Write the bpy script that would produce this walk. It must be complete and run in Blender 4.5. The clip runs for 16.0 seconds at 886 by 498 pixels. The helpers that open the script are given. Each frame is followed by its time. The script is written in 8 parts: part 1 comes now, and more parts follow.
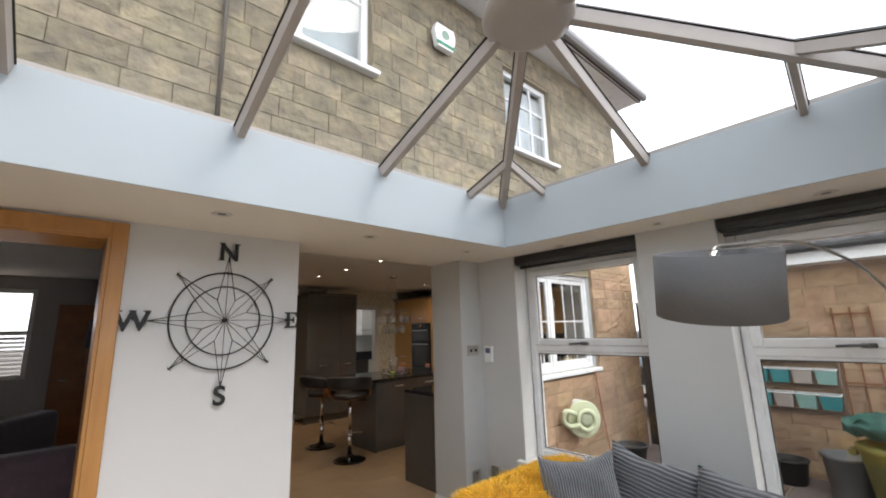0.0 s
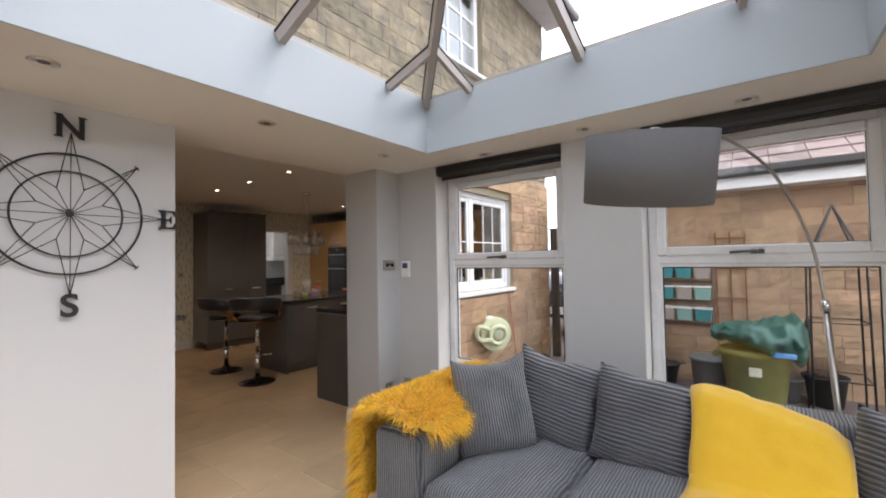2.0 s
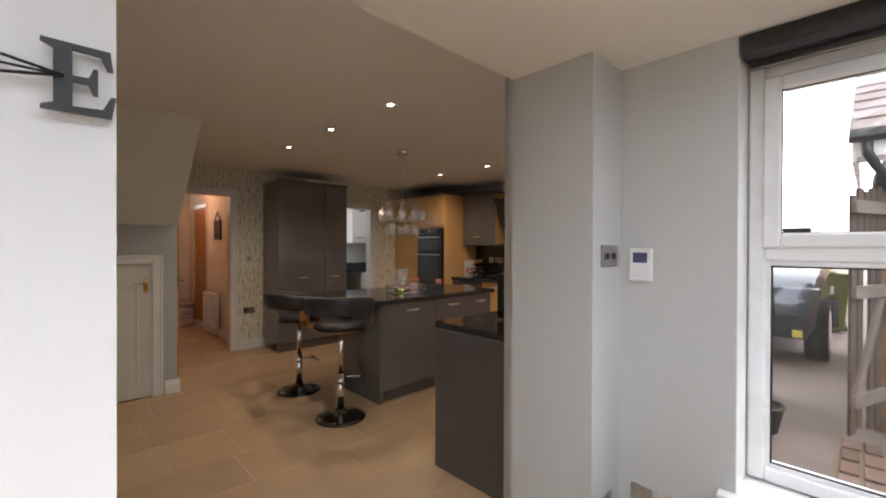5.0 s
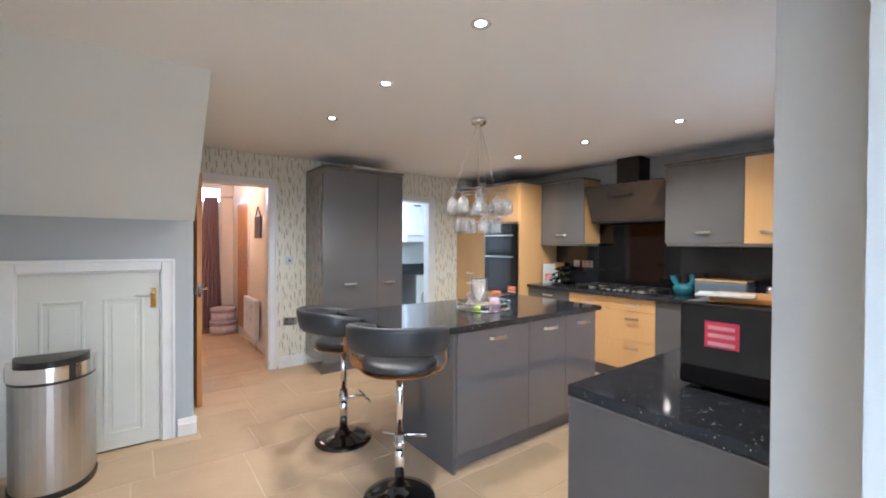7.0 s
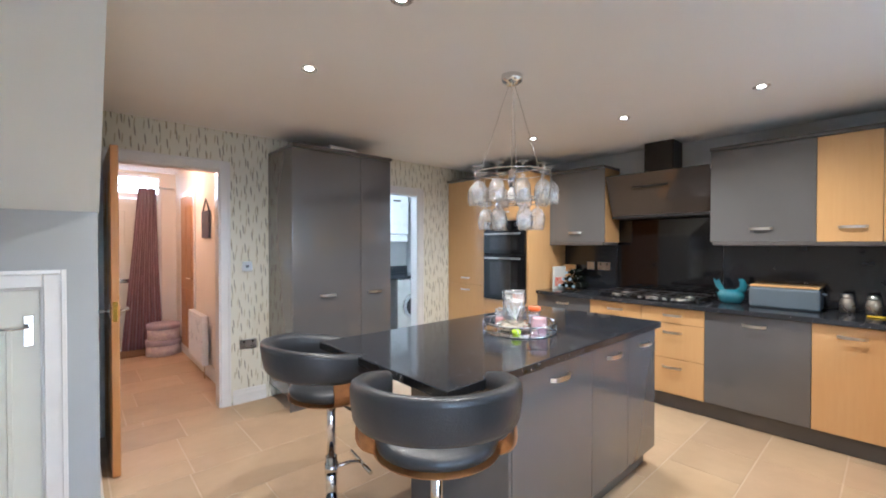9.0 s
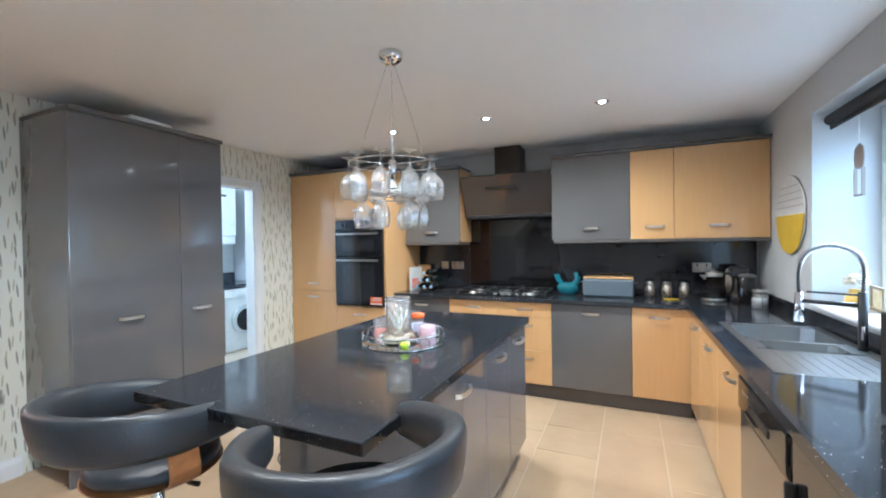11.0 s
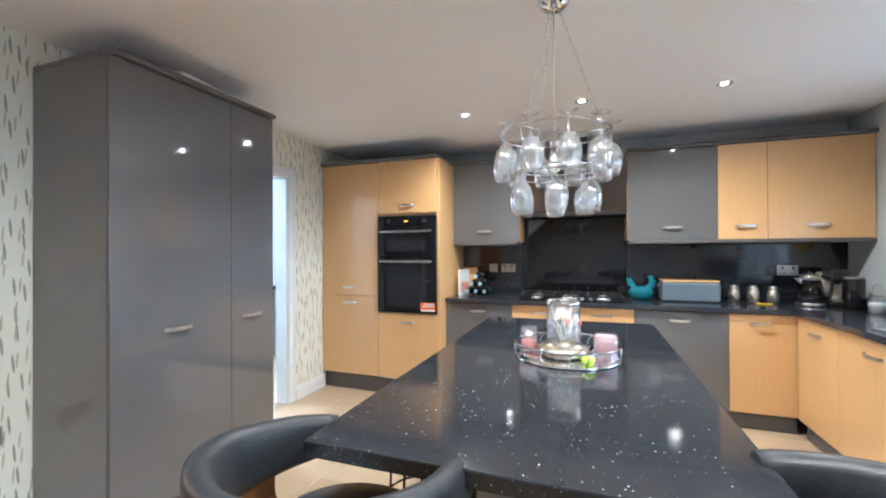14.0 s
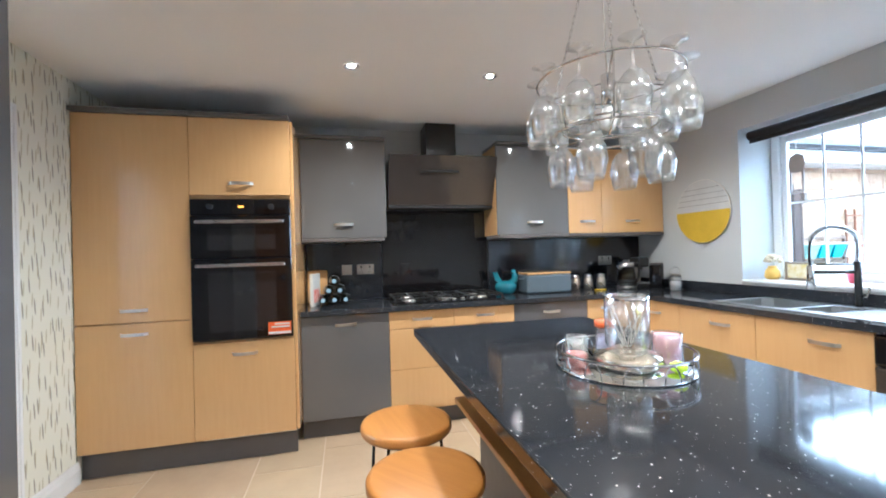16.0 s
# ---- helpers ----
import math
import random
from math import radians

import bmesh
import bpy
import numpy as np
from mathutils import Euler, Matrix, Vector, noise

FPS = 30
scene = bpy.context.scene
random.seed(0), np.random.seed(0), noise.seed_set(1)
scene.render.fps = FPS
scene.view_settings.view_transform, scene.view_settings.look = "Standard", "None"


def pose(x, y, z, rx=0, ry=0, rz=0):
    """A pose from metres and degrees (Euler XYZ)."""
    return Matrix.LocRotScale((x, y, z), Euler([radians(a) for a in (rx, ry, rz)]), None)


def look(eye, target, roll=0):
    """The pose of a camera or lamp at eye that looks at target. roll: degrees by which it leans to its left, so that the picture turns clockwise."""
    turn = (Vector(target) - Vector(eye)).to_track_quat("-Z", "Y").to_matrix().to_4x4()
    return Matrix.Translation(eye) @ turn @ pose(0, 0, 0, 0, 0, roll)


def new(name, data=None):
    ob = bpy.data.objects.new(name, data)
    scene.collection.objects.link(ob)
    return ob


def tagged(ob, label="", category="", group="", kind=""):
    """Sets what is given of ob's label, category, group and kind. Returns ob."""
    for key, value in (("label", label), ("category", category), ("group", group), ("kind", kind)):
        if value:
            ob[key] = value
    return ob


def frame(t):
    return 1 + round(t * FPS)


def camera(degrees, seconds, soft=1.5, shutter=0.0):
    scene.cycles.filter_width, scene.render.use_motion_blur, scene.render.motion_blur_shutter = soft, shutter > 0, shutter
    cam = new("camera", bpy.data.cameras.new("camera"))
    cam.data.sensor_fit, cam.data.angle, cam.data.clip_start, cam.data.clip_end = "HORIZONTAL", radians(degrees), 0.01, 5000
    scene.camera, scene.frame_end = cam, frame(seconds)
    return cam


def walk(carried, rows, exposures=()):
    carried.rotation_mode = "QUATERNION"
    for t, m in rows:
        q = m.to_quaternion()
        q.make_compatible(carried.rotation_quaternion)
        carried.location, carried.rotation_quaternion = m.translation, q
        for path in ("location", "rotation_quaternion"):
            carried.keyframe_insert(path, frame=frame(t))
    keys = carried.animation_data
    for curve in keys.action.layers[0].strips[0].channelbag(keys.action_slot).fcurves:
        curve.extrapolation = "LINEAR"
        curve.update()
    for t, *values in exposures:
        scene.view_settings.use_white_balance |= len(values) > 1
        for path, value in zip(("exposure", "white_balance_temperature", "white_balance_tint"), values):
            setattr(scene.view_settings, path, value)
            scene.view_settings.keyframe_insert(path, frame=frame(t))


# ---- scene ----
cam = camera(94.5, 16.0, soft=1.9)
PATH = [
    (0, (0.235, 0.716, 1.531), (1.552, 2.171, 1.918), -1.6),
    (0.5, (0.286, 0.725, 1.495), (1.702, 2.103, 1.802), -1.5),
    (1, (0.315, 0.726, 1.458), (1.812, 2.036, 1.666), -1.4),
    (1.5, (0.354, 0.755, 1.415), (1.909, 2.007, 1.536), -1.3),
    (2, (0.446, 0.873, 1.376), (2.037, 2.082, 1.433), -1.0),
    (2.5, (0.58, 1.048, 1.358), (2.183, 2.244, 1.38), -0.8),
    (3, (0.674, 1.277, 1.36), (2.268, 2.485, 1.364), -0.6),
    (3.5, (0.775, 1.575, 1.366), (2.341, 2.818, 1.362), -0.5),
    (4, (0.923, 1.905, 1.38), (2.434, 3.215, 1.37), -0.2),
    (4.5, (1.07, 2.286, 1.394), (2.528, 3.655, 1.38), 0.0),
    (5, (1.266, 2.58, 1.381), (2.65, 4.024, 1.37), 0.2),
    (7.5, (1.877, 3.845, 1.411), (3.072, 5.449, 1.389), 0.3),
    (8, (1.958, 4.104, 1.398), (3.17, 5.695, 1.387), 0.3),
    (8.5, (1.99, 4.312, 1.395), (3.247, 5.867, 1.379), 0.1),
    (9, (2.038, 4.484, 1.414), (3.379, 5.967, 1.39), 0.0),
    (9.5, (2.125, 4.642, 1.412), (3.6, 5.991, 1.388), -0.3),
    (10, (2.155, 4.754, 1.418), (3.786, 5.911, 1.391), -0.6),
    (12.5, (2.077, 5.114, 1.401), (3.972, 5.755, 1.386), -0.8),
    (13, (2.122, 5.272, 1.391), (3.996, 5.968, 1.38), -0.4),
    (13.5, (2.167, 5.51, 1.362), (4.032, 6.232, 1.361), -0.1),
    (14, (2.195, 5.85, 1.346), (4.077, 6.527, 1.357), -0.3),
    (14.5, (2.295, 6.115, 1.313), (4.205, 6.709, 1.324), -0.0),
    (15, (2.417, 6.437, 1.268), (4.389, 6.769, 1.295), -0.6),
    (15.5, (2.602, 6.654, 1.304), (4.602, 6.613, 1.309), -0.8),
    (16, (2.798, 6.808, 1.297), (4.743, 6.345, 1.313), -1.7),
]
walk(cam, [(t, look(eye, target, roll)) for t, eye, target, roll in PATH],
     [(0, 0.14, 6550, 12), (2.0, 0.22, 6500, 16), (3.5, 0.55, 6450, 16), (4.5, 0.65, 6400, 15), (5.0, 0.85, 6400, 14), (7.5, 2.74, 4650, 5), (8.7, 2.62, 4750, 5), (9.5, 2.68, 4850, 7), (10, 2.7, 4400, 1), (12.5, 2.95, 4500, 0), (13.2, 2.83, 4600, 1), (14, 3.0, 4500, 1), (14.5, 3.1, 4450, 0), (15, 3.18, 4500, 1), (16, 2.84, 4550, 2)])

# ---- light ----
world = bpy.data.worlds.new("overcast_sky")
scene.world = world
world.use_nodes = True
wn = world.node_tree.nodes
sky = wn.new("ShaderNodeTexSky")
sky.sky_type = "NISHITA"
sky.sun_disc = False
sky.sun_elevation = radians(48)
sky.sun_rotation = radians(150)
sky.dust_density = 6.0
sky.ozone_density = 0.6
hazy = wn.new("ShaderNodeMixRGB")
hazy.blend_type = "MIX"
hazy.inputs[0].default_value = 0.82
hazy.inputs[2].default_value = (24.0, 24.6, 25.6, 1)
world.node_tree.links.new(sky.outputs[0], hazy.inputs[1])
world.node_tree.links.new(hazy.outputs[0], wn["Background"].inputs[0])
wn["Background"].inputs[1].default_value = 0.14

sun_data = bpy.data.lights.new("sun", "SUN")
sun_data.energy = 1.2
sun_data.angle = radians(25)
sun_data.color = (1.0, 0.95, 0.88)
sun = new("sun", sun_data)
sun.matrix_world = look((6, -6, 12), (2, 3, 0))

# ---- materials ----
def mat(name, color, rough=0.5, metal=0.0, color2=None, scale=8.0, mix=0.5, bump=0.0, bump_scale=60.0, coat=0.0,
        stretch=(1, 1, 1), vary=0.0, rough_vary=0.12, spec=None, trans=0.0, sheen=0.0, detail=5.0, coords="Object"):
    """A surface with colour variation at two scales, uneven gloss and fine relief."""
    m = bpy.data.materials.new(name)
    m.use_nodes = True
    n, l = m.node_tree.nodes, m.node_tree.links
    b = n["Principled BSDF"]
    c2 = color2 if color2 else tuple(v * 0.86 for v in color)
    tc = n.new("ShaderNodeTexCoord")
    mp = n.new("ShaderNodeMapping")
    mp.inputs["Scale"].default_value = stretch
    if coords == "World":
        geo = n.new("ShaderNodeNewGeometry")
        l.new(geo.outputs["Position"], mp.inputs[0])
    else:
        l.new(tc.outputs["Object"], mp.inputs[0])
    n1 = n.new("ShaderNodeTexNoise")
    n1.inputs["Scale"].default_value = scale
    n1.inputs["Detail"].default_value = detail
    n1.inputs["Roughness"].default_value = 0.6
    l.new(mp.outputs[0], n1.inputs["Vector"])
    rp = n.new("ShaderNodeValToRGB")
    rp.color_ramp.elements[0].position = 0.5 - 0.4 * mix
    rp.color_ramp.elements[1].position = 0.5 + 0.4 * mix
    rp.color_ramp.elements[0].color = (*c2, 1)
    rp.color_ramp.elements[1].color = (*color, 1)
    l.new(n1.outputs["Fac"], rp.inputs[0])
    out = rp.outputs[0]
    if vary:
        oi = n.new("ShaderNodeObjectInfo")
        gi = n.new("ShaderNodeNewGeometry")
        ad = n.new("ShaderNodeMath")
        ad.operation = "ADD"
        l.new(oi.outputs["Random"], ad.inputs[0])
        l.new(gi.outputs["Random Per Island"], ad.inputs[1])
        fr = n.new("ShaderNodeMath")
        fr.operation = "FRACT"
        l.new(ad.outputs[0], fr.inputs[0])
        hs = n.new("ShaderNodeHueSaturation")
        mr = n.new("ShaderNodeMapRange")
        mr.inputs[3].default_value = 1 - vary
        mr.inputs[4].default_value = 1 + vary
        l.new(fr.outputs[0], mr.inputs[0])
        l.new(mr.outputs[0], hs.inputs["Value"])
        mh = n.new("ShaderNodeMapRange")
        mh.inputs[3].default_value = 0.5 - vary * 0.04
        mh.inputs[4].default_value = 0.5 + vary * 0.04
        mul = n.new("ShaderNodeMath")
        mul.operation = "MULTIPLY"
        mul.inputs[1].default_value = 7.31
        f2 = n.new("ShaderNodeMath")
        f2.operation = "FRACT"
        l.new(fr.outputs[0], mul.inputs[0])
        l.new(mul.outputs[0], f2.inputs[0])
        l.new(f2.outputs[0], mh.inputs[0])
        l.new(mh.outputs[0], hs.inputs["Hue"])
        l.new(out, hs.inputs["Color"])
        out = hs.outputs[0]
    l.new(out, b.inputs["Base Color"])
    b.inputs["Metallic"].default_value = metal
    n2 = n.new("ShaderNodeTexNoise")
    n2.inputs["Scale"].default_value = scale * 2.7
    n2.inputs["Detail"].default_value = 4
    l.new(mp.outputs[0], n2.inputs["Vector"])
    rr = n.new("ShaderNodeMapRange")
    rr.inputs[3].default_value = max(0.02, rough - rough_vary * rough)
    rr.inputs[4].default_value = min(1, rough + rough_vary * rough)
    l.new(n2.outputs["Fac"], rr.inputs[0])
    l.new(rr.outputs[0], b.inputs["Roughness"])
    b.inputs["Coat Weight"].default_value = coat
    b.inputs["Coat Roughness"].default_value = 0.06
    b.inputs["Sheen Weight"].default_value = sheen
    if spec is not None:
        b.inputs["Specular IOR Level"].default_value = spec
    b.inputs["Transmission Weight"].default_value = trans
    if bump:
        nb = n.new("ShaderNodeTexNoise")
        nb.inputs["Scale"].default_value = bump_scale
        nb.inputs["Detail"].default_value = 6
        l.new(mp.outputs[0], nb.inputs["Vector"])
        bp = n.new("ShaderNodeBump")
        bp.inputs["Strength"].default_value = bump
        bp.inputs["Distance"].default_value = 0.01
        l.new(nb.outputs["Fac"], bp.inputs["Height"])
        l.new(bp.outputs[0], b.inputs["Normal"])
    return m


def glow(name, color, strength):
    m = bpy.data.materials.new(name)
    m.use_nodes = True
    b = m.node_tree.nodes["Principled BSDF"]
    b.inputs["Base Color"].default_value = (*color, 1)
    b.inputs["Emission Color"].default_value = (*color, 1)
    b.inputs["Emission Strength"].default_value = strength
    return m


def glass(name, color=(1, 1, 1), rough=0.0, ior=1.45, thin=False, power=3.5, edge=0.85, white_share=0.0):
    m = bpy.data.materials.new(name)
    m.use_nodes = True
    n, l = m.node_tree.nodes, m.node_tree.links
    b = n["Principled BSDF"]
    if thin:
        n.remove(b)
        tr = n.new("ShaderNodeBsdfTransparent")
        tr.inputs[0].default_value = (*color, 1)
        gl = n.new("ShaderNodeBsdfGlossy")
        gl.inputs["Roughness"].default_value = rough
        lw = n.new("ShaderNodeLayerWeight")
        lw.inputs[0].default_value = 0.5
        pw = n.new("ShaderNodeMath")
        pw.operation = "POWER"
        pw.inputs[1].default_value = power
        l.new(lw.outputs["Facing"], pw.inputs[0])
        mr = n.new("ShaderNodeMapRange")
        mr.inputs[3].default_value = ((ior - 1) / (ior + 1)) ** 2
        mr.inputs[4].default_value = edge
        l.new(pw.outputs[0], mr.inputs[0])
        mx = n.new("ShaderNodeMixShader")
        l.new(mr.outputs[0], mx.inputs[0])
        l.new(tr.outputs[0], mx.inputs[1])
        l.new(gl.outputs[0], mx.inputs[2])
        last = mx
        # white diffuse share stands in for ceiling light refracted by the glass
        if white_share:
            df = n.new("ShaderNodeBsdfDiffuse")
            df.inputs[0].default_value = (0.9, 0.92, 0.92, 1)
            last = n.new("ShaderNodeMixShader")
            last.inputs[0].default_value = white_share
            l.new(mx.outputs[0], last.inputs[1])
            l.new(df.outputs[0], last.inputs[2])
        l.new(last.outputs[0], n["Material Output"].inputs[0])
    else:
        b.inputs["Base Color"].default_value = (*color, 1)
        b.inputs["Transmission Weight"].default_value = 1
        b.inputs["Roughness"].default_value = rough
        b.inputs["IOR"].default_value = ior
    return m


def wall_paint(name, color, bump=0.06):
    return mat(name, color, 0.75, color2=tuple(v * 0.965 for v in color), scale=1.6, mix=0.9, bump=bump, bump_scale=220, coords="World")


def wallpaper_mat():
    """Pale sage wallpaper with scattered short slanting grass strokes."""
    m = wall_paint("leaf_stroke_wallpaper", (0.72, 0.71, 0.60))
    n, l = m.node_tree.nodes, m.node_tree.links
    b = n["Principled BSDF"]
    base = b.inputs["Base Color"].links[0].from_socket
    geo = n.new("ShaderNodeNewGeometry")
    last = base
    for scale, tilt, off, col in (((15, 1, 7.5), 9, 0.0, (0.20, 0.19, 0.14)), ((17, 1, 8.5), -8, 3.7, (0.42, 0.38, 0.24))):
        mp = n.new("ShaderNodeMapping")
        mp.inputs["Scale"].default_value = scale
        mp.inputs["Rotation"].default_value = (0, radians(tilt), 0)
        mp.inputs["Location"].default_value = (off, 0, off * 0.6)
        l.new(geo.outputs["Position"], mp.inputs[0])
        vo = n.new("ShaderNodeTexVoronoi")
        vo.voronoi_dimensions = "2D"
        vo.inputs["Randomness"].default_value = 0.75
        vo.inputs["Scale"].default_value = 1.0
        sx = n.new("ShaderNodeSeparateXYZ")
        cx = n.new("ShaderNodeCombineXYZ")
        l.new(mp.outputs[0], sx.inputs[0])
        l.new(sx.outputs[0], cx.inputs[0])
        l.new(sx.outputs[2], cx.inputs[1])
        l.new(cx.outputs[0], vo.inputs["Vector"])
        # distance from the stroke's axis, and along it
        sub = n.new("ShaderNodeVectorMath")
        sub.operation = "SUBTRACT"
        l.new(cx.outputs[0], sub.inputs[0])
        l.new(vo.outputs["Position"], sub.inputs[1])
        s2 = n.new("ShaderNodeSeparateXYZ")
        l.new(sub.outputs[0], s2.inputs[0])
        sq = []
        for i, k in ((0, 12.0), (1, 2.9)):
            mu = n.new("ShaderNodeMath")
            mu.operation = "MULTIPLY"
            mu.inputs[1].default_value = k
            l.new(s2.outputs[i], mu.inputs[0])
            pw = n.new("ShaderNodeMath")
            pw.operation = "POWER"
            pw.inputs[1].default_value = 2
            l.new(mu.outputs[0], pw.inputs[0])
            sq.append(pw)
        ad = n.new("ShaderNodeMath")
        l.new(sq[0].outputs[0], ad.inputs[0])
        l.new(sq[1].outputs[0], ad.inputs[1])
        lt = n.new("ShaderNodeMapRange")
        lt.inputs[1].default_value = 0.7
        lt.inputs[2].default_value = 1.1
        lt.inputs[3].default_value = 0.8
        lt.inputs[4].default_value = 0.0
        l.new(ad.outputs[0], lt.inputs[0])
        mx = n.new("ShaderNodeMixRGB")
        mx.inputs[2].default_value = (*col, 1)
        l.new(lt.outputs[0], mx.inputs[0])
        l.new(last, mx.inputs[1])
        last = mx.outputs[0]
    l.new(last, b.inputs["Base Color"])
    return m


def speckle_mat(name, base, fleck, density, rough):
    """Dark polished quartz with bright mirror flecks."""
    m = mat(name, base, rough, color2=tuple(v * 0.6 for v in base), scale=40, mix=0.8, coords="World", rough_vary=0.25)
    n, l = m.node_tree.nodes, m.node_tree.links
    b = n["Principled BSDF"]
    old = b.inputs["Base Color"].links[0].from_socket
    geo = n.new("ShaderNodeNewGeometry")
    last = old
    for sc, th in ((80, 0.16), (150, 0.13), (44, 0.07)):
        vo = n.new("ShaderNodeTexVoronoi")
        vo.inputs["Scale"].default_value = sc
        l.new(geo.outputs["Position"], vo.inputs["Vector"])
        lt = n.new("ShaderNodeMath")
        lt.operation = "LESS_THAN"
        lt.inputs[1].default_value = th
        l.new(vo.outputs["Distance"], lt.inputs[0])
        sp = n.new("ShaderNodeSeparateColor")
        l.new(vo.outputs["Color"], sp.inputs[0])
        gt = n.new("ShaderNodeMath")
        gt.operation = "GREATER_THAN"
        gt.inputs[1].default_value = 1 - density
        l.new(sp.outputs[0], gt.inputs[0])
        mu = n.new("ShaderNodeMath")
        mu.operation = "MULTIPLY"
        l.new(lt.outputs[0], mu.inputs[0])
        l.new(gt.outputs[0], mu.inputs[1])
        mx = n.new("ShaderNodeMixRGB")
        mx.inputs[2].default_value = (*fleck, 1)
        l.new(mu.outputs[0], mx.inputs[0])
        l.new(last, mx.inputs[1])
        last = mx.outputs[0]
    l.new(last, b.inputs["Base Color"])
    return m


def corduroy_mat(name, color, axis, pitch=0.0225):
    """Ribbed cord: rounded ridges running across one axis of the mesh."""
    m = mat(name, color, 0.85, color2=tuple(v * 0.75 for v in color), scale=9, mix=0.8, sheen=0.35)
    n, l = m.node_tree.nodes, m.node_tree.links
    b = n["Principled BSDF"]
    tc = n.new("ShaderNodeTexCoord")
    nz = n.new("ShaderNodeTexNoise")
    nz.inputs["Scale"].default_value = 6
    l.new(tc.outputs["Object"], nz.inputs["Vector"])
    wob = n.new("ShaderNodeMixRGB")
    wob.blend_type = "ADD"
    wob.inputs[0].default_value = 0.02
    l.new(tc.outputs["Object"], wob.inputs[1])
    l.new(nz.outputs["Color"], wob.inputs[2])
    wv = n.new("ShaderNodeTexWave")
    wv.bands_direction = axis
    wv.inputs["Scale"].default_value = 0.314 / pitch
    l.new(wob.outputs[0], wv.inputs["Vector"])
    bp = n.new("ShaderNodeBump")
    bp.inputs["Strength"].default_value = 0.9
    bp.inputs["Distance"].default_value = 0.012
    l.new(wv.outputs["Fac"], bp.inputs["Height"])
    l.new(bp.outputs[0], b.inputs["Normal"])
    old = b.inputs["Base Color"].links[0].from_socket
    # groove shade put into the colour: valleys darker, rib tops lighter
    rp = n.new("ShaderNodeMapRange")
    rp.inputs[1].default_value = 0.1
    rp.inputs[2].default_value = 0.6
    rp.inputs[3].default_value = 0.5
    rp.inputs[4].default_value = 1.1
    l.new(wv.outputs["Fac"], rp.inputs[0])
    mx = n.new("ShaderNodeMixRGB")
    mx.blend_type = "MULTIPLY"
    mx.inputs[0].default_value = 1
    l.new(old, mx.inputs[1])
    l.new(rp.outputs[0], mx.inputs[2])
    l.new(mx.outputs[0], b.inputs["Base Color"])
    return m


WHITE_WALL = wall_paint("white_wall_paint", (0.66, 0.665, 0.67))
GREY_WALL = wall_paint("pale_grey_wall_paint", (0.56, 0.57, 0.57))
DADO_GREY = wall_paint("mid_grey_wall_paint", (0.42, 0.45, 0.47))
SOFFIT_PAINT = wall_paint("pale_cream_paint", (0.80, 0.76, 0.70))
UPSTAND = wall_paint("pale_blue_grey_paint", (0.47, 0.53, 0.57))
CEIL = wall_paint("white_ceiling_paint", (0.88, 0.87, 0.85))
CREAM_WALL = wall_paint("cream_wall_paint", (0.74, 0.68, 0.58))
WALLPAPER = wallpaper_mat()
GLOSS_WHITE = mat("gloss_white_paint", (0.78, 0.78, 0.76), 0.3, scale=3, mix=0.6, coat=0.2)
UPVC = mat("white_upvc", (0.80, 0.81, 0.82), 0.28, scale=2, color2=(0.76, 0.77, 0.77))
TILE = mat("tumbled_limestone", (0.56, 0.425, 0.27), 0.42, color2=(0.41, 0.30, 0.185), scale=3.2, mix=0.9, bump=0.22, bump_scale=16, vary=0.085, coords="World", detail=8)
GROUT = mat("pale_grout", (0.65, 0.54, 0.405), 0.9, scale=20, bump=0.3, coords="World")
GREY_GLOSS = mat("grey_gloss_lacquer", (0.125, 0.124, 0.126), 0.05, scale=2, color2=(0.117, 0.116, 0.118), coat=0.7, rough_vary=0.3, bump=0.015, bump_scale=4)
GREY_CARCASS = mat("grey_laminate", (0.115, 0.108, 0.105), 0.35, scale=5)
BEECH = mat("beech_lacquer", (0.65, 0.41, 0.175), 0.14, color2=(0.60, 0.37, 0.152), scale=5, stretch=(9, 9, 0.7), mix=0.8, coat=0.35, bump=0.03, bump_scale=20)
OAK = mat("golden_oak", (0.50, 0.25, 0.075), 0.35, color2=(0.38, 0.17, 0.045), scale=4, stretch=(10, 10, 0.8), mix=0.8, coat=0.2, bump=0.08, bump_scale=30)
QUARTZ = speckle_mat("black_sparkle_quartz", (0.030, 0.033, 0.040), (0.64, 0.63, 0.61), 0.20, 0.085)
BLACK_GLASS = mat("black_glass", (0.006, 0.006, 0.007), 0.05, scale=3, coat=0.15)
BLACK_METAL = mat("black_enamel", (0.02, 0.02, 0.02), 0.35, scale=10)
STEEL = mat("brushed_steel", (0.62, 0.61, 0.59), 0.28, 1.0, scale=10, stretch=(1, 1, 30), mix=0.8, rough_vary=0.3)
CHROME = mat("chrome", (0.80, 0.80, 0.80), 0.06, 1.0, scale=4, rough_vary=0.4)
NICKEL = mat("satin_nickel", (0.78, 0.75, 0.70), 0.34, 1.0, scale=8)
BLIND = mat("black_blind_fabric", (0.030, 0.030, 0.034), 0.7, scale=30, bump=0.2, bump_scale=300)
PANE = glass("window_glass", (0.97, 0.985, 0.98), thin=True)
ROOF_PANE = glass("roof_glass", (0.84, 0.87, 0.89), thin=True, ior=1.35)
IRON = mat("black_iron", (0.012, 0.012, 0.013), 0.5, scale=20, bump=0.1)
RAFTER = mat("taupe_aluminium", (0.40, 0.365, 0.335), 0.4, scale=6, color2=(0.37, 0.335, 0.31))
LED = glow("lit_bulb", (1.0, 0.86, 0.66), 14)
STONE = mat("sandstone_block", (0.31, 0.26, 0.165), 0.85, color2=(0.125, 0.112, 0.09), scale=8, mix=0.62, bump=2.6, bump_scale=13, vary=0.2, coords="World", detail=9)
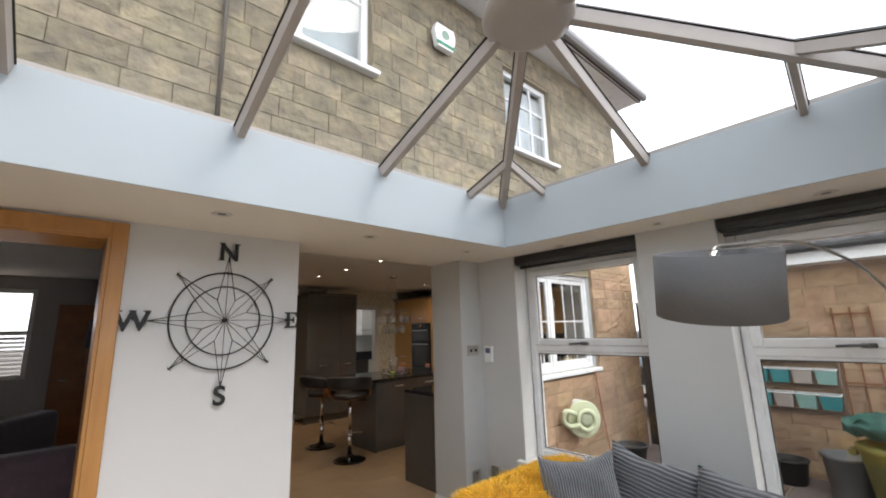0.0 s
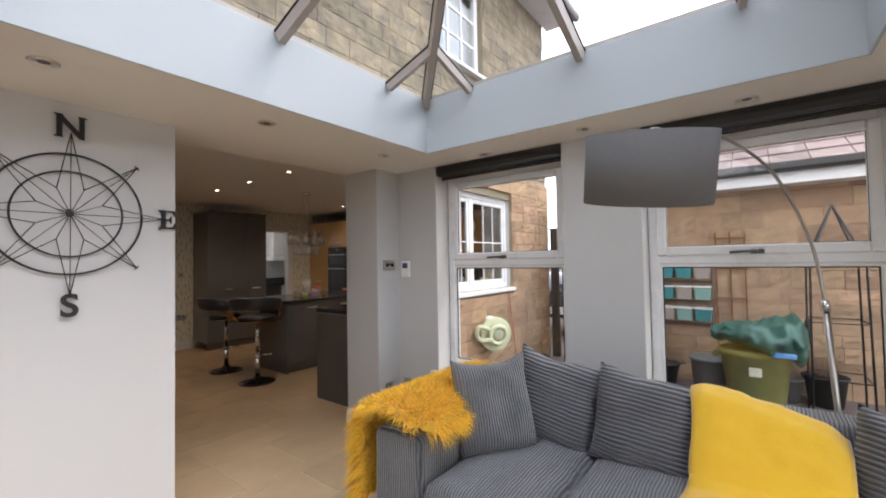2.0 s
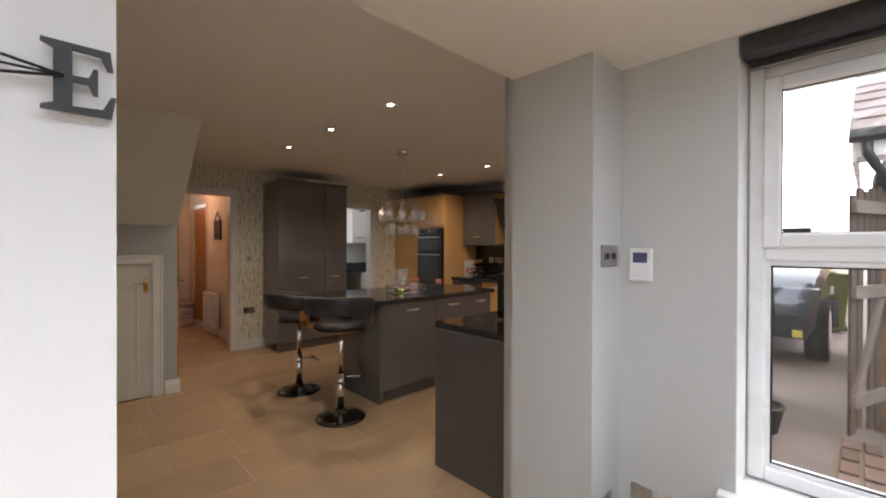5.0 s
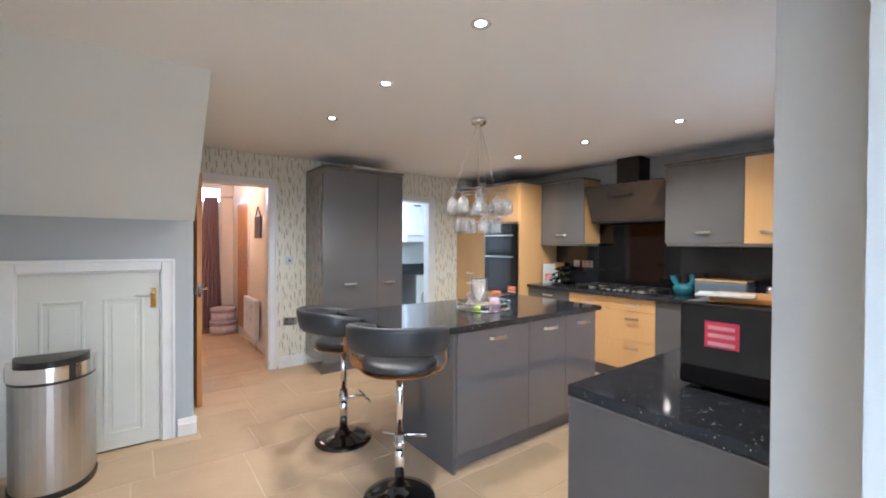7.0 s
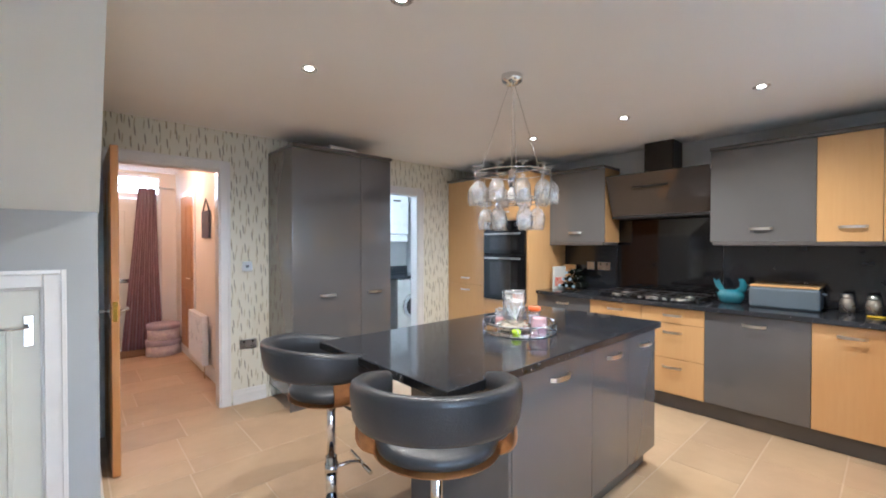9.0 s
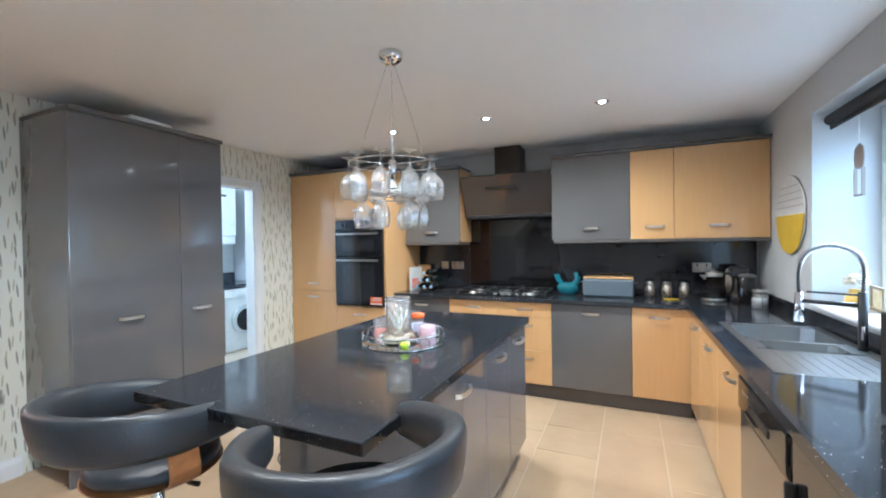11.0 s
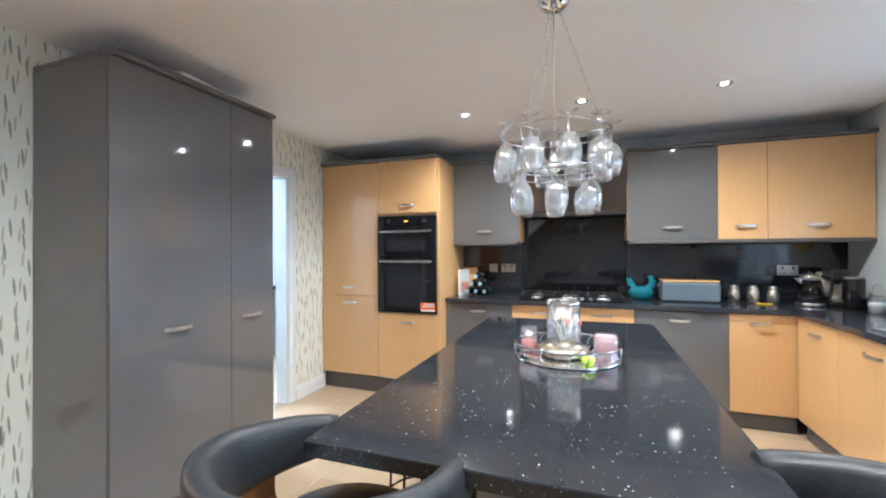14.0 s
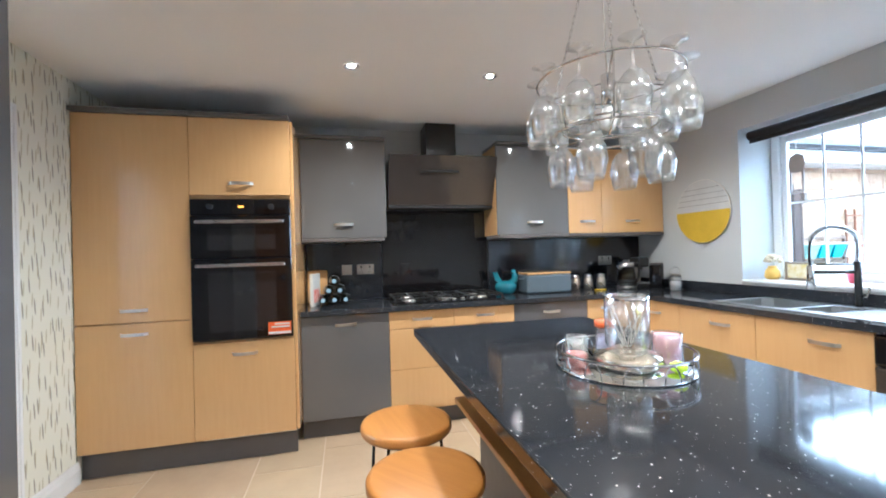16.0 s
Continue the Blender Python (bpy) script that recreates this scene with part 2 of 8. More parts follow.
PAVE_STONE = mat("smooth_sandstone", (0.44, 0.295, 0.185), 0.85, color2=(0.27, 0.18, 0.112), scale=8, mix=0.7, bump=1.5, bump_scale=18, vary=0.2, coords="World", detail=8)
MORTAR = mat("mortar", (0.27, 0.23, 0.16), 0.95, scale=30, bump=0.4, coords="World")

# ---- mesh helpers ----
def add_box(bm, lo, hi, bevel=0.0, seg=1):
    (x0, y0, z0), (x1, y1, z1) = lo, hi
    x0, x1, y0, y1, z0, z1 = min(x0, x1), max(x0, x1), min(y0, y1), max(y0, y1), min(z0, z1), max(z0, z1)
    v = [bm.verts.new(p) for p in ((x0, y0, z0), (x1, y0, z0), (x1, y1, z0), (x0, y1, z0), (x0, y0, z1), (x1, y0, z1), (x1, y1, z1), (x0, y1, z1))]
    f = [bm.faces.new([v[i] for i in q]) for q in ((3, 2, 1, 0), (4, 5, 6, 7), (0, 1, 5, 4), (1, 2, 6, 5), (2, 3, 7, 6), (3, 0, 4, 7))]
    if bevel:
        b = min(bevel, 0.45 * min(x1 - x0, y1 - y0, z1 - z0))
        bmesh.ops.bevel(bm, geom=list({e for q in f for e in q.edges}), offset=b, segments=seg, profile=0.5, affect="EDGES")
    return v


def box_bm(lo, hi, bevel=0.0, seg=1):
    bm = bmesh.new()
    add_box(bm, lo, hi, bevel, seg)
    return bm


def add_prism(bm, pts, axis, a0, a1):
    """A straight extrusion of an outline (pairs in the two other axes, in order) from a0 to a1 along axis."""
    def at(p, a):
        return {"x": (a, p[0], p[1]), "y": (p[0], a, p[1]), "z": (p[0], p[1], a)}[axis]
    lo = [bm.verts.new(at(p, a0)) for p in pts]
    hi = [bm.verts.new(at(p, a1)) for p in pts]
    n = len(pts)
    bm.faces.new(lo)
    bm.faces.new(list(reversed(hi)))
    for i in range(n):
        bm.faces.new((lo[i], lo[(i + 1) % n], hi[(i + 1) % n], hi[i]))


def add_lathe(bm, profile, n=24, center=(0, 0, 0), cap=True):
    """Turn (radius, height) pairs about the upright axis through center."""
    cx, cy, cz = center
    rings = []
    for r, z in profile:
        rings.append([bm.verts.new((cx + r * math.cos(2 * math.pi * i / n), cy + r * math.sin(2 * math.pi * i / n), cz + z)) for i in range(n)])
    for a, b in zip(rings, rings[1:]):
        for i in range(n):
            f = bm.faces.new((a[i], a[(i + 1) % n], b[(i + 1) % n], b[i]))
            f.smooth = True
    if cap:
        bm.faces.new(list(reversed(rings[0])))
        bm.faces.new(rings[-1])


def add_tube(bm, pts, r, n=8, closed=False, taper=None):
    """A round bar along a line of points."""
    pts = [Vector(p) for p in pts]
    rings = []
    m = len(pts)
    up = None
    for i, p in enumerate(pts):
        a, b = (pts[i - 1], pts[(i + 1) % m]) if closed else (pts[max(i - 1, 0)], pts[min(i + 1, m - 1)])
        t = (b - a).normalized()
        if up is None:
            up = Vector((0, 0, 1)) if abs(t.z) < 0.9 else Vector((1, 0, 0))
        u = t.cross(up).normalized()
        w = u.cross(t).normalized()
        up = w
        rr = r if taper is None else r + (taper - r) * i / max(1, m - 1)
        rings.append([bm.verts.new(p + rr * (u * math.cos(2 * math.pi * k / n) + w * math.sin(2 * math.pi * k / n))) for k in range(n)])
    pairs = list(zip(rings, rings[1:])) + ([(rings[-1], rings[0])] if closed else [])
    for a, b in pairs:
        for k in range(n):
            f = bm.faces.new((a[k], a[(k + 1) % n], b[(k + 1) % n], b[k]))
            f.smooth = True
    if not closed:
        bm.faces.new(list(reversed(rings[0])))
        bm.faces.new(rings[-1])


def ring_pts(cx, cy, z, r, n=32):
    return [(cx + r * math.cos(2 * math.pi * i / n), cy + r * math.sin(2 * math.pi * i / n), z) for i in range(n)]


def mesh_of(name, bm, material):
    bmesh.ops.recalc_face_normals(bm, faces=bm.faces)
    me = bpy.data.meshes.new(name)
    bm.to_mesh(me)
    bm.free()
    me.materials.append(material)
    return me


def part(name, bm, material, parent, label=""):
    """ONE mesh under a thing or a part, in the thing's own coordinates."""
    ob = new(name, mesh_of(name, bm, material))
    ob.parent = parent
    if label:
        tagged(ob, label)
    return ob


def thing(name, at, label, category, group="", turn=0):
    ob = new(name)
    ob.empty_display_size = 0.1
    ob.matrix_basis = pose(*at, 0, 0, turn)
    return tagged(ob, label, category, group)


def solid(name, bm, material, label, category="", kind="", group=""):
    """A thing or piece of the setting that is one mesh, in world coordinates."""
    return tagged(new(name, mesh_of(name, bm, material)), label, category, group, kind)


def wall_bm(axis, f0, f1, a0, a1, z0, z1, holes=()):
    """A wall of thickness f0..f1, along the other axis from a0 to a1, with openings (a0, a1, z0, z1) through it."""
    aa = sorted({a0, a1, *[h[0] for h in holes], *[h[1] for h in holes]})
    zz = sorted({z0, z1, *[h[2] for h in holes], *[h[3] for h in holes]})
    aa = [a for a in aa if a0 <= a <= a1]
    zz = [z for z in zz if z0 <= z <= z1]
    def is_open(i, j):
        if not (0 <= i < len(aa) - 1 and 0 <= j < len(zz) - 1):
            return True
        ma, mz = (aa[i] + aa[i + 1]) / 2, (zz[j] + zz[j + 1]) / 2
        return any(h[0] < ma < h[1] and h[2] < mz < h[3] for h in holes)
    bm = bmesh.new()
    cache = {}
    def vert(i, j, f):
        if (i, j, f) not in cache:
            p = (f, aa[i], zz[j]) if axis == "x" else (aa[i], f, zz[j])
            cache[i, j, f] = bm.verts.new(p)
        return cache[i, j, f]
    for i in range(len(aa) - 1):
        for j in range(len(zz) - 1):
            if is_open(i, j):
                continue
            for f in (f0, f1):
                bm.faces.new((vert(i, j, f), vert(i + 1, j, f), vert(i + 1, j + 1, f), vert(i, j + 1, f)))
            if is_open(i - 1, j):
                bm.faces.new((vert(i, j, f0), vert(i, j + 1, f0), vert(i, j + 1, f1), vert(i, j, f1)))
            if is_open(i + 1, j):
                bm.faces.new((vert(i + 1, j, f0), vert(i + 1, j + 1, f0), vert(i + 1, j + 1, f1), vert(i + 1, j, f1)))
            if is_open(i, j - 1):
                bm.faces.new((vert(i, j, f0), vert(i + 1, j, f0), vert(i + 1, j, f1), vert(i, j, f1)))
            if is_open(i, j + 1):
                bm.faces.new((vert(i, j + 1, f0), vert(i + 1, j + 1, f0), vert(i + 1, j + 1, f1), vert(i, j + 1, f1)))
    return bm


def wall(name, axis, f0, f1, a0, a1, z0, z1, material, label, holes=()):
    return solid(name, wall_bm(axis, f0, f1, a0, a1, z0, z1, holes), material, label, "wall", "structure")

# ---- structure: garden room, kitchen, hall, utility, living room ----
EAST, SOUTH, WEST = 3.04, -0.6, -1.9          # inner faces of the garden room
SOFFIT, KCEIL = 2.14, 2.39                    # its flat ceiling, and the kitchen's
KX0, KX1, KY0, KY1 = 1.0, 6.42, 3.88, 8.38    # inner faces of the kitchen
floor = solid("floor", (lambda b: (add_prism(b, [(-1.9, -0.6), (3.3, -0.6), (3.3, 3.6), (6.6, 3.6), (6.6, 11.6), (-1.9, 11.6)], "z", -0.12, -0.0028), b)[1])(bmesh.new()), GROUT, "pale grout bed under limestone floor tiles", "floor", "structure")

wall("wall_compass", "y", 3.39, 3.71, -1.9, 1.34, 0, 2.5, WHITE_WALL, "white painted wall with a wide oak-lined opening", [(-1.1, 0.36, 0, 2.07)])
wall("wall_pier", "y", 3.325, 3.71, 2.785, 3.04, 0, 2.5, GREY_WALL, "pale grey painted pier beside the kitchen opening")
solid("opening_head", box_bm((1.34, 3.39, 2.14), (2.785, 3.71, 2.5)), SOFFIT_PAINT, "painted head over the wide kitchen opening", "wall", "structure")
W1, W2 = (1.86, 2.91), (0.33, 1.39)
wall("wall_east", "x", EAST, 3.34, -0.6, 3.44, 0, 2.5, GREY_WALL, "pale grey painted wall with two tall windows", [(*W1, 0.5, 2.135), (*W2, 0.5, 2.135)])
GD = (-0.75, 2.35)                            # opening for unseen glazed doors behind the start of the walk, added for daylight
wall("wall_south", "y", -0.8, SOUTH, -1.9, 3.34, 0, 2.5, GREY_WALL, "pale grey painted wall with a wide unseen opening added for daylight", [(*GD, 0, 2.10)])
wall("wall_west", "x", -2.1, WEST, -0.8, 3.71, 0, 2.5, WHITE_WALL, "white painted wall")
LX0, LX1, LY0, LY1 = -1.16, 2.68, 0.50, 2.70  # roof lantern opening


def ring_slab(z0, z1, x0, x1, y0, y1, hole):
    """A level slab with one opening, in one skin."""
    bm = wall_bm("y", z0, z1, x0, x1, y0, y1, [hole])
    for w in bm.verts:
        w.co.y, w.co.z = w.co.z, w.co.y
    return bm


solid("ceiling_garden_room", ring_slab(SOFFIT, SOFFIT + 0.012, WEST, EAST, SOUTH, 3.39, (LX0 - 0.012, LX1 + 0.012, LY0 - 0.012, LY1 + 0.012)), SOFFIT_PAINT, "flat painted plaster ceiling margin round a roof lantern", "ceiling", "structure")
solid("roof_garden_room", ring_slab(SOFFIT + 0.016, 2.42, WEST, 3.4, -0.85, 3.40, (LX0 - 0.02, LX1 + 0.02, LY0 - 0.02, LY1 + 0.02)), GREY_CARCASS, "grey flat roof round the lantern", "roof", "structure")
solid("lantern_upstand", ring_slab(SOFFIT + 0.0005, 2.514, LX0 - 0.0115, LX1 + 0.0115, LY0 - 0.0115, LY1 + 0.0115, (LX0, LX1, LY0, LY1)), UPSTAND, "pale blue-grey upstand of the roof lantern", "ceiling", "structure")

wall("wall_kitchen_south", "y", 3.46, KY0, 2.95, 6.5, -0.2, 2.5, GREY_WALL, "pale grey painted kitchen wall with a window over the sink", [(4.05, 5.30, 1.02, 2.16)])
wall("wall_kitchen_east", "x", KX1, 6.5, KY0, 8.50, -0.2, 2.5, GREY_WALL, "pale grey painted kitchen wall")
HALL, UTIL = (2.24, 2.99), (4.42, 5.16)
wall("wall_kitchen_north", "y", KY1, 8.50, KX0 - 0.1, KX1, 0, KCEIL, WALLPAPER, "sage wallpapered wall with grass-stroke pattern and two doorways", [(*HALL, 0, 2.06), (*UTIL, 0, 2.02)])
wall("wall_kitchen_west", "x", 0.9, KX0, 3.71, 8.50, 0, 2.5, GREY_WALL, "pale grey painted kitchen wall")
solid("ceiling_kitchen", box_bm((0.9, 3.71, KCEIL), (6.5, 8.50, KCEIL + 0.1)), CEIL, "white painted kitchen ceiling", "ceiling", "structure")
# under the stairs
bm = wall_bm("y", 7.11, 7.20, KX0, 2.13, 0, 1.57, [(1.19, 1.95, 0.0, 1.23)])
wall_us = solid("wall_understairs", bm, DADO_GREY, "mid grey painted wall of the cupboard under the stairs", "wall", "structure")
wall("wall_understairs_side", "x", 2.04, 2.13, 7.20, KY1, 0, 1.57, DADO_GREY, "mid grey painted side wall under the stairs")
bm = bmesh.new()
add_prism(bm, [(7.105, 1.57), (6.25, KCEIL), (KY1, KCEIL), (KY1, 1.57)], "x", KX0, 2.135)
solid("ceiling_stair_soffit", bm, wall_paint("pale_stair_paint", (0.76, 0.78, 0.75)), "pale sloping plastered underside of the staircase", "ceiling", "structure")
# hall
wall("wall_hall_west", "x", 2.0, 2.12, 8.50, 11.4, 0, 2.5, CREAM_WALL, "cream painted hall wall")
wall("wall_hall_east", "x", 3.12, 3.28, 8.50, 11.4, 0, 2.5, CREAM_WALL, "cream painted hall wall")
wall("wall_hall_end", "y", 11.3, 11.42, 2.0, 3.28, 0, 2.5, CREAM_WALL, "cream painted hall wall around the front door", [(2.2, 2.95, 0, 2.36)])
solid("ceiling_hall", box_bm((2.0, 8.50, KCEIL), (3.28, 11.42, 2.5)), CEIL, "white painted hall ceiling", "ceiling", "structure")
# utility room
wall("wall_utility_west", "x", 4.0, 4.1, 8.50, 10.5, 0, 2.5, GREY_WALL, "white painted utility wall")
wall("wall_utility_east", "x", 6.5, 6.6, 8.50, 10.5, 0, 2.5, GREY_WALL, "white painted utility wall")
wall("wall_utility_end", "y", 10.4, 10.5, 4.0, 6.6, 0, 2.5, GREY_WALL, "white painted utility wall with a window", [(4.6, 5.4, 1.15, 2.15)])
solid("ceiling_utility", box_bm((4.0, 8.50, KCEIL), (6.6, 10.5, 2.5)), CEIL, "white painted utility ceiling", "ceiling", "structure")
# living room: its dim end
CARPET = mat("dark_carpet", (0.09, 0.065, 0.06), 0.95, scale=60, bump=0.5, bump_scale=300, coords="World")
LIV = wall_paint("taupe_wall_paint", (0.46, 0.44, 0.44))
solid("floor_living", box_bm((-5.5, 3.71, -0.12), (0.9, 8.6, -0.004)), CARPET, "dark brown living room carpet", "floor", "structure")
wall("wall_living_end", "y", 8.5, 8.6, -5.5, 0.9, 0, 2.5, LIV, "taupe painted living room wall", [(0.10, 0.84, 0, 2.02), (-1.25, -0.13, 1.05, 2.22)])
wall("wall_living_west", "x", -5.6, -5.5, 3.39, 8.6, 0, 2.5, LIV, "taupe painted living room wall")
wall("wall_living_south", "y", 3.39, 3.5, -5.5, -1.9, 0, 2.5, LIV, "taupe painted living room wall")
solid("ceiling_living", box_bm((-5.5, 3.71, KCEIL), (0.9, 8.6, 2.5)), CEIL, "white living room ceiling", "ceiling", "structure")


def skirting(name, axis, face, a0, a1, side, label="white painted moulded skirting board"):
    bm = bmesh.new()
    s = side
    prof = [(face, 0), (face + s * 0.018, 0), (face + s * 0.018, 0.085), (face + s * 0.013, 0.098), (face + s * 0.010, 0.118), (face + s * 0.004, 0.126), (face, 0.126)]
    if axis == "x":
        add_prism(bm, [(p[0], p[1]) for p in prof], "x", a0, a1)
    else:
        add_prism(bm, [(p[0], p[1]) for p in prof], "y", a0, a1)
    return solid(name, bm, GLOSS_WHITE, label, "skirting", "structure")


skirting("baseboard_compass", "x", 3.388, 0.42, 1.34, -1)
skirting("baseboard_jamb", "y", 1.342, 3.372, 3.71, 1)
skirting("baseboard_pier", "y", 2.783, 3.325, 3.71, -1)
skirting("baseboard_pier_front", "x", 3.323, 2.765, EAST - 0.018, -1)
skirting("baseboard_east", "y", EAST - 0.002, SOUTH, 3.323, -1)
skirting("baseboard_understairs", "x", 7.108, 2.03, 2.15, -1)
skirting("baseboard_understairs_side", "y", 2.132, 7.11, 8.30, 1)
skirting("baseboard_north", "x", KY1 - 0.002, 3.07, 3.35, -1)
skirting("baseboard_north_east", "x", KY1 - 0.002, 5.24, 5.66, -1)
skirting("baseboard_hall_east", "y", 3.118, 8.50, 11.3, -1)
skirting("baseboard_hall_west", "y", 2.122, 8.50, 11.3, 1)


def door_frame(name, wall_y, a0, a1, top, side, material, width=0.07, depth=0.12, label="white painted door lining and architrave"):
    """Lining and moulded architrave round a doorway in a wall whose faces are wall_y and wall_y + depth."""
    bm = bmesh.new()
    w = width
    add_box(bm, (a0, wall_y - 0.002, 0), (a0 + 0.025, wall_y + depth, top), 0.002)
    add_box(bm, (a1 - 0.025, wall_y - 0.002, 0), (a1, wall_y + depth, top), 0.002)
    add_box(bm, (a0 + 0.025, wall_y - 0.002, top - 0.025), (a1 - 0.025, wall_y + depth, top), 0.002)
    y0, y1 = (wall_y - 0.018, wall_y - 0.003)
    add_box(bm, (a0 - w + 0.015, y0, 0), (a0 + 0.015, y1, top + w - 0.015), 0.005)
    add_box(bm, (a1 - 0.015, y0, 0), (a1 + w - 0.015, y1, top + w - 0.015), 0.005)
    add_box(bm, (a0 + 0.0155, y0, top - 0.015), (a1 - 0.0155, y1, top + w - 0.015), 0.005)
    add_box(bm, (a0 - w + 0.005, y0 - 0.006, 0), (a0 - w + 0.025, y0 + 0.002, top + w - 0.005), 0.003)
    add_box(bm, (a1 + w - 0.025, y0 - 0.006, 0), (a1 + w - 0.005, y0 + 0.002, top + w - 0.005), 0.003)
    add_box(bm, (a0 - w + 0.0255, y0 - 0.006, top + w - 0.025), (a1 + w - 0.0255, y0 + 0.002, top + w - 0.005), 0.003)
    return solid(name, bm, material, label, "door frame", "structure")


door_frame("trim_hall_doorway", KY1, *HALL, 2.06, -1, GLOSS_WHITE)
door_frame("trim_utility_doorway", KY1, *UTIL, 2.02, -1, GLOSS_WHITE)
door_frame("trim_cupboard", 7.11, 1.19, 1.95, 1.23, -1, GLOSS_WHITE, depth=0.09)
bm = bmesh.new()
add_box(bm, (0.33, 3.375, 0), (0.36, 3.725, 2.06), 0.003)
add_box(bm, (-1.1, 3.375, 2.035), (0.33, 3.725, 2.065), 0.003)
add_box(bm, (0.345, 3.365, 0), (0.415, 3.387, 2.125), 0.004)
add_box(bm, (-1.1, 3.365, 2.05), (0.345, 3.387, 2.125), 0.004)
solid("trim_living_opening", bm, OAK, "golden oak lining and architrave of the living room opening", "door frame", "structure")


# ---- windows ----
def casement(name, x0, x1, y0, y1, z0, z1, transom, label):
    """A white upvc window in an east wall: outer frame, opening toplight, fixed light below."""
    w = thing(name, (x0, y0, z0), label, "window")
    tagged(w, kind="structure")
    H, L, D = z1 - z0, y1 - y0, x1 - x0
    def fr(bm, a0, a1, b0, b1, t, d0, d1, bev=0.008):
        add_box(bm, (d0, a0, b0), (d1, a0 + t, b1), bev)
        add_box(bm, (d0, a1 - t, b0), (d1, a1, b1), bev)
        add_box(bm, (d0, a0 + t - 0.002, b0), (d1, a1 - t + 0.002, b0 + t), bev)
        add_box(bm, (d0, a0 + t - 0.002, b1 - t), (d1, a1 - t + 0.002, b1), bev)
    tz = transom - z0
    bm = bmesh.new()
    fr(bm, 0, L, 0, H, 0.055, 0.0, D)
    add_box(bm, (0.002, 0.05, tz - 0.1), (D - 0.004, L - 0.05, tz - 0.04), 0.008)
    part("window_frame", bm, UPVC, w)
    bm = bmesh.new()
    fr(bm, 0.045, L - 0.045, tz - 0.05, H - 0.045, 0.055, -0.012, D - 0.02)
    sash = part("sash", bm, UPVC, w)
    bm = bmesh.new()
    fr(bm, 0.05, L - 0.05, 0.05, tz - 0.095, 0.022, 0.012, D - 0.02, 0.004)
    part("bead", bm, UPVC, w)
    bm = bmesh.new()
    fr(bm, 0.0965, L - 0.0965, tz + 0.0015, H - 0.0965, 0.006, 0.004, 0.012, 0)
    fr(bm, 0.0705, L - 0.0705, 0.0705, tz - 0.1155, 0.006, 0.014, 0.022, 0)
    part("gasket", bm, BLACK_METAL, w, "black rubber gasket")
    for n, lo, hi in (("pane", (0.030, 0.095, tz + 0.0), (0.036, L - 0.095, H - 0.095)), ("pane", (0.030, 0.068, 0.068), (0.036, L - 0.068, tz - 0.112))):
        p = part(n, box_bm(lo, hi), PANE, w, "clear glass")
        p.visible_shadow = False
    bm = bmesh.new()
    m = L / 2
    add_box(bm, (-0.030, m - 0.03, tz - 0.045), (-0.013, m + 0.03, tz - 0.02), 0.004)
    add_tube(bm, [(-0.026, m, tz - 0.03), (-0.045, m + 0.01, tz - 0.03), (-0.048, m + 0.05, tz - 0.031), (-0.045, m + 0.12, tz - 0.036)], 0.008, 8)
    part("handle", bm, mat("dark_satin_steel", (0.16, 0.16, 0.165), 0.3, 1.0, scale=8), sash, "dark satin steel handle")
    return w


for (a, b) in (W1, W2):
    casement("window_garden_room", 3.20, 3.27, a + 0.003, b - 0.003, 0.503, 2.06, 1.43, "white upvc window with opening top light")
    bm = bmesh.new()
    add_box(bm, (3.205, a + 0.003, 2.062), (3.26, b - 0.003, 2.134))
    solid("trim_window_head", bm, UPVC, "white upvc head trim above the window", "trim", "structure")
    bm = bmesh.new()
    add_box(bm, (2.985, a - 0.05, 0.478), (EAST - 0.002, b + 0.05, 0.502), 0.008, 2)
    add_box(bm, (EAST - 0.004, a + 0.003, 0.478), (3.199, b - 0.003, 0.5015), 0.002)
    solid("trim_window_board", bm, GLOSS_WHITE, "white painted window board with rounded nose", "window sill", "structure")
    for yy in (a + 0.0015, b - 0.0015):
        add = box_bm((EAST + 0.002, yy - 0.0012, 0.503), (3.199, yy + 0.0012, 2.06))
        solid("trim_window_reveal", add, GLOSS_WHITE, "white window reveal lining", "trim", "structure")
    bl = thing("roller_blind", (3.1, (a + b) / 2, 2.05), "black roller blind cassette rolled up over the window", "blind")
    h = (b - a) / 2 - 0.01
    bm = bmesh.new()
    add_prism(bm, [(-0.055, 0.02), (-0.062, 0.05), (-0.055, 0.085), (0.03, 0.085), (0.03, 0.01), (-0.03, 0.005)], "y", -h, h)
    part("cassette", bm, BLACK_METAL, bl)
    bm = bmesh.new()
    add_tube(bm, [(0, -h + 0.01, 0.03), (0, h - 0.01, 0.03)], 0.028, 12)
    part("fabric_roll", bm, BLIND, bl)
    bm = box_bm((-0.008, -h + 0.012, -0.022), (0.004, h - 0.012, 0.0), 0.004)
    part("bottom_bar", bm, BLACK_METAL, bl)

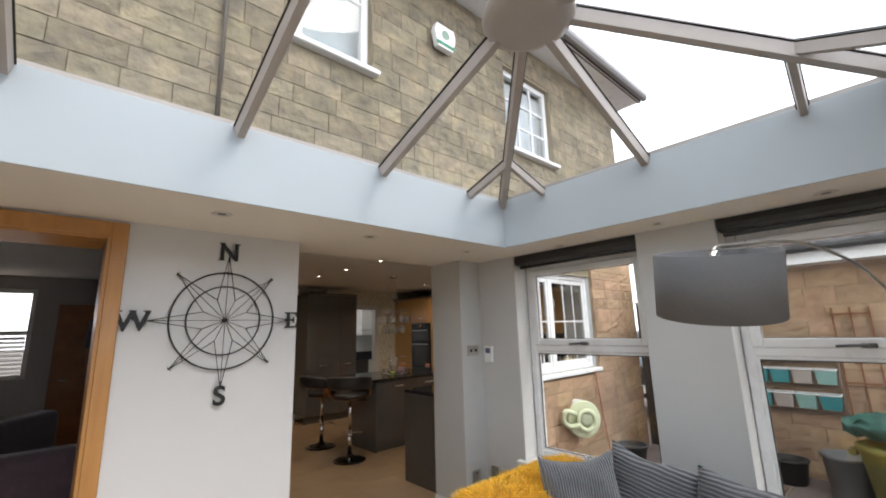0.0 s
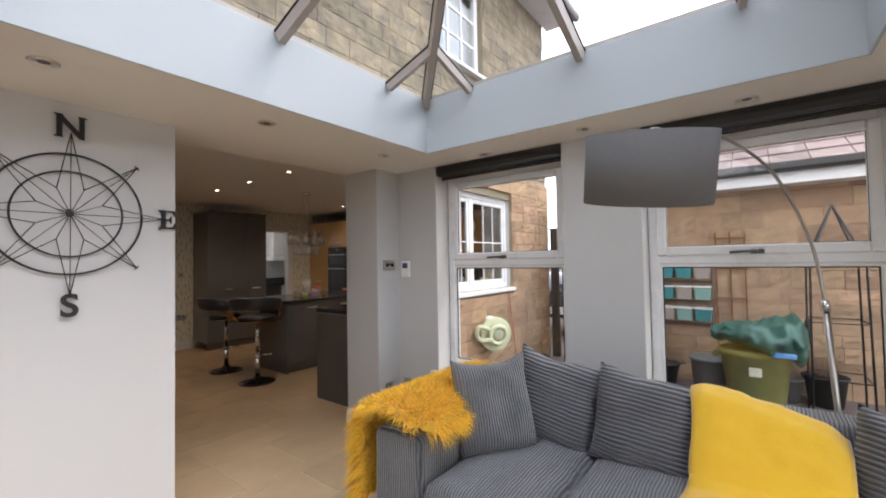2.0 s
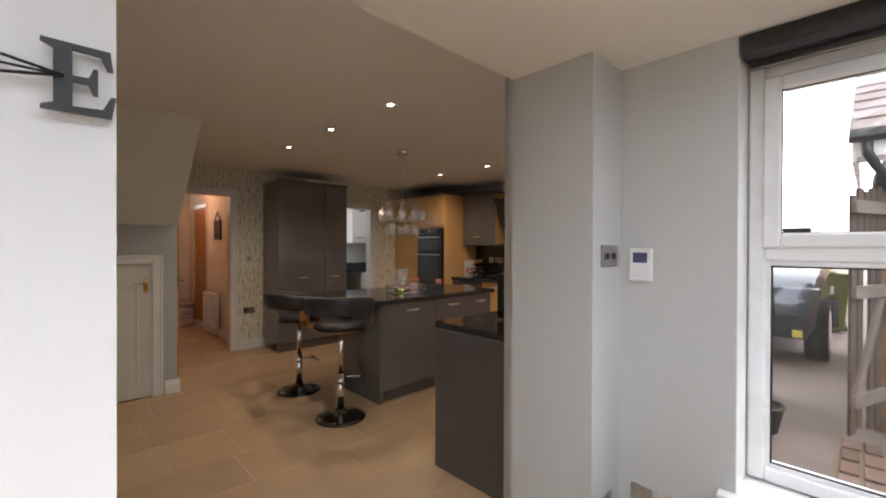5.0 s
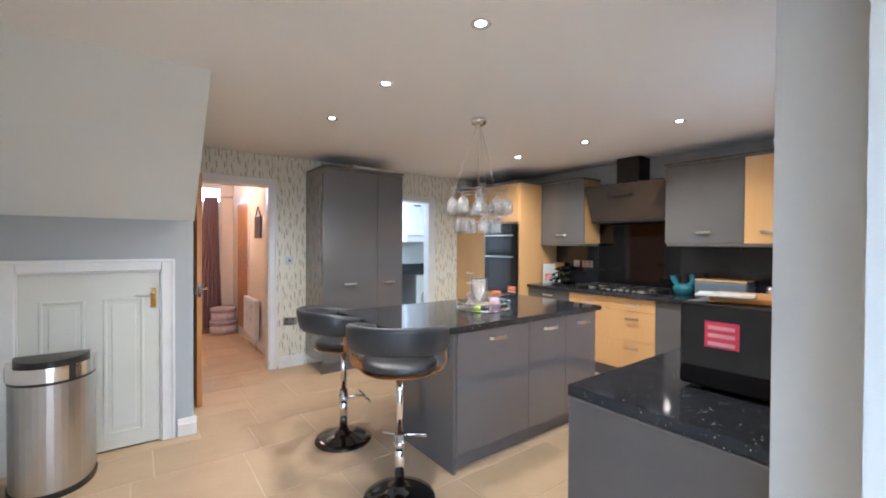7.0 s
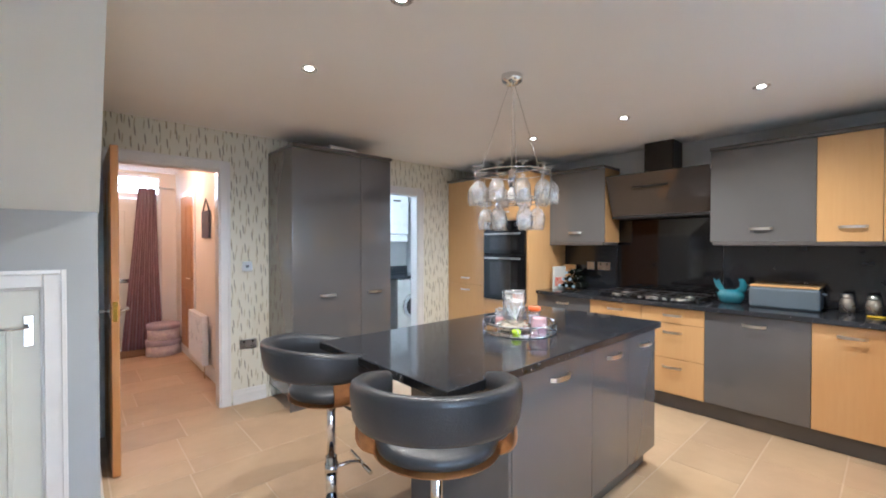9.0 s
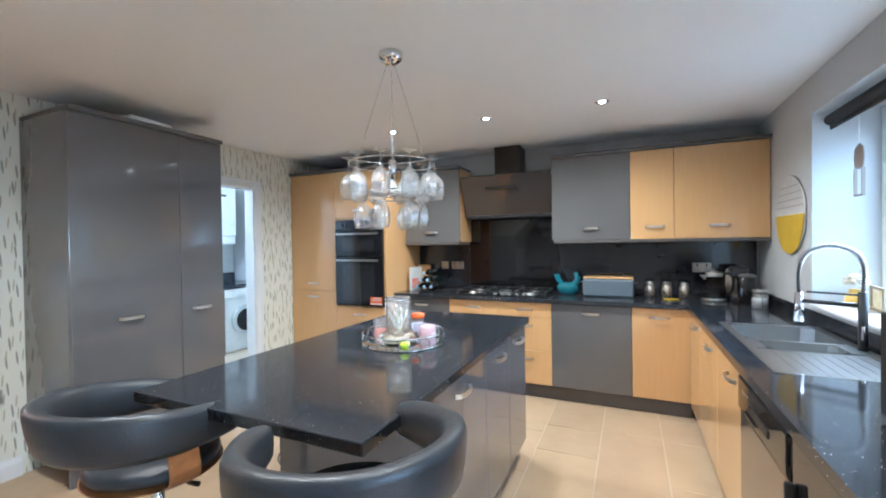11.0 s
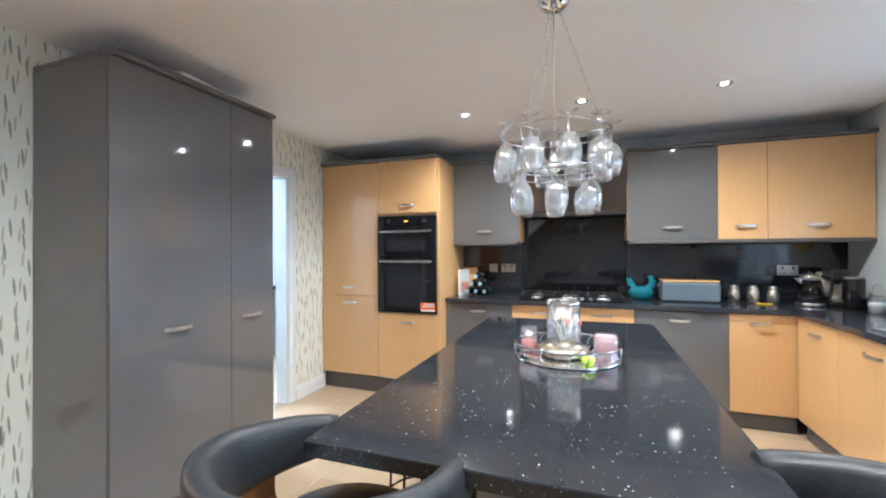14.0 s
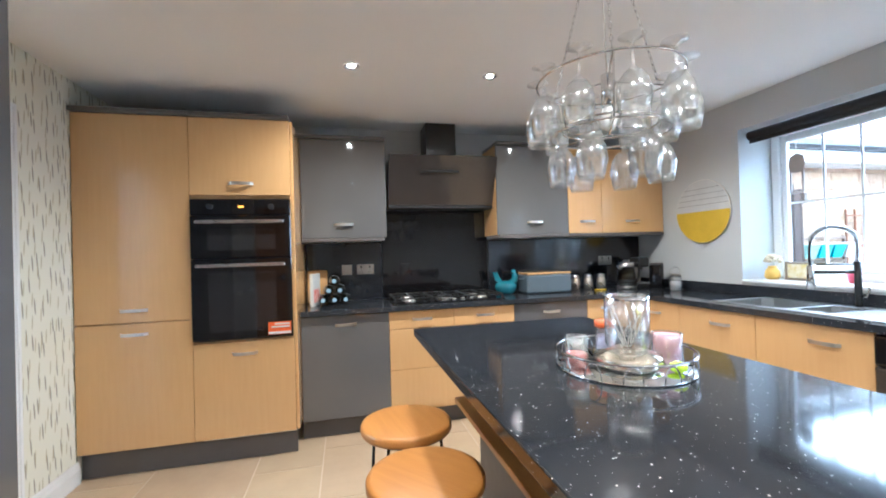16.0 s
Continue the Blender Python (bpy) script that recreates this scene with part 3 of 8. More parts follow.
# unseen doors, added so that daylight brightens the ceiling margin and walls
gdoor = thing("unseen_garden_doors", (GD[0], -0.75, 0.0), "unseen white upvc glazed folding doors, closed, added to let in daylight", "door")
tagged(gdoor, kind="structure")
LEAF = (GD[1] - GD[0]) / 3
for k in range(3):
    a, b = k * LEAF + 0.003, (k + 1) * LEAF - 0.003
    bm = bmesh.new()
    for lo, hi in (((a, 0, 0.003), (a + 0.075, 0.07, 2.097)), ((b - 0.075, 0, 0.003), (b, 0.07, 2.097)), ((a + 0.074, 0.001, 0.003), (b - 0.074, 0.069, 0.11)), ((a + 0.074, 0.001, 2.0), (b - 0.074, 0.069, 2.097))):
        add_box(bm, lo, hi, 0.006)
    leaf = part("leaf_frame", bm, UPVC, gdoor)
    p = part("pane", box_bm((a + 0.07, 0.03, 0.105), (b - 0.07, 0.036, 2.005)), PANE, leaf, "clear glass")
    p.visible_shadow = False
# kitchen window over the sink: white frame with glazing bars
kw = thing("window_kitchen", (4.05, 3.50, 1.02), "white upvc kitchen window with Georgian glazing bars", "window")
tagged(kw, kind="structure")
bm = bmesh.new()
L, H = 1.25, 1.14
add_box(bm, (0, 0, 0), (0.06, 0.07, H), 0.006)
add_box(bm, (L - 0.06, 0, 0), (L, 0.07, H), 0.006)
add_box(bm, (0.06, 0, 0), (L - 0.06, 0.07, 0.06), 0.006)
add_box(bm, (0.06, 0, H - 0.06), (L - 0.06, 0.07, H), 0.006)
add_box(bm, (0.37, 0.002, 0.06), (0.43, 0.068, H - 0.06), 0.006)
part("window_frame", bm, UPVC, kw)
for s, wd, cols in ((0.06, 0.31, 2), (0.43, L - 0.49, 3)):
    bm = bmesh.new()
    add_box(bm, (s, 0.012, 0.06), (s + 0.04, 0.05, H - 0.06), 0.006)
    add_box(bm, (s + wd - 0.04, 0.012, 0.06), (s + wd, 0.05, H - 0.06), 0.006)
    add_box(bm, (s + 0.04, 0.012, 0.06), (s + wd - 0.04, 0.05, 0.11), 0.006)
    add_box(bm, (s + 0.04, 0.012, H - 0.11), (s + wd - 0.04, 0.05, H - 0.06), 0.006)
    sash = part("sash", bm, UPVC, kw)
    for k in range(1, cols):
        part("glazing_bar", box_bm((s + 0.05 + (wd - 0.1) * k / cols - 0.007, 0.0155, 0.11), (s + 0.05 + (wd - 0.1) * k / cols + 0.007, 0.0255, H - 0.11)), UPVC, sash)
    part("glazing_bar", box_bm((s + 0.04, 0.0158, H / 2 - 0.007), (s + wd - 0.04, 0.0252, H / 2 + 0.007)), UPVC, sash)
    p = part("pane", box_bm((s + 0.04, 0.018, 0.11), (s + wd - 0.04, 0.023, H - 0.11)), PANE, sash, "clear glass")
    p.visible_shadow = False
bm = bmesh.new()
add_box(bm, (-0.04, -0.115, -0.05), (L + 0.04, -0.005, -0.005), 0.006)
part("outer_sill", bm, UPVC, kw)
solid("trim_kitchen_window_board", box_bm((4.053, 3.575, 1.0), (5.297, 3.90, 1.024), 0.006), GLOSS_WHITE, "white kitchen window board", "window sill", "structure")
bl = thing("roller_blind", (4.675, 3.80, 2.06), "black roller blind rolled up over the sink window", "blind")
bm = bmesh.new()
add_tube(bm, [(-0.60, 0, 0.05), (0.60, 0, 0.05)], 0.033, 14)
part("fabric_roll", bm, BLIND, bl)
part("bottom_bar", box_bm((-0.60, -0.006, -0.01), (0.60, 0.006, 0.02), 0.004), BLACK_METAL, bl)

# ---- roof lantern ----
HZ = 2.92
HUB = [(1.57, 1.60, HZ), (-0.05, 1.60, HZ)]
lan = thing("roof_lantern", (0, 0, 0), "glazed roof lantern with taupe aluminium rafters", "roof lantern")
tagged(lan, kind="structure")


def rafter(p, q, w=0.05, h=0.055, cap=True):
    p, q = Vector(p), Vector(q)
    d = (q - p).normalized()
    s = Vector((-d.y, d.x, 0)).normalized() * (w / 2)
    n = s.cross(d).normalized()
    n = n if n.z > 0 else -n
    bm = bmesh.new()
    vs = []
    for e in (p, q):
        for a, b in ((-1, 0), (1, 0), (1, 1), (-1, 1)):
            vs.append(bm.verts.new(e + s * a * (0.7 if b == 0 else 1) - n * h * (1 - b)))
    for f in ((0, 1, 2, 3), (7, 6, 5, 4), (0, 4, 5, 1), (1, 5, 6, 2), (2, 6, 7, 3), (3, 7, 4, 0)):
        bm.faces.new([vs[i] for i in f])
    r = part("rafter", bm, RAFTER, lan)
    bm = bmesh.new()
    vs = []
    for e in (p, q):
        for a, b in ((-1.25, 0.1), (1.25, 0.1), (1.0, 0.35), (-1.0, 0.35)):
            vs.append(bm.verts.new(e + s * a + n * h * b))
    for f in ((0, 1, 2, 3), (7, 6, 5, 4), (0, 4, 5, 1), (1, 5, 6, 2), (2, 6, 7, 3), (3, 7, 4, 0)):
        bm.faces.new([vs[i] for i in f])
    part("gasket", bm, BLACK_METAL, r, "black rubber glazing gasket")


EZ = 2.50
corners = [(LX1, LY1), (LX1, LY0), (LX0, LY0), (LX0, LY1)]
for (cx, cy), hb in zip(corners, (HUB[0], HUB[0], HUB[1], HUB[1])):
    rafter((cx, cy, EZ), hb, 0.055)
rafter((LX1, 1.60, EZ), HUB[0])
rafter((LX0, 1.60, EZ), HUB[1])
rafter(HUB[1], HUB[0], 0.07)
for x in (1.55, 0.74, -0.04):
    for y in (LY0, LY1):
        rafter((x, y, EZ), (x, 1.60, HZ))
for (cx, cy), sx, sy in zip(corners, (-1, -1, 1, 1), (-1, 1, 1, -1)):
    f = 0.38 / 1.10
    hx = cx + sx * 0.38
    hz = EZ + (HZ - EZ) * f
    hy = cy + sy * 0.38
    rafter((hx, cy, EZ), (cx + sx * 0.36, cy + sy * 0.36, hz), 0.04, 0.045)
    rafter((cx, hy, EZ), (cx + sx * 0.36, cy + sy * 0.36, hz), 0.04, 0.045)
for hb in HUB:
    bm = bmesh.new()
    add_lathe(bm, [(0.04, -0.12), (0.15, -0.115), (0.19, -0.10), (0.20, -0.075), (0.19, -0.04), (0.10, 0.02), (0.05, 0.04)], 28, hb)
    part("boss", bm, RAFTER, lan, "taupe rounded boss where rafters meet")
bm = bmesh.new()
for lo, hi in (((LX0 - 0.07, LY0 - 0.07, 2.515), (LX1 + 0.07, LY0 - 0.002, 2.535)), ((LX0 - 0.07, LY1 + 0.002, 2.515), (LX1 + 0.07, LY1 + 0.07, 2.535)),
               ((LX0 - 0.07, LY0 - 0.002, 2.515), (LX0 - 0.002, LY1 + 0.002, 2.535)), ((LX1 + 0.002, LY0 - 0.002, 2.515), (LX1 + 0.07, LY1 + 0.002, 2.535))):
    add_box(bm, lo, hi)
part("eaves_frame", bm, RAFTER, lan)
for quad in (((LX1, LY1), (LX1, LY0), 0, 0), ((LX0, LY0), (LX0, LY1), 1, 1), ((LX0, LY1), (LX1, LY1), 0, 1), ((LX1, LY0), (LX0, LY0), 1, 0)):
    a, b, i, j = quad
    bm = bmesh.new()
    pts = [(*a, EZ + 0.012), (*b, EZ + 0.012), (HUB[i][0], 1.60, HZ + 0.012)] + ([(HUB[j][0], 1.60, HZ + 0.012)] if i != j else [])
    bm.faces.new([bm.verts.new(p) for p in pts])
    p = part("pane", bm, ROOF_PANE, lan, "tilted roof glass")
    p.visible_shadow = False

# ---- kitchen units ----
def handle_mesh():
    bm = bmesh.new()
    n = 10
    pts = []
    for i in range(n + 1):
        t = i / n
        pts.append((-0.075 + 0.15 * t, -0.03 * math.sin(math.pi * t) ** 0.3 if 0 < t < 1 else 0.0))
    for (x0, y0), (x1, y1) in zip(pts, pts[1:]):
        vs = [bm.verts.new(p) for p in ((x0, y0, -0.0095), (x1, y1, -0.0095), (x1, y1, 0.0095), (x0, y0, 0.0095), (x0, y0 + 0.005, -0.0095), (x1, y1 + 0.005, -0.0095), (x1, y1 + 0.005, 0.0095), (x0, y0 + 0.005, 0.0095))]
        for f in ((0, 1, 2, 3), (7, 6, 5, 4), (0, 4, 5, 1), (3, 2, 6, 7)):
            q = bm.faces.new([vs[k] for k in f])
    bmesh.ops.remove_doubles(bm, verts=bm.verts, dist=0.0005)
    return mesh_of("handle", bm, NICKEL)


HANDLE = handle_mesh()


def put_handle(parent, x, z, y=-0.001):
    h = new("handle", HANDLE)
    h.parent = parent
    h.matrix_basis = pose(x, y, z)
    tagged(h, "satin nickel bow handle")


def unit(name, at, turn, w, d, z0, z1, fronts, label, category="kitchen cabinet", body=None, plinth=None, sides=None, group="kitchen units", top=None, bottom=None):
    """A cabinet: x along its front from left to right, front doors at y = 0, depth towards +y. fronts: x0, x1, z0, z1, material, handle x, handle z."""
    u = thing(name, at, label, category, group, turn)
    body = body or GREY_CARCASS
    part("body", box_bm((0.001, 0.0215, z0), (w - 0.001, d, z1), 0.001), body, u)
    for f in fronts:
        x0, x1, a, b, m, hx, hz = f[:7]
        kind = f[7] if len(f) > 7 else "door"
        dr = part(kind, box_bm((x0 + 0.0015, 0.0, a + 0.0015), (x1 - 0.0015, 0.019, b - 0.0015), 0.0025, 2), m, u, f[8] if len(f) > 8 else "")
        if hx is not None:
            put_handle(dr, hx, hz)
    if plinth:
        part("plinth", box_bm((0.0, 0.05, 0.0), (w, 0.068, plinth)), GREY_CARCASS, u)
    if sides:
        for s, m in sides:
            x0, x1 = ((-0.018, -0.0005) if s == "l" else (w + 0.0005, w + 0.018))
            part("end_panel", box_bm((x0, 0.0205, z0), (x1, d, z1), 0.002), m, u)
    if top:
        part("cornice", box_bm((-0.02 if top > 0 else 0, -0.03, z1 + 0.001), (w + (0.02 if top > 0 else 0), d, z1 + 0.03), 0.006), GREY_CARCASS, u, "dark grey cornice")
    if bottom:
        part("light_pelmet", box_bm((0, -0.004, z0 - 0.028), (w, 0.016, z0 - 0.001), 0.004), GREY_CARCASS, u, "grey light pelmet strip")
    return u


T = -90
# tall pantry and oven housings on the east wall
unit("pantry_cabinet", (5.65, 8.375, 0), T, 0.625, 0.765, 0.16, 2.195, [(0, 0.625, 0.16, 0.92, BEECH, 0.31, 0.855), (0, 0.625, 0.925, 2.195, BEECH, 0.31, 1.0)],
     "tall beech kitchen larder cabinet with two doors", plinth=0.16, body=BEECH, top=-1)
ov = unit("oven_housing", (5.65, 7.75, 0), T, 0.60, 0.765, 0.16, 2.195, [(0, 0.6, 0.16, 0.765, BEECH, 0.3, 0.69, "drawer"), (0, 0.6, 1.70, 2.195, BEECH, 0.3, 1.775)],
          "tall beech oven housing with drawer and top cupboard", plinth=0.16, body=BEECH, top=-1, sides=[("r", BEECH)])
bm = bmesh.new()
add_box(bm, (0.04, 0.035, 0.145), (0.598, 0.049, 0.19))
for k in range(18):
    add_box(bm, (0.055 + k * 0.030, 0.030, 0.152), (0.075 + k * 0.030, 0.034, 0.183))
part("vent_grille", bm, NICKEL, ov, "slotted metal ventilation grille")
oven = thing("double_oven", (5.645, 7.75, 0.775), "black glass built-in double oven with steel bar handles", "oven", turn=T)
part("body", box_bm((0.006, 0.02, 0), (0.594, 0.5, 0.90)), BLACK_METAL, oven)
part("control_panel", box_bm((0.004, -0.006, 0.80), (0.596, 0.019, 0.90), 0.003), BLACK_GLASS, oven)
for z0, z1 in ((0.525, 0.795), (0.01, 0.52)):
    d = part("oven_door", box_bm((0.004, -0.012, z0), (0.596, 0.018, z1), 0.004), BLACK_GLASS, oven)
    bm = bmesh.new()
    add_box(bm, (0.04, -0.050, z1 - 0.05), (0.56, -0.036, z1 - 0.030), 0.003)
    add_box(bm, (0.06, -0.038, z1 - 0.046), (0.08, -0.011, z1 - 0.034))
    add_box(bm, (0.52, -0.038, z1 - 0.046), (0.54, -0.011, z1 - 0.034))
    part("handle", bm, STEEL, d, "brushed steel bar handle")
    part("viewing_window", box_bm((0.10, -0.0135, z0 + 0.05), (0.50, -0.0118, z1 - 0.085)), mat("smoked_glass", (0.022, 0.022, 0.024), 0.06, coat=0.6), d)
for x in (0.12, 0.48):
    bm = bmesh.new()
    add_tube(bm, [(x, -0.005, 0.852), (x, -0.028, 0.852)], 0.018, 16)
    part("knob", bm, BLACK_METAL, oven)
part("display", box_bm((0.283, -0.0085, 0.845), (0.317, -0.0065, 0.858)), glow("amber_digits", (1.0, 0.36, 0.03), 0.35), oven, "lit amber clock display")
lab = solid("energy_label", box_bm((5.629, 7.165, 0.80), (5.6315, 7.305, 0.88)), mat("orange_sticker", (0.85, 0.15, 0.02), 0.5), "orange and white sticker on the oven door", "sticker")
part("text_bar", box_bm((5.6275, 7.175, 0.843), (5.6288, 7.285, 0.853)), GLOSS_WHITE, lab)
part("text_bar", box_bm((5.6275, 7.175, 0.862), (5.6288, 7.265, 0.872)), GLOSS_WHITE, lab)
part("text_bar", box_bm((5.6275, 7.168, 0.803), (5.6288, 7.302, 0.818)), GLOSS_WHITE, lab)

# base units on the east wall
B0, B1 = 0.13, 0.868
unit("base_cabinet", (5.83, 7.13, 0), T, 0.62, 0.58, B0, B1, [(0, 0.62, B0, B1, GREY_GLOSS, 0.31, 0.80)], "grey gloss base cabinet", plinth=B0)
unit("drawer_cabinet", (5.83, 6.51, 0), T, 0.99, 0.58, B0, B1,
     [(0, 0.495, 0.735, B1, BEECH, 0.25, 0.805, "drawer"), (0.495, 0.99, 0.735, B1, BEECH, 0.75, 0.805, "drawer"), (0, 0.99, 0.435, 0.735, BEECH, 0.75, 0.66, "drawer"), (0, 0.99, B0, 0.435, BEECH, 0.75, 0.36, "drawer")],
     "beech drawer cabinet under the hob", plinth=B0)
unit("base_cabinet", (5.83, 5.52, 0), T, 0.65, 0.58, B0, B1, [(0, 0.65, B0, B1, GREY_GLOSS, 0.325, 0.795)], "grey gloss base cabinet with one wide door", plinth=B0)
unit("base_cabinet", (5.83, 4.87, 0), T, 0.43, 0.58, B0, B1, [(0, 0.43, B0, B1, BEECH, 0.2, 0.795)], "narrow beech corner base cabinet", plinth=B0)
# sink run on the south wall
F = 180
SY = 4.458                                    # front of the sink run
unit("base_cabinet", (5.81, SY, 0), F, 0.50, 0.58, B0, B1, [(0.0, 0.50, B0, B1, BEECH, 0.25, 0.78)], "beech corner base cabinet", plinth=B0)
unit("sink_cabinet", (5.31, SY, 0), F, 0.57, 0.58, B0, 0.70, [(0, 0.57, B0, B1, BEECH, 0.335, 0.78)], "beech cabinet under the kitchen sink", plinth=B0)
unit("base_cabinet", (4.74, SY, 0), F, 0.565, 0.58, B0, 0.70, [(0, 0.565, B0, B1, BEECH, 0.36, 0.78)], "beech base cabinet under the drainer", plinth=B0)
dw = thing("dishwasher", (4.175, SY, 0), "black dishwasher with silver control strip under the worktop", "dishwasher", turn=F)
part("body", box_bm((0.004, 0.03, 0.1), (0.596, 0.55, 0.865)), BLACK_METAL, dw)
GRAPHITE = mat("graphite_steel", (0.30, 0.27, 0.24), 0.16, 0.9, scale=8, stretch=(30, 1, 1), color2=(0.26, 0.235, 0.21))
d = part("door", box_bm((0.004, -0.012, 0.13), (0.596, 0.028, 0.715), 0.006, 2), GRAPHITE, dw, "polished graphite door")
part("control_panel", box_bm((0.004, -0.022, 0.72), (0.596, 0.028, 0.866), 0.016, 3), BLACK_GLASS, dw, "black rounded control panel")
bm = bmesh.new()
add_box(bm, (0.18, -0.026, 0.765), (0.42, -0.019, 0.795), 0.003)
part("handle", bm, BLACK_METAL, d)
for k in range(4):
    bm = bmesh.new()
    add_tube(bm, [(0.10 + k * 0.022, -0.017, 0.815), (0.10 + k * 0.022, -0.024, 0.815)], 0.006, 10)
    part("button", bm, CHROME, dw)
part("badge_plate", box_bm((0.47, -0.0205, 0.80), (0.56, -0.0185, 0.82)), STEEL, dw)
part("plinth", box_bm((0.0, 0.05, 0.0), (0.6, 0.07, 0.1)), GREY_CARCASS, dw)
wc = thing("wine_cooler", (3.575, SY, 0), "black glass-fronted undercounter cooler with a red sticker", "wine cooler", turn=F)
part("body", box_bm((0.004, 0.03, 0.10), (0.530, 0.55, 0.866)), BLACK_METAL, wc)
d = part("door", box_bm((0.004, -0.014, 0.13), (0.530, 0.028, 0.862), 0.006, 2), BLACK_GLASS, wc)
part("handle", box_bm((0.022, -0.040, 0.30), (0.040, -0.015, 0.74), 0.005, 2), BLACK_METAL, d)
part("red_sticker", box_bm((0.30, -0.0165, 0.755), (0.37, -0.0145, 0.85)), mat("red_sticker", (0.72, 0.02, 0.04), 0.4), d, "plain red sticker")
part("plinth", box_bm((0.0, 0.05, 0.0), (0.535, 0.07, 0.1)), GREY_CARCASS, wc)
part("end_panel", box_bm((0, 0, 0), (0.02, 0.59, 0.868), 0.002), GREY_CARCASS, thing("end_panel", (3.018, 3.885, 0), "grey matt end panel of the worktop run", "end panel"))

# worktops
WB, WT = 0.872, 0.910


def slab(bm, lo, hi):
    add_box(bm, lo, hi, 0.004, 2)


wt = thing("worktop", (5.80, 4.45, WT), "L-shaped black sparkle quartz worktop", "worktop")
bm = bmesh.new()
slab(bm, (0.0, 0.0335, -0.038), (0.617, 2.68, 0))
part("slab", bm, QUARTZ, wt)
bm = wall_bm("y", -0.038, 0, -2.775, 0.617, -0.565, 0.033, [(-1.75, -0.71, -0.52, -0.07)])
for w in bm.verts:
    w.co.y, w.co.z = w.co.z, w.co.y
part("slab", bm, QUARTZ, wt)
bm = bmesh.new()
add_box(bm, (-2.775, -0.567, 0.001), (0.60, -0.552, 0.075), 0.002)
part("upstand", bm, QUARTZ, wt)
SPLASH = mat("blue_black_gloss_panel", (0.015, 0.017, 0.022), 0.12, color2=(0.012, 0.013, 0.017), scale=6, coat=0.25, bump=0.01, bump_scale=30)
sb = thing("splashback", (6.40, 6.5, WT), "black glass splashback panel behind the hob", "splashback")
part("panel", box_bm((0, -0.97, 0.002), (0.008, 0, 0.80), 0.002), BLACK_GLASS, sb)
for y0, y1 in ((6.503, 7.13), (3.90, 5.527)):
    s = thing("splashback", (6.395, y0, WT), "glossy black worktop-height splashback under the wall cabinets", "splashback")
    part("panel", box_bm((0, 0, 0.002), (0.016, y1 - y0, 0.49), 0.002), SPLASH, s)

# wall cabinets
U0, U1 = 1.43, 2.195
unit("wall_cabinet", (6.07, 7.13, 0), T, 0.63, 0.34, U0, U1, [(0, 0.648, U0, U1, GREY_GLOSS, 0.315, 1.535)], "grey gloss wall cabinet with beech end", sides=[("r", BEECH)], top=1, bottom=1)
unit("wall_cabinet", (6.07, 5.53, 0), T, 0.655, 0.34, U0, U1, [(-0.018, 0.655, U0, U1, GREY_GLOSS, 0.33, 1.535)], "grey gloss wall cabinet with beech end", sides=[("l", BEECH)], top=1, bottom=1)
unit("wall_cabinet", (6.07, 4.875, 0), T, 0.335, 0.34, U0, U1, [(0, 0.335, U0, U1, BEECH, 0.19, 1.535)], "narrow beech wall cabinet", top=1, bottom=1)
unit("wall_cabinet", (6.07, 4.54, 0), T, 0.655, 0.34, U0, U1, [(0, 0.655, U0, U1, BEECH, 0.32, 1.535)], "beech wall cabinet in the corner", top=1, bottom=1)

# hood
hd = thing("cooker_hood", (6.40, 6.00, 1.70), "black angled glass cooker hood with chimney", "cooker hood")
bm = bmesh.new()
add_prism(bm, [(-0.22, 0.0), (-0.37, 0.385), (-0.355, 0.395), (-0.20, 0.012)], "y", -0.455, 0.455)
part("glass_front", bm, mat("bronze_black_glass", (0.052, 0.043, 0.037), 0.07, scale=3, coat=0.7), hd, "smoked bronze glass front")
bm = bmesh.new()
add_prism(bm, [(-0.20, 0.02), (-0.33, 0.36), (-0.20, 0.375), (0.0, 0.375), (0.0, 0.02)], "y", -0.44, 0.44)
part("body", bm, BLACK_METAL, hd)
part("chimney", box_bm((-0.24, -0.13, 0.376), (0.0, 0.13, 0.688), 0.003), mat("black_steel", (0.035, 0.033, 0.032), 0.3, 0.5), hd)
part("lower_lip", box_bm((-0.225, -0.455, -0.03), (-0.02, 0.455, -0.002), 0.004), BLACK_METAL, hd)
bm = bmesh.new()
add_tube(bm, [(-0.348, -0.12, 0.26), (-0.348, 0.2, 0.26)], 0.008, 8)
part("handle_bar", bm, BLACK_METAL, hd)

# tall gloss cabinet on the north wall
unit("tall_cabinet", (3.38, 7.82, 0), 0, 0.98, 0.555, 0.12, 2.22, [(0, 0.645, 0.12, 2.22, GREY_GLOSS, 0.32, 0.965), (0.645, 0.98, 0.12, 2.22, GREY_GLOSS, 0.80, 0.965)],
     "tall grey gloss cabinet with two full-height doors", plinth=0.12, body=GREY_GLOSS, top=-1)

# island
isl = thing("kitchen_island", (3.33, 5.52, 0), "grey gloss kitchen island cabinet run", "kitchen island", "kitchen units")
part("end_panel", box_bm((0, 0, 0), (0.02, 0.64, 0.868), 0.002), GREY_GLOSS, isl)
part("body", box_bm((0.021, 0.022, 0.1), (1.49, 0.62, 0.867)), GREY_CARCASS, isl)
part("back_panel", box_bm((0.021, 0.6205, 0.0), (1.49, 0.64, 0.867)), mat("dark_brown_panel", (0.05, 0.038, 0.032), 0.4, scale=8), isl)
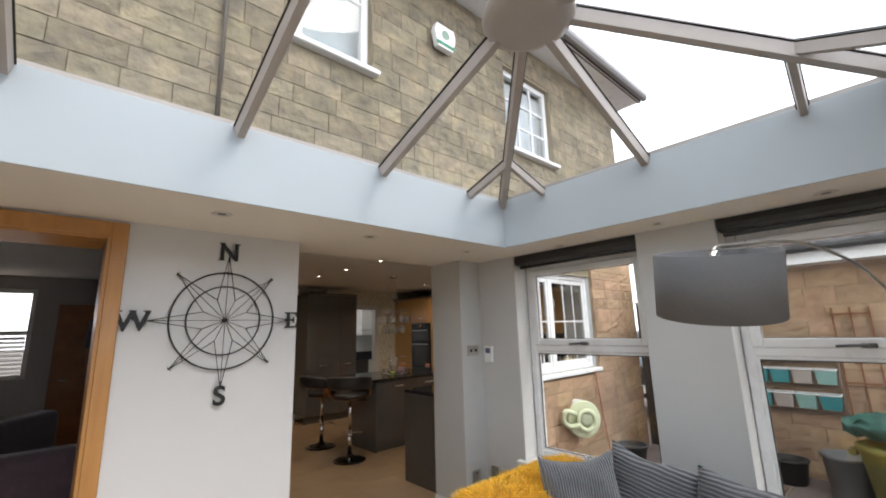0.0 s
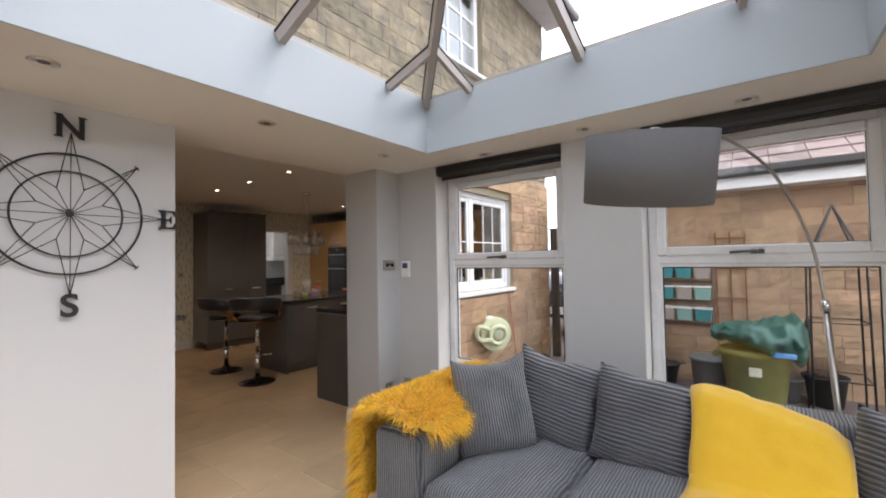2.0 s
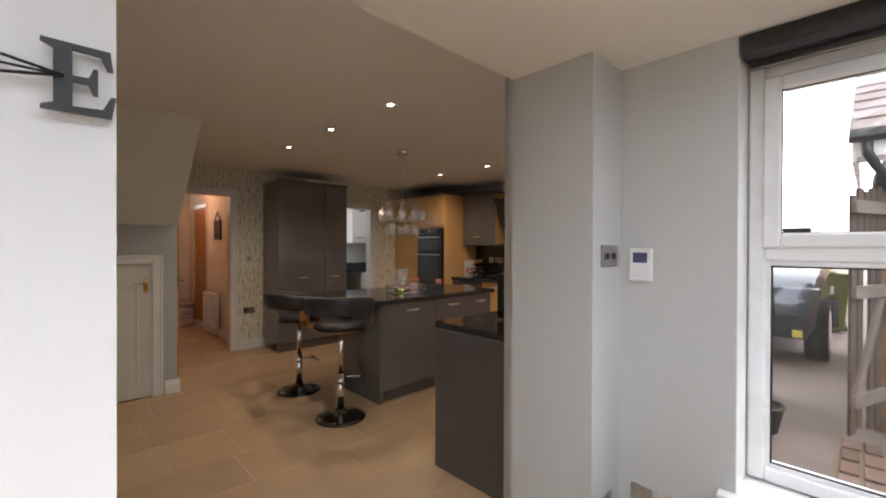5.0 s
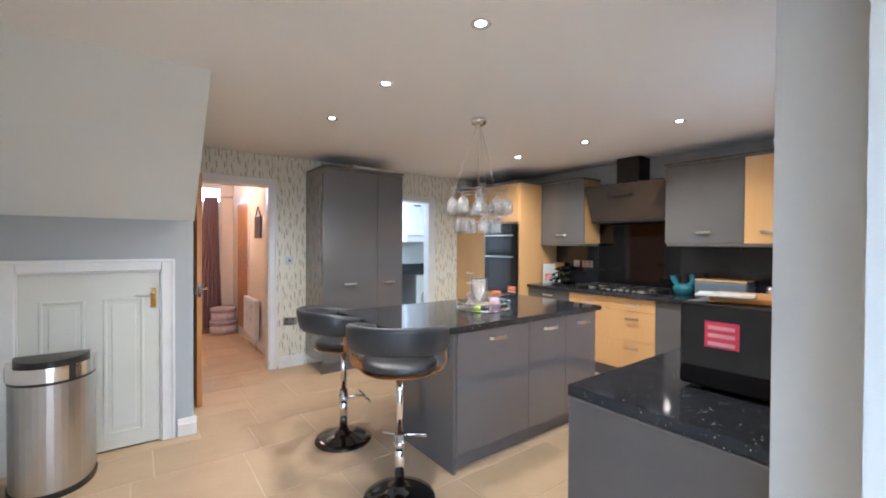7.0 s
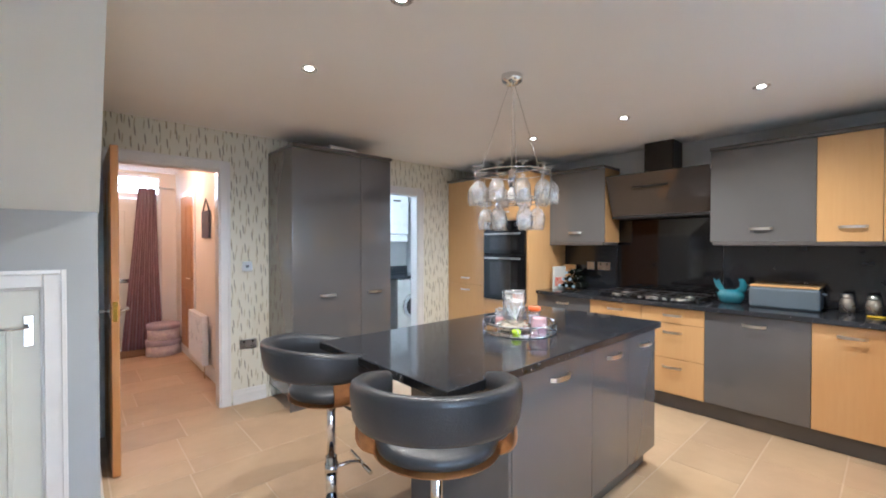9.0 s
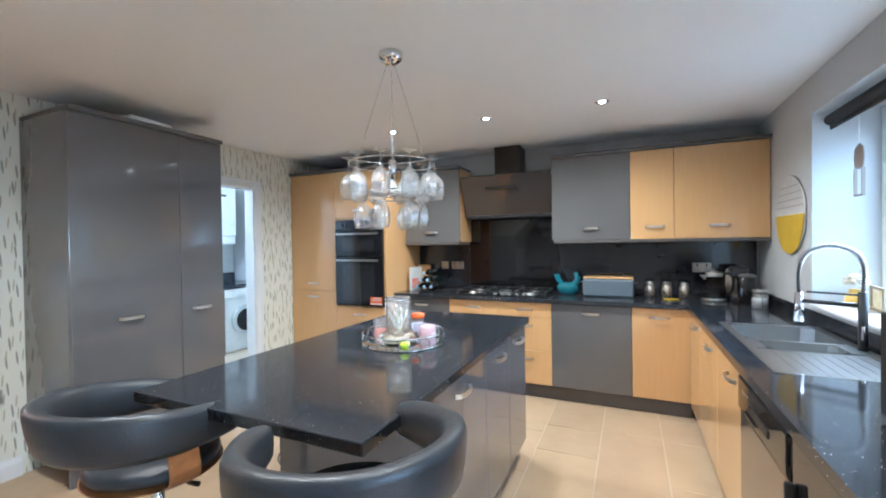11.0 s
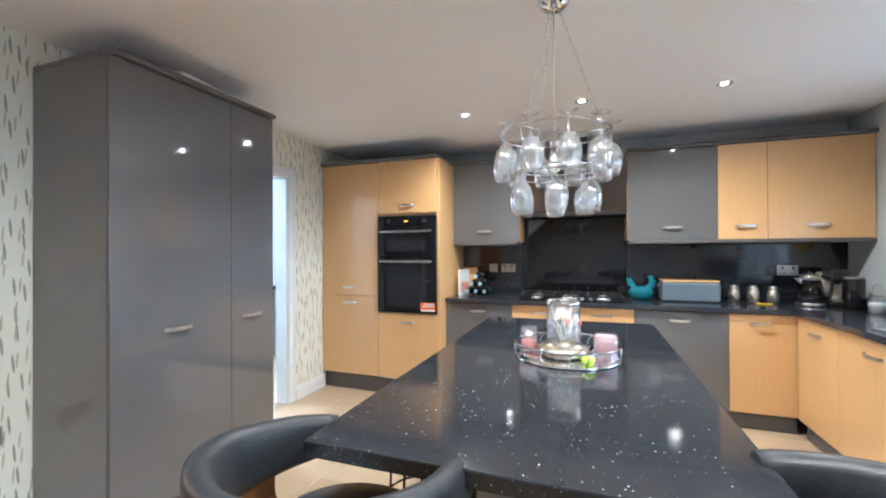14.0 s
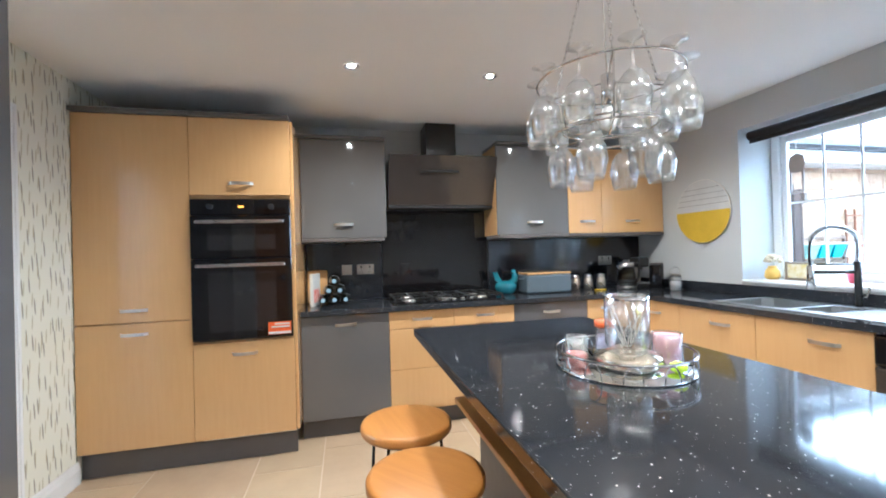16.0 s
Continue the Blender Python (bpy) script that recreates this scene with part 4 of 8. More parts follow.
for a, b, hx in ((0.022, 0.675, 0.37), (0.675, 1.095, 0.91), (1.095, 1.49, 1.32)):
    d = part("door", box_bm((a + 0.0015, 0, 0.11), (b - 0.0015, 0.019, 0.866), 0.0025, 2), GREY_GLOSS, isl)
    put_handle(d, hx, 0.80)
part("plinth", box_bm((0.021, 0.05, 0), (1.44, 0.068, 0.1)), GREY_CARCASS, isl)
it = thing("island_worktop", (2.98, 5.505, 0.872), "black sparkle quartz island worktop overhanging at one end", "worktop")
bm = bmesh.new()
slab(bm, (0, 0, 0), (1.90, 0.975, 0.038))
part("slab", bm, QUARTZ, it)

# ceiling downlights
def downlight(x, y, z, lit):
    d = thing("downlight", (x, y, z), "small round recessed ceiling downlight, lit" if lit else "small round recessed ceiling downlight, unlit", "ceiling light", "kitchen downlights" if lit else "garden room downlights")
    bm = bmesh.new()
    n = 20
    add_lathe(bm, [(0.0198, 0.004), (0.0198, -0.0015), (0.031, -0.003), (0.034, -0.006), (0.042, -0.007), (0.048, -0.004), (0.048, -0.001)], n, cap=False)
    part("bezel", bm, STEEL if lit else NICKEL, d)
    bm = bmesh.new()
    add_lathe(bm, [(0.0195, -0.0030), (0.0195, -0.0012)], n)
    part("lamp", bm, LED if lit else mat("dull_lamp_glass", (0.12, 0.11, 0.10), 0.3), d)


KSPOTS = [(3.015, 4.95), (3.015, 5.81), (3.02, 6.68), (5.205, 5.05), (5.205, 5.90), (5.205, 6.745)]
for x, y in KSPOTS:
    downlight(x, y, KCEIL, True)
for x, y in ((0.75, 2.95), (1.63, 2.96), (2.53, 2.97), (2.97, 2.40), (2.87, 1.65), (2.93, 0.88)):
    downlight(x, y, SOFFIT, False)
for i, (x, y) in enumerate(KSPOTS):
    ld = bpy.data.lights.new("spot", "SPOT")
    ld.energy = 14
    ld.color = (1.0, 0.76, 0.53)
    ld.spot_size = radians(160)
    ld.spot_blend = 0.9
    ld.shadow_soft_size = 0.016
    lo = new("downlight_beam", ld)
    lo.location = (x, y, KCEIL - 0.015)
# added fill lights without fittings: warm in the hall, white in the utility room
for x, y, z, e, c in ((2.6, 9.9, 2.3, 5.0, (1.0, 0.50, 0.28)), (4.9, 9.4, 2.3, 9, (1.0, 0.97, 0.94))):
    ld = bpy.data.lights.new("lamp", "POINT")
    ld.energy = e
    ld.color = c
    ld.shadow_soft_size = 0.08
    lo = new("room_lamp", ld)
    lo.location = (x, y, z)

# ---- garden room things ----
YELLOW = mat("mustard_fleece", (0.92, 0.58, 0.035), 0.9, color2=(0.88, 0.52, 0.025), scale=10, bump=0.25, bump_scale=150, sheen=0.5)
FUR = mat("mustard_fur", (0.95, 0.60, 0.04), 0.7, color2=(0.85, 0.48, 0.02), scale=40, vary=0.3, sheen=0.3)
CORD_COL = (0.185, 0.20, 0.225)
# same cord in several tones; roof light on the seat is put into CORD_Y
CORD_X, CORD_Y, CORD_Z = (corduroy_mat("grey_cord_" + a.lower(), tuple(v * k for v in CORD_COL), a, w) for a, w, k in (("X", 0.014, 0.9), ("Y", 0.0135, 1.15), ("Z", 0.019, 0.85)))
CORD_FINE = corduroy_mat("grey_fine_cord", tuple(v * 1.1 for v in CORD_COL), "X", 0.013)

# compass wall art
art = thing("compass_wall_art", (0.905, 3.372, 1.62), "black iron compass rose hung on the white wall", "wall art")


def flat_ring(r, w, t=0.005, n=64):
    bm = bmesh.new()
    ps = [[bm.verts.new((rr * math.cos(2 * math.pi * i / n), y, rr * math.sin(2 * math.pi * i / n))) for i in range(n)] for rr, y in ((r - w / 2, 0), (r + w / 2, 0), (r + w / 2, t), (r - w / 2, t))]
    for k in range(4):
        a, b = ps[k], ps[(k + 1) % 4]
        for i in range(n):
            bm.faces.new((a[i], a[(i + 1) % n], b[(i + 1) % n], b[i]))
    return bm


part("outer_ring", flat_ring(0.277, 0.009), IRON, art)
part("inner_ring", flat_ring(0.196, 0.008), IRON, art)
for k in range(8):
    a = k * math.pi / 4
    long = 0.375 if k % 2 == 0 else 0.362
    b = math.pi / 8
    bm = bmesh.new()
    tip = (long * math.cos(a), -0.006, long * math.sin(a))
    for s in (-1, 1):
        el = (0.125 * math.cos(a + s * b), -0.006, 0.125 * math.sin(a + s * b))
        add_tube(bm, [tip, el], 0.0022, 6)
        if k % 2 == 0:
            add_tube(bm, [el, (0, -0.006, 0)], 0.0018, 6)
    add_tube(bm, [tip, (0, -0.008, 0)], 0.0018, 6)
    if k % 2:
        add_tube(bm, [(tip[0] * 0.985 - 0.012 * math.sin(a), -0.006, tip[2] * 0.985 + 0.012 * math.cos(a)), tip, (tip[0] * 0.985 + 0.012 * math.sin(a), -0.006, tip[2] * 0.985 - 0.012 * math.cos(a))], 0.003, 6)
    part("point", bm, IRON, art)
bm = bmesh.new()
add_tube(bm, [(0, -0.012, 0), (0, 0.004, 0)], 0.012, 12)
part("boss", bm, IRON, art)


def letter(ch, x, z, size, parent, depth=0.006, material=IRON, name="letter", y=0.0):
    c = bpy.data.curves.new("letter", "FONT")
    c.body = ch
    c.size = size
    c.extrude = depth / 2
    c.offset = 0.0035 if size > 0.05 else 0.0
    c.align_x = "CENTER"
    ob = new(name, c)
    ob.parent = parent
    ob.matrix_basis = pose(x, y, z, 90, 0, 0)
    dg = bpy.context.evaluated_depsgraph_get()
    me = bpy.data.meshes.new_from_object(ob.evaluated_get(dg))
    bpy.data.objects.remove(ob)
    me.materials.clear()
    me.materials.append(material)
    ob = new(name, me)
    ob.parent = parent
    ob.matrix_basis = pose(x, y, z, 90, 0, 0)
    return ob


def serifed(ch, x, z, parent):
    """A slab-serif capital cut from plate."""
    if ch == "E":
        bm = bmesh.new()
        add_prism(bm, [(x + px * 0.88, z + pz * 0.95) for px, pz in ((-0.046, -0.052), (0.042, -0.052), (0.048, -0.018), (0.041, -0.018), (0.030, -0.040), (-0.008, -0.042), (-0.008, -0.005), (0.012, -0.006), (0.018, -0.020),
                       (0.024, -0.020), (0.024, 0.020), (0.018, 0.020), (0.012, 0.005), (-0.008, 0.004), (-0.008, 0.043), (0.028, 0.041), (0.037, 0.022), (0.044, 0.022), (0.040, 0.052), (-0.046, 0.052), (-0.046, 0.046),
                       (-0.031, 0.040), (-0.031, -0.040), (-0.046, -0.046))], "y", -0.003, 0.003)
        return part("letter", bm, IRON, parent)
    o = letter(ch, x, z - 0.05, 0.145, parent)
    w = {"N": 0.042, "S": 0.034, "W": 0.060}[ch]
    spots = {"N": [(-1, 0.05), (-1, -0.05), (1, 0.05)], "W": [(-1, 0.05), (0, 0.05), (1, 0.05)], "S": []}[ch]
    for k, dz in spots:
        bar = box_bm((x + k * w - 0.016, -0.0032, z + dz - 0.003), (x + k * w + 0.016, 0.0032, z + dz + 0.003))
        part("serif", bar, IRON, o).matrix_parent_inverse = o.matrix_basis.inverted()
    return o


for ch, x, z in (("N", 0.0, 0.405), ("S", 0.0, -0.418), ("E", 0.391, 0.0), ("W", -0.435, 0.0)):
    serifed(ch, x, z, art)

# sofa along the east wall
SX0, SX1 = 1.80, 2.90
sofa = thing("corner_sofa", (2.35, 1.0, 0), "grey corduroy sofa with square arm below the windows", "sofa")


def soft_box(lo, hi, r, seg=4):
    return box_bm(lo, hi, r, seg)


def cushion_block(lo, hi, r=0.05, puff=0.03):
    """An upholstered block with a domed top."""
    bm = bmesh.new()
    (x0, y0, z0), (x1, y1, z1) = lo, hi
    n = 14
    def at(u, v, top):
        x, y = x0 + (x1 - x0) * u, y0 + (y1 - y0) * v
        e = min(u * (x1 - x0), (1 - u) * (x1 - x0), v * (y1 - y0), (1 - v) * (y1 - y0))
        d = 0 if e > r else r - math.sqrt(max(0, r * r - (r - e) ** 2))
        if top:
            return (x, y, z1 - d + puff * math.sin(math.pi * u) * math.sin(math.pi * v) + 0.004 * noise.noise((x * 7, y * 7, 0)))
        return (x, y, z0 + d * 0.5)
    us = [0, 0.02, 0.05, 0.09] + [0.09 + 0.82 * i / n for i in range(1, n)] + [0.91, 0.95, 0.98, 1]
    g = [[[bm.verts.new(at(u, v, t)) for v in us] for u in us] for t in (True, False)]
    m = len(us)
    for t in (0, 1):
        for i in range(m - 1):
            for j in range(m - 1):
                f = bm.faces.new((g[t][i][j], g[t][i + 1][j], g[t][i + 1][j + 1], g[t][i][j + 1]))
                f.smooth = True
    for i in range(m - 1):
        for a, b in (((i, 0), (i + 1, 0)), ((i, m - 1), (i + 1, m - 1)), ((0, i), (0, i + 1)), ((m - 1, i), (m - 1, i + 1))):
            bm.faces.new((g[0][a[0]][a[1]], g[0][b[0]][b[1]], g[1][b[0]][b[1]], g[1][a[0]][a[1]]))
    return bm


ox, oy = 2.35, 1.0
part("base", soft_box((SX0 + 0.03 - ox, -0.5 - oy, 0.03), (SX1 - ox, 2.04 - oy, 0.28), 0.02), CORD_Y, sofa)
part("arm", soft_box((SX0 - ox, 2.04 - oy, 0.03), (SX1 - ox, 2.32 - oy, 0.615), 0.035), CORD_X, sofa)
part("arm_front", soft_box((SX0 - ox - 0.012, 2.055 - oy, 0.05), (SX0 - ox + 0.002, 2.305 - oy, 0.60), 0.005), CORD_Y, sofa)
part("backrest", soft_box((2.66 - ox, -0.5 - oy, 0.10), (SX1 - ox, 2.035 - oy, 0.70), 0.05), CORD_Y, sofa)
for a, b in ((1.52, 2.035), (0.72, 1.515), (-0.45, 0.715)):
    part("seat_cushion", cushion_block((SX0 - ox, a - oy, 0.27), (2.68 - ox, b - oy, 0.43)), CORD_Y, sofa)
for x in (SX0 + 0.1, SX1 - 0.1):
    for y in (-0.4, 2.22):
        part("foot", box_bm((x - ox - 0.03, y - oy - 0.03, 0), (x - ox + 0.03, y - oy + 0.03, 0.032)), BLACK_METAL, sofa)


def pillow(w, h, t, sag=0.0, seed=0):
    bm = bmesh.new()
    n = 22
    sides = []
    for s in (1, -1):
        g = []
        for i in range(n + 1):
            row = []
            for j in range(n + 1):
                u, v = 2 * i / n - 1, 2 * j / n - 1
                k = max(0.0, (1 - u ** 4) * (1 - v ** 4)) ** 0.55
                pin = 1 - 0.07 * (1 - v * v) * u * u
                pin2 = 1 - 0.07 * (1 - u * u) * v * v
                wr = 0.022 * noise.noise((u * 1.6 + seed, v * 1.9, s)) + 0.007 * noise.noise((u * 6, v * 6 + seed, s * 2))
                x = u * w / 2 * pin + 0.018 * noise.noise((v * 1.5, seed * 1.7, 2)) * abs(u)
                z = v * h / 2 * pin2 - sag * (1 - u * u) * (v > 0) * v + 0.02 * noise.noise((u * 1.4, seed * 2.3, 5)) * abs(v)
                row.append(bm.verts.new((x, s * (t / 2 * k + wr * k), z)))
            g.append(row)
        sides.append(g)
    for g in sides:
        for i in range(n):
            for j in range(n):
                f = bm.faces.new((g[i][j], g[i + 1][j], g[i + 1][j + 1], g[i][j + 1]))
                f.smooth = True
    bmesh.ops.remove_doubles(bm, verts=bm.verts, dist=0.0006)
    return bm


def loose_cushion(name, m, w, h, t, material, label, seed, sag=0.02):
    ob = solid(name, pillow(w, h, t, sag, seed), material, label, "cushion", group="sofa cushions")
    ob.matrix_basis = m
    return ob


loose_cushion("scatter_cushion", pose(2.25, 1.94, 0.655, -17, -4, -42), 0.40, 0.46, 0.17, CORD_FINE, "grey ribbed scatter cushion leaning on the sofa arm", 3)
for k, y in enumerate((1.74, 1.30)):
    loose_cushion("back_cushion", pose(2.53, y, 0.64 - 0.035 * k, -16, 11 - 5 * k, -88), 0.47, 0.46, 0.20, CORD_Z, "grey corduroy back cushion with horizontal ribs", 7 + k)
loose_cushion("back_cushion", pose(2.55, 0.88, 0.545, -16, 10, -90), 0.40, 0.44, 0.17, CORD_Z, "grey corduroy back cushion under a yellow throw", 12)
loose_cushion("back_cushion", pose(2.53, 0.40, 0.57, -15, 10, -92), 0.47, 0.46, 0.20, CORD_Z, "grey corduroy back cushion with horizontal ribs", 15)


def thicken(name, verts_grid, material, label, category, t=0.008):
    bm = bmesh.new()
    g = [[bm.verts.new(p) for p in row] for row in verts_grid]
    for i in range(len(g) - 1):
        for j in range(len(g[0]) - 1):
            f = bm.faces.new((g[i][j], g[i + 1][j], g[i + 1][j + 1], g[i][j + 1]))
            f.smooth = True
    ob = solid(name, bm, material, label, category)
    md = ob.modifiers.new("thickness", "SOLIDIFY")
    md.thickness = t
    md.offset = 1
    return ob


# smooth yellow throw over the third back cushion
path = [(2.74, 0.60), (2.72, 0.74), (2.66, 0.835), (2.58, 0.885), (2.50, 0.85), (2.435, 0.75), (2.40, 0.62), (2.37, 0.52), (2.32, 0.472), (2.22, 0.47), (2.10, 0.475)]
grid = []
for i in range(41):
    s = i / 40 * (len(path) - 1)
    k = min(int(s), len(path) - 2)
    f = s - k
    x, z = (path[k][q] * (1 - f) + path[k + 1][q] * f for q in (0, 1))
    row = []
    for j in range(31):
        v = j / 30
        spread = 0.232 + 0.03 * (i / 40)
        y = 0.86 + (0.5 - v) * 2 * spread + 0.02 * noise.noise((i * 0.12, v * 3, 4))
        fold = 0.020 * noise.noise((v * 5.0 + 0.04 * i, i * 0.10, 1.0)) + 0.006 * noise.noise((v * 14, i * 0.35, 2.0))
        edge = -0.05 * (abs(2 * v - 1) ** 5)
        slump = (0.055 + 0.115 * v) * min(1.0, max(0.0, (z - 0.47) / 0.25))
        row.append((x - abs(fold) * 0.8 - edge * 0.3, y, z - slump + fold * 0.7 + edge * (0.8 if 8 < i < 28 else 0.3)))
    grid.append(row)
thicken("yellow_throw", grid, YELLOW, "mustard yellow fleece throw draped over a back cushion", "throw")

# shaggy yellow throw over the arm
random.seed(5)
fur = thing("fur_throw", (2.25, 2.2, 0.62), "shaggy mustard yellow faux fur throw over the sofa arm", "throw")


def arm_surface(u, v):
    """u along the arm (0 at its front), v across it: down the outside, over the top, down the inside."""
    x = 1.78 + u * 0.82
    s = v * 0.71
    hang = 0.42 - 0.05 * math.sin(u * 5)
    if s < hang:
        return Vector((x, 2.39, 0.645 - (hang - s))), Vector((0, 1, 0.15))
    s -= hang
    if s < 0.30:
        a = s / 0.30
        return Vector((x, 2.39 - s * 1.15, 0.65 + 0.05 * math.sin(math.pi * a))), Vector((0, 0.5 - a, 1)).normalized()
    s -= 0.30
    return Vector((x, 2.045 - 0.01, 0.635 - s * 0.5)), Vector((0, -1, 0.3))


bm = bmesh.new()
n = 24
g = [[bm.verts.new(arm_surface(i / n, j / n)[0] + arm_surface(i / n, j / n)[1] * (0.022 + 0.016 * noise.noise((i * 0.6, j * 0.6, 0))) - Vector((2.25, 2.2, 0.62))) for j in range(n + 1)] for i in range(n + 1)]
for i in range(n):
    for j in range(n):
        bm.faces.new((g[i][j], g[i + 1][j], g[i + 1][j + 1], g[i][j + 1])).smooth = True
part("backing", bm, FUR, fur)
verts, faces = [], []
for k in range(60000):
    u, v = random.random() * 1.02 - 0.01, random.random()
    p, nn = arm_surface(u, v)
    clump = noise.noise_vector((p.x * 22, p.y * 22, p.z * 22))
    d = (nn * 0.8 + Vector(clump) * 0.5 + Vector((random.random() - 0.5, random.random() - 0.5, random.random() - 0.5)) * 0.9 + Vector((-0.25 if u < 0.12 else 0, 0, -0.35))).normalized()
    if u < 0.03:
        d = (d + Vector((-0.8, 0, -0.4))).normalized()
    L = 0.05 + 0.055 * random.random()
    side = d.cross(Vector((random.random() - 0.5, random.random() - 0.5, random.random() - 0.5))).normalized() * 0.0017
    p = p - Vector((2.25, 2.2, 0.62)) + nn * 0.008
    mid = p + d * L * 0.55
    tip = p + d * L + Vector((0, 0, -L * 0.3)) + Vector(clump) * 0.012
    b = len(verts)
    verts += [p - side, p + side, mid + side * 0.8, mid - side * 0.8, tip]
    faces += [(b, b + 1, b + 2, b + 3), (b + 3, b + 2, b + 4)]
me = bpy.data.meshes.new("pile")
me.from_pydata(verts, [], faces)
me.materials.append(FUR)
pile = new("pile", me)
pile.parent = fur
tagged(pile, "long shaggy fur strands", kind="stuff")

# arc floor lamp
lamp = thing("arc_floor_lamp", (2.93, 0.58, 0), "chrome arc floor lamp with a grey drum shade", "floor lamp")
bm = bmesh.new()
add_lathe(bm, [(0.12, 0.0), (0.14, 0.005), (0.14, 0.03), (0.13, 0.05), (0.02, 0.04)], 32)
bmesh.ops.translate(bm, verts=bm.verts, vec=(-0.11, 0, 0))
part("base", bm, CHROME, lamp)
SHX, SHY = 1.907 - 2.93, 1.142 - 0.58
TILT = pose(SHX, SHY, 1.664, 7, -10, 0)
pts = [(-0.02, 0.0, 0.03), (-0.02, 0.02, 0.6), (-0.015, 0.05, 1.15)]
arc = [(-0.015, 0.05, 1.15), (-0.03, 0.08, 1.38), (-0.10, 0.14, 1.57), (-0.23, 0.22, 1.73), (-0.42, 0.32, 1.815), (-0.66, 0.41, 1.835), (-0.87, 0.50, 1.81), (SHX + 0.02, SHY - 0.02, 1.795), (SHX - 0.019, SHY - 0.013, 1.775)]


def smooth_line(ps, m=6):
    out = []
    ps = [Vector(p) for p in ps]
    for i in range(len(ps) - 1):
        p0, p1, p2, p3 = ps[max(i - 1, 0)], ps[i], ps[i + 1], ps[min(i + 2, len(ps) - 1)]
        for k in range(m):
            t = k / m
            out.append(0.5 * ((2 * p1) + (p2 - p0) * t + (2 * p0 - 5 * p1 + 4 * p2 - p3) * t * t + (3 * p1 - p0 - 3 * p2 + p3) * t ** 3))
    out.append(ps[-1])
    return out


bm = bmesh.new()
add_tube(bm, pts, 0.0125, 12)
LAMP_STEEL = mat("brushed_lamp_steel", (0.48, 0.46, 0.43), 0.3, 1.0, scale=10, stretch=(1, 1, 20))
part("pole", bm, LAMP_STEEL, lamp)
bm = bmesh.new()
add_tube(bm, smooth_line(arc), 0.0065, 10)
part("arc_arm", bm, LAMP_STEEL, lamp)
bm = bmesh.new()
add_tube(bm, [(-0.015, 0.05, 1.12), (-0.015, 0.051, 1.17)], 0.016, 12)
part("collar", bm, CHROME, lamp)
bm = bmesh.new()
add_lathe(bm, [(0.185, -0.11), (0.193, -0.11), (0.193, 0.11), (0.185, 0.11), (0.185, -0.11)], 48, cap=False)
bmesh.ops.transform(bm, matrix=TILT, verts=bm.verts)
part("shade", bm, mat("charcoal_linen", (0.165, 0.168, 0.175), 0.9, color2=(0.145, 0.148, 0.155), scale=90, stretch=(1, 1, 3), bump=0.25, bump_scale=350), lamp, "charcoal grey fabric drum shade")
bm = bmesh.new()
for k in range(3):
    a = 2 * math.pi * k / 3
    add_tube(bm, [(0, 0, 0.095), (0.190 * math.cos(a), 0.190 * math.sin(a), 0.102)], 0.0025, 6)
add_tube(bm, [(0, 0, 0.115), (0, 0, 0.03)], 0.017, 10)
bmesh.ops.transform(bm, matrix=TILT, verts=bm.verts)
part("spider", bm, CHROME, lamp)
bm = bmesh.new()
add_lathe(bm, [(0.012, 0.0), (0.022, -0.02), (0.032, -0.055), (0.025, -0.085), (0.006, -0.10)], 18, (0, 0, 0.03))
bmesh.ops.transform(bm, matrix=TILT, verts=bm.verts)
part("bulb", bm, GLOSS_WHITE, lamp)


# switches, sockets and thermostat
SOCKET_STEEL = mat("satin_steel_plate", (0.50, 0.48, 0.45), 0.3, 1.0, scale=6)


def plate(name, at, turn, w, h, label, category, kind="socket", material=SOCKET_STEEL):
    p = thing(name, at, label, category, turn=turn)
    part("face_plate", box_bm((-w / 2, -0.008, -h / 2), (w / 2, 0, h / 2), 0.003, 2), material, p)
    if kind == "socket":
        for k in range(max(1, round(w / 0.075) if w > 0.1 else 1)):
            cx = 0 if w < 0.1 else (-0.036 + 0.072 * k)
            part("switch", box_bm((cx - 0.008, -0.011, 0.012), (cx + 0.008, -0.0085, 0.032), 0.001), BLACK_METAL, p)
            bm = bmesh.new()
            for dx, dz in ((0, -0.002), (-0.010, -0.022), (0.010, -0.022)):
                add_box(bm, (cx + dx - 0.004, -0.0095, dz - 0.003), (cx + dx + 0.004, -0.0081, dz + 0.003))
            part("pin_slot", bm, BLACK_METAL, p)
    else:
        for cx in ((-0.03, 0.03) if w > 0.12 else (0,)):
            part("rocker", box_bm((cx - 0.014, -0.012, -0.012), (cx + 0.014, -0.0085, 0.012), 0.002), BLACK_METAL if kind == "dark" else SOCKET_STEEL, p)
    return p


plate("light_switch", (2.915, 3.322, 1.345), 0, 0.136, 0.088, "satin steel double light switch on the grey pier", "light switch", "dark")
plate("wall_socket", (2.90, 3.322, 0.33), 0, 0.086, 0.086, "satin steel single socket low on the pier", "socket")
plate("wall_socket", (3.038, 3.23, 0.35), -90, 0.086, 0.086, "satin steel aerial socket low on the grey wall", "socket", "switch")
plate("wall_socket", (3.038, 3.12, 0.35), -90, 0.086, 0.086, "cream blank plate low on the grey wall", "socket", "switch", NICKEL)
plate("wall_socket", (3.038, 2.995, 0.35), -90, 0.146, 0.086, "satin steel double socket low on the grey wall", "socket")
th = thing("thermostat", (3.038, 3.235, 1.31), "white wall thermostat with a small grey display", "thermostat", turn=-90)
part("body", box_bm((-0.045, -0.022, -0.068), (0.045, 0, 0.068), 0.006, 2), UPVC, th)
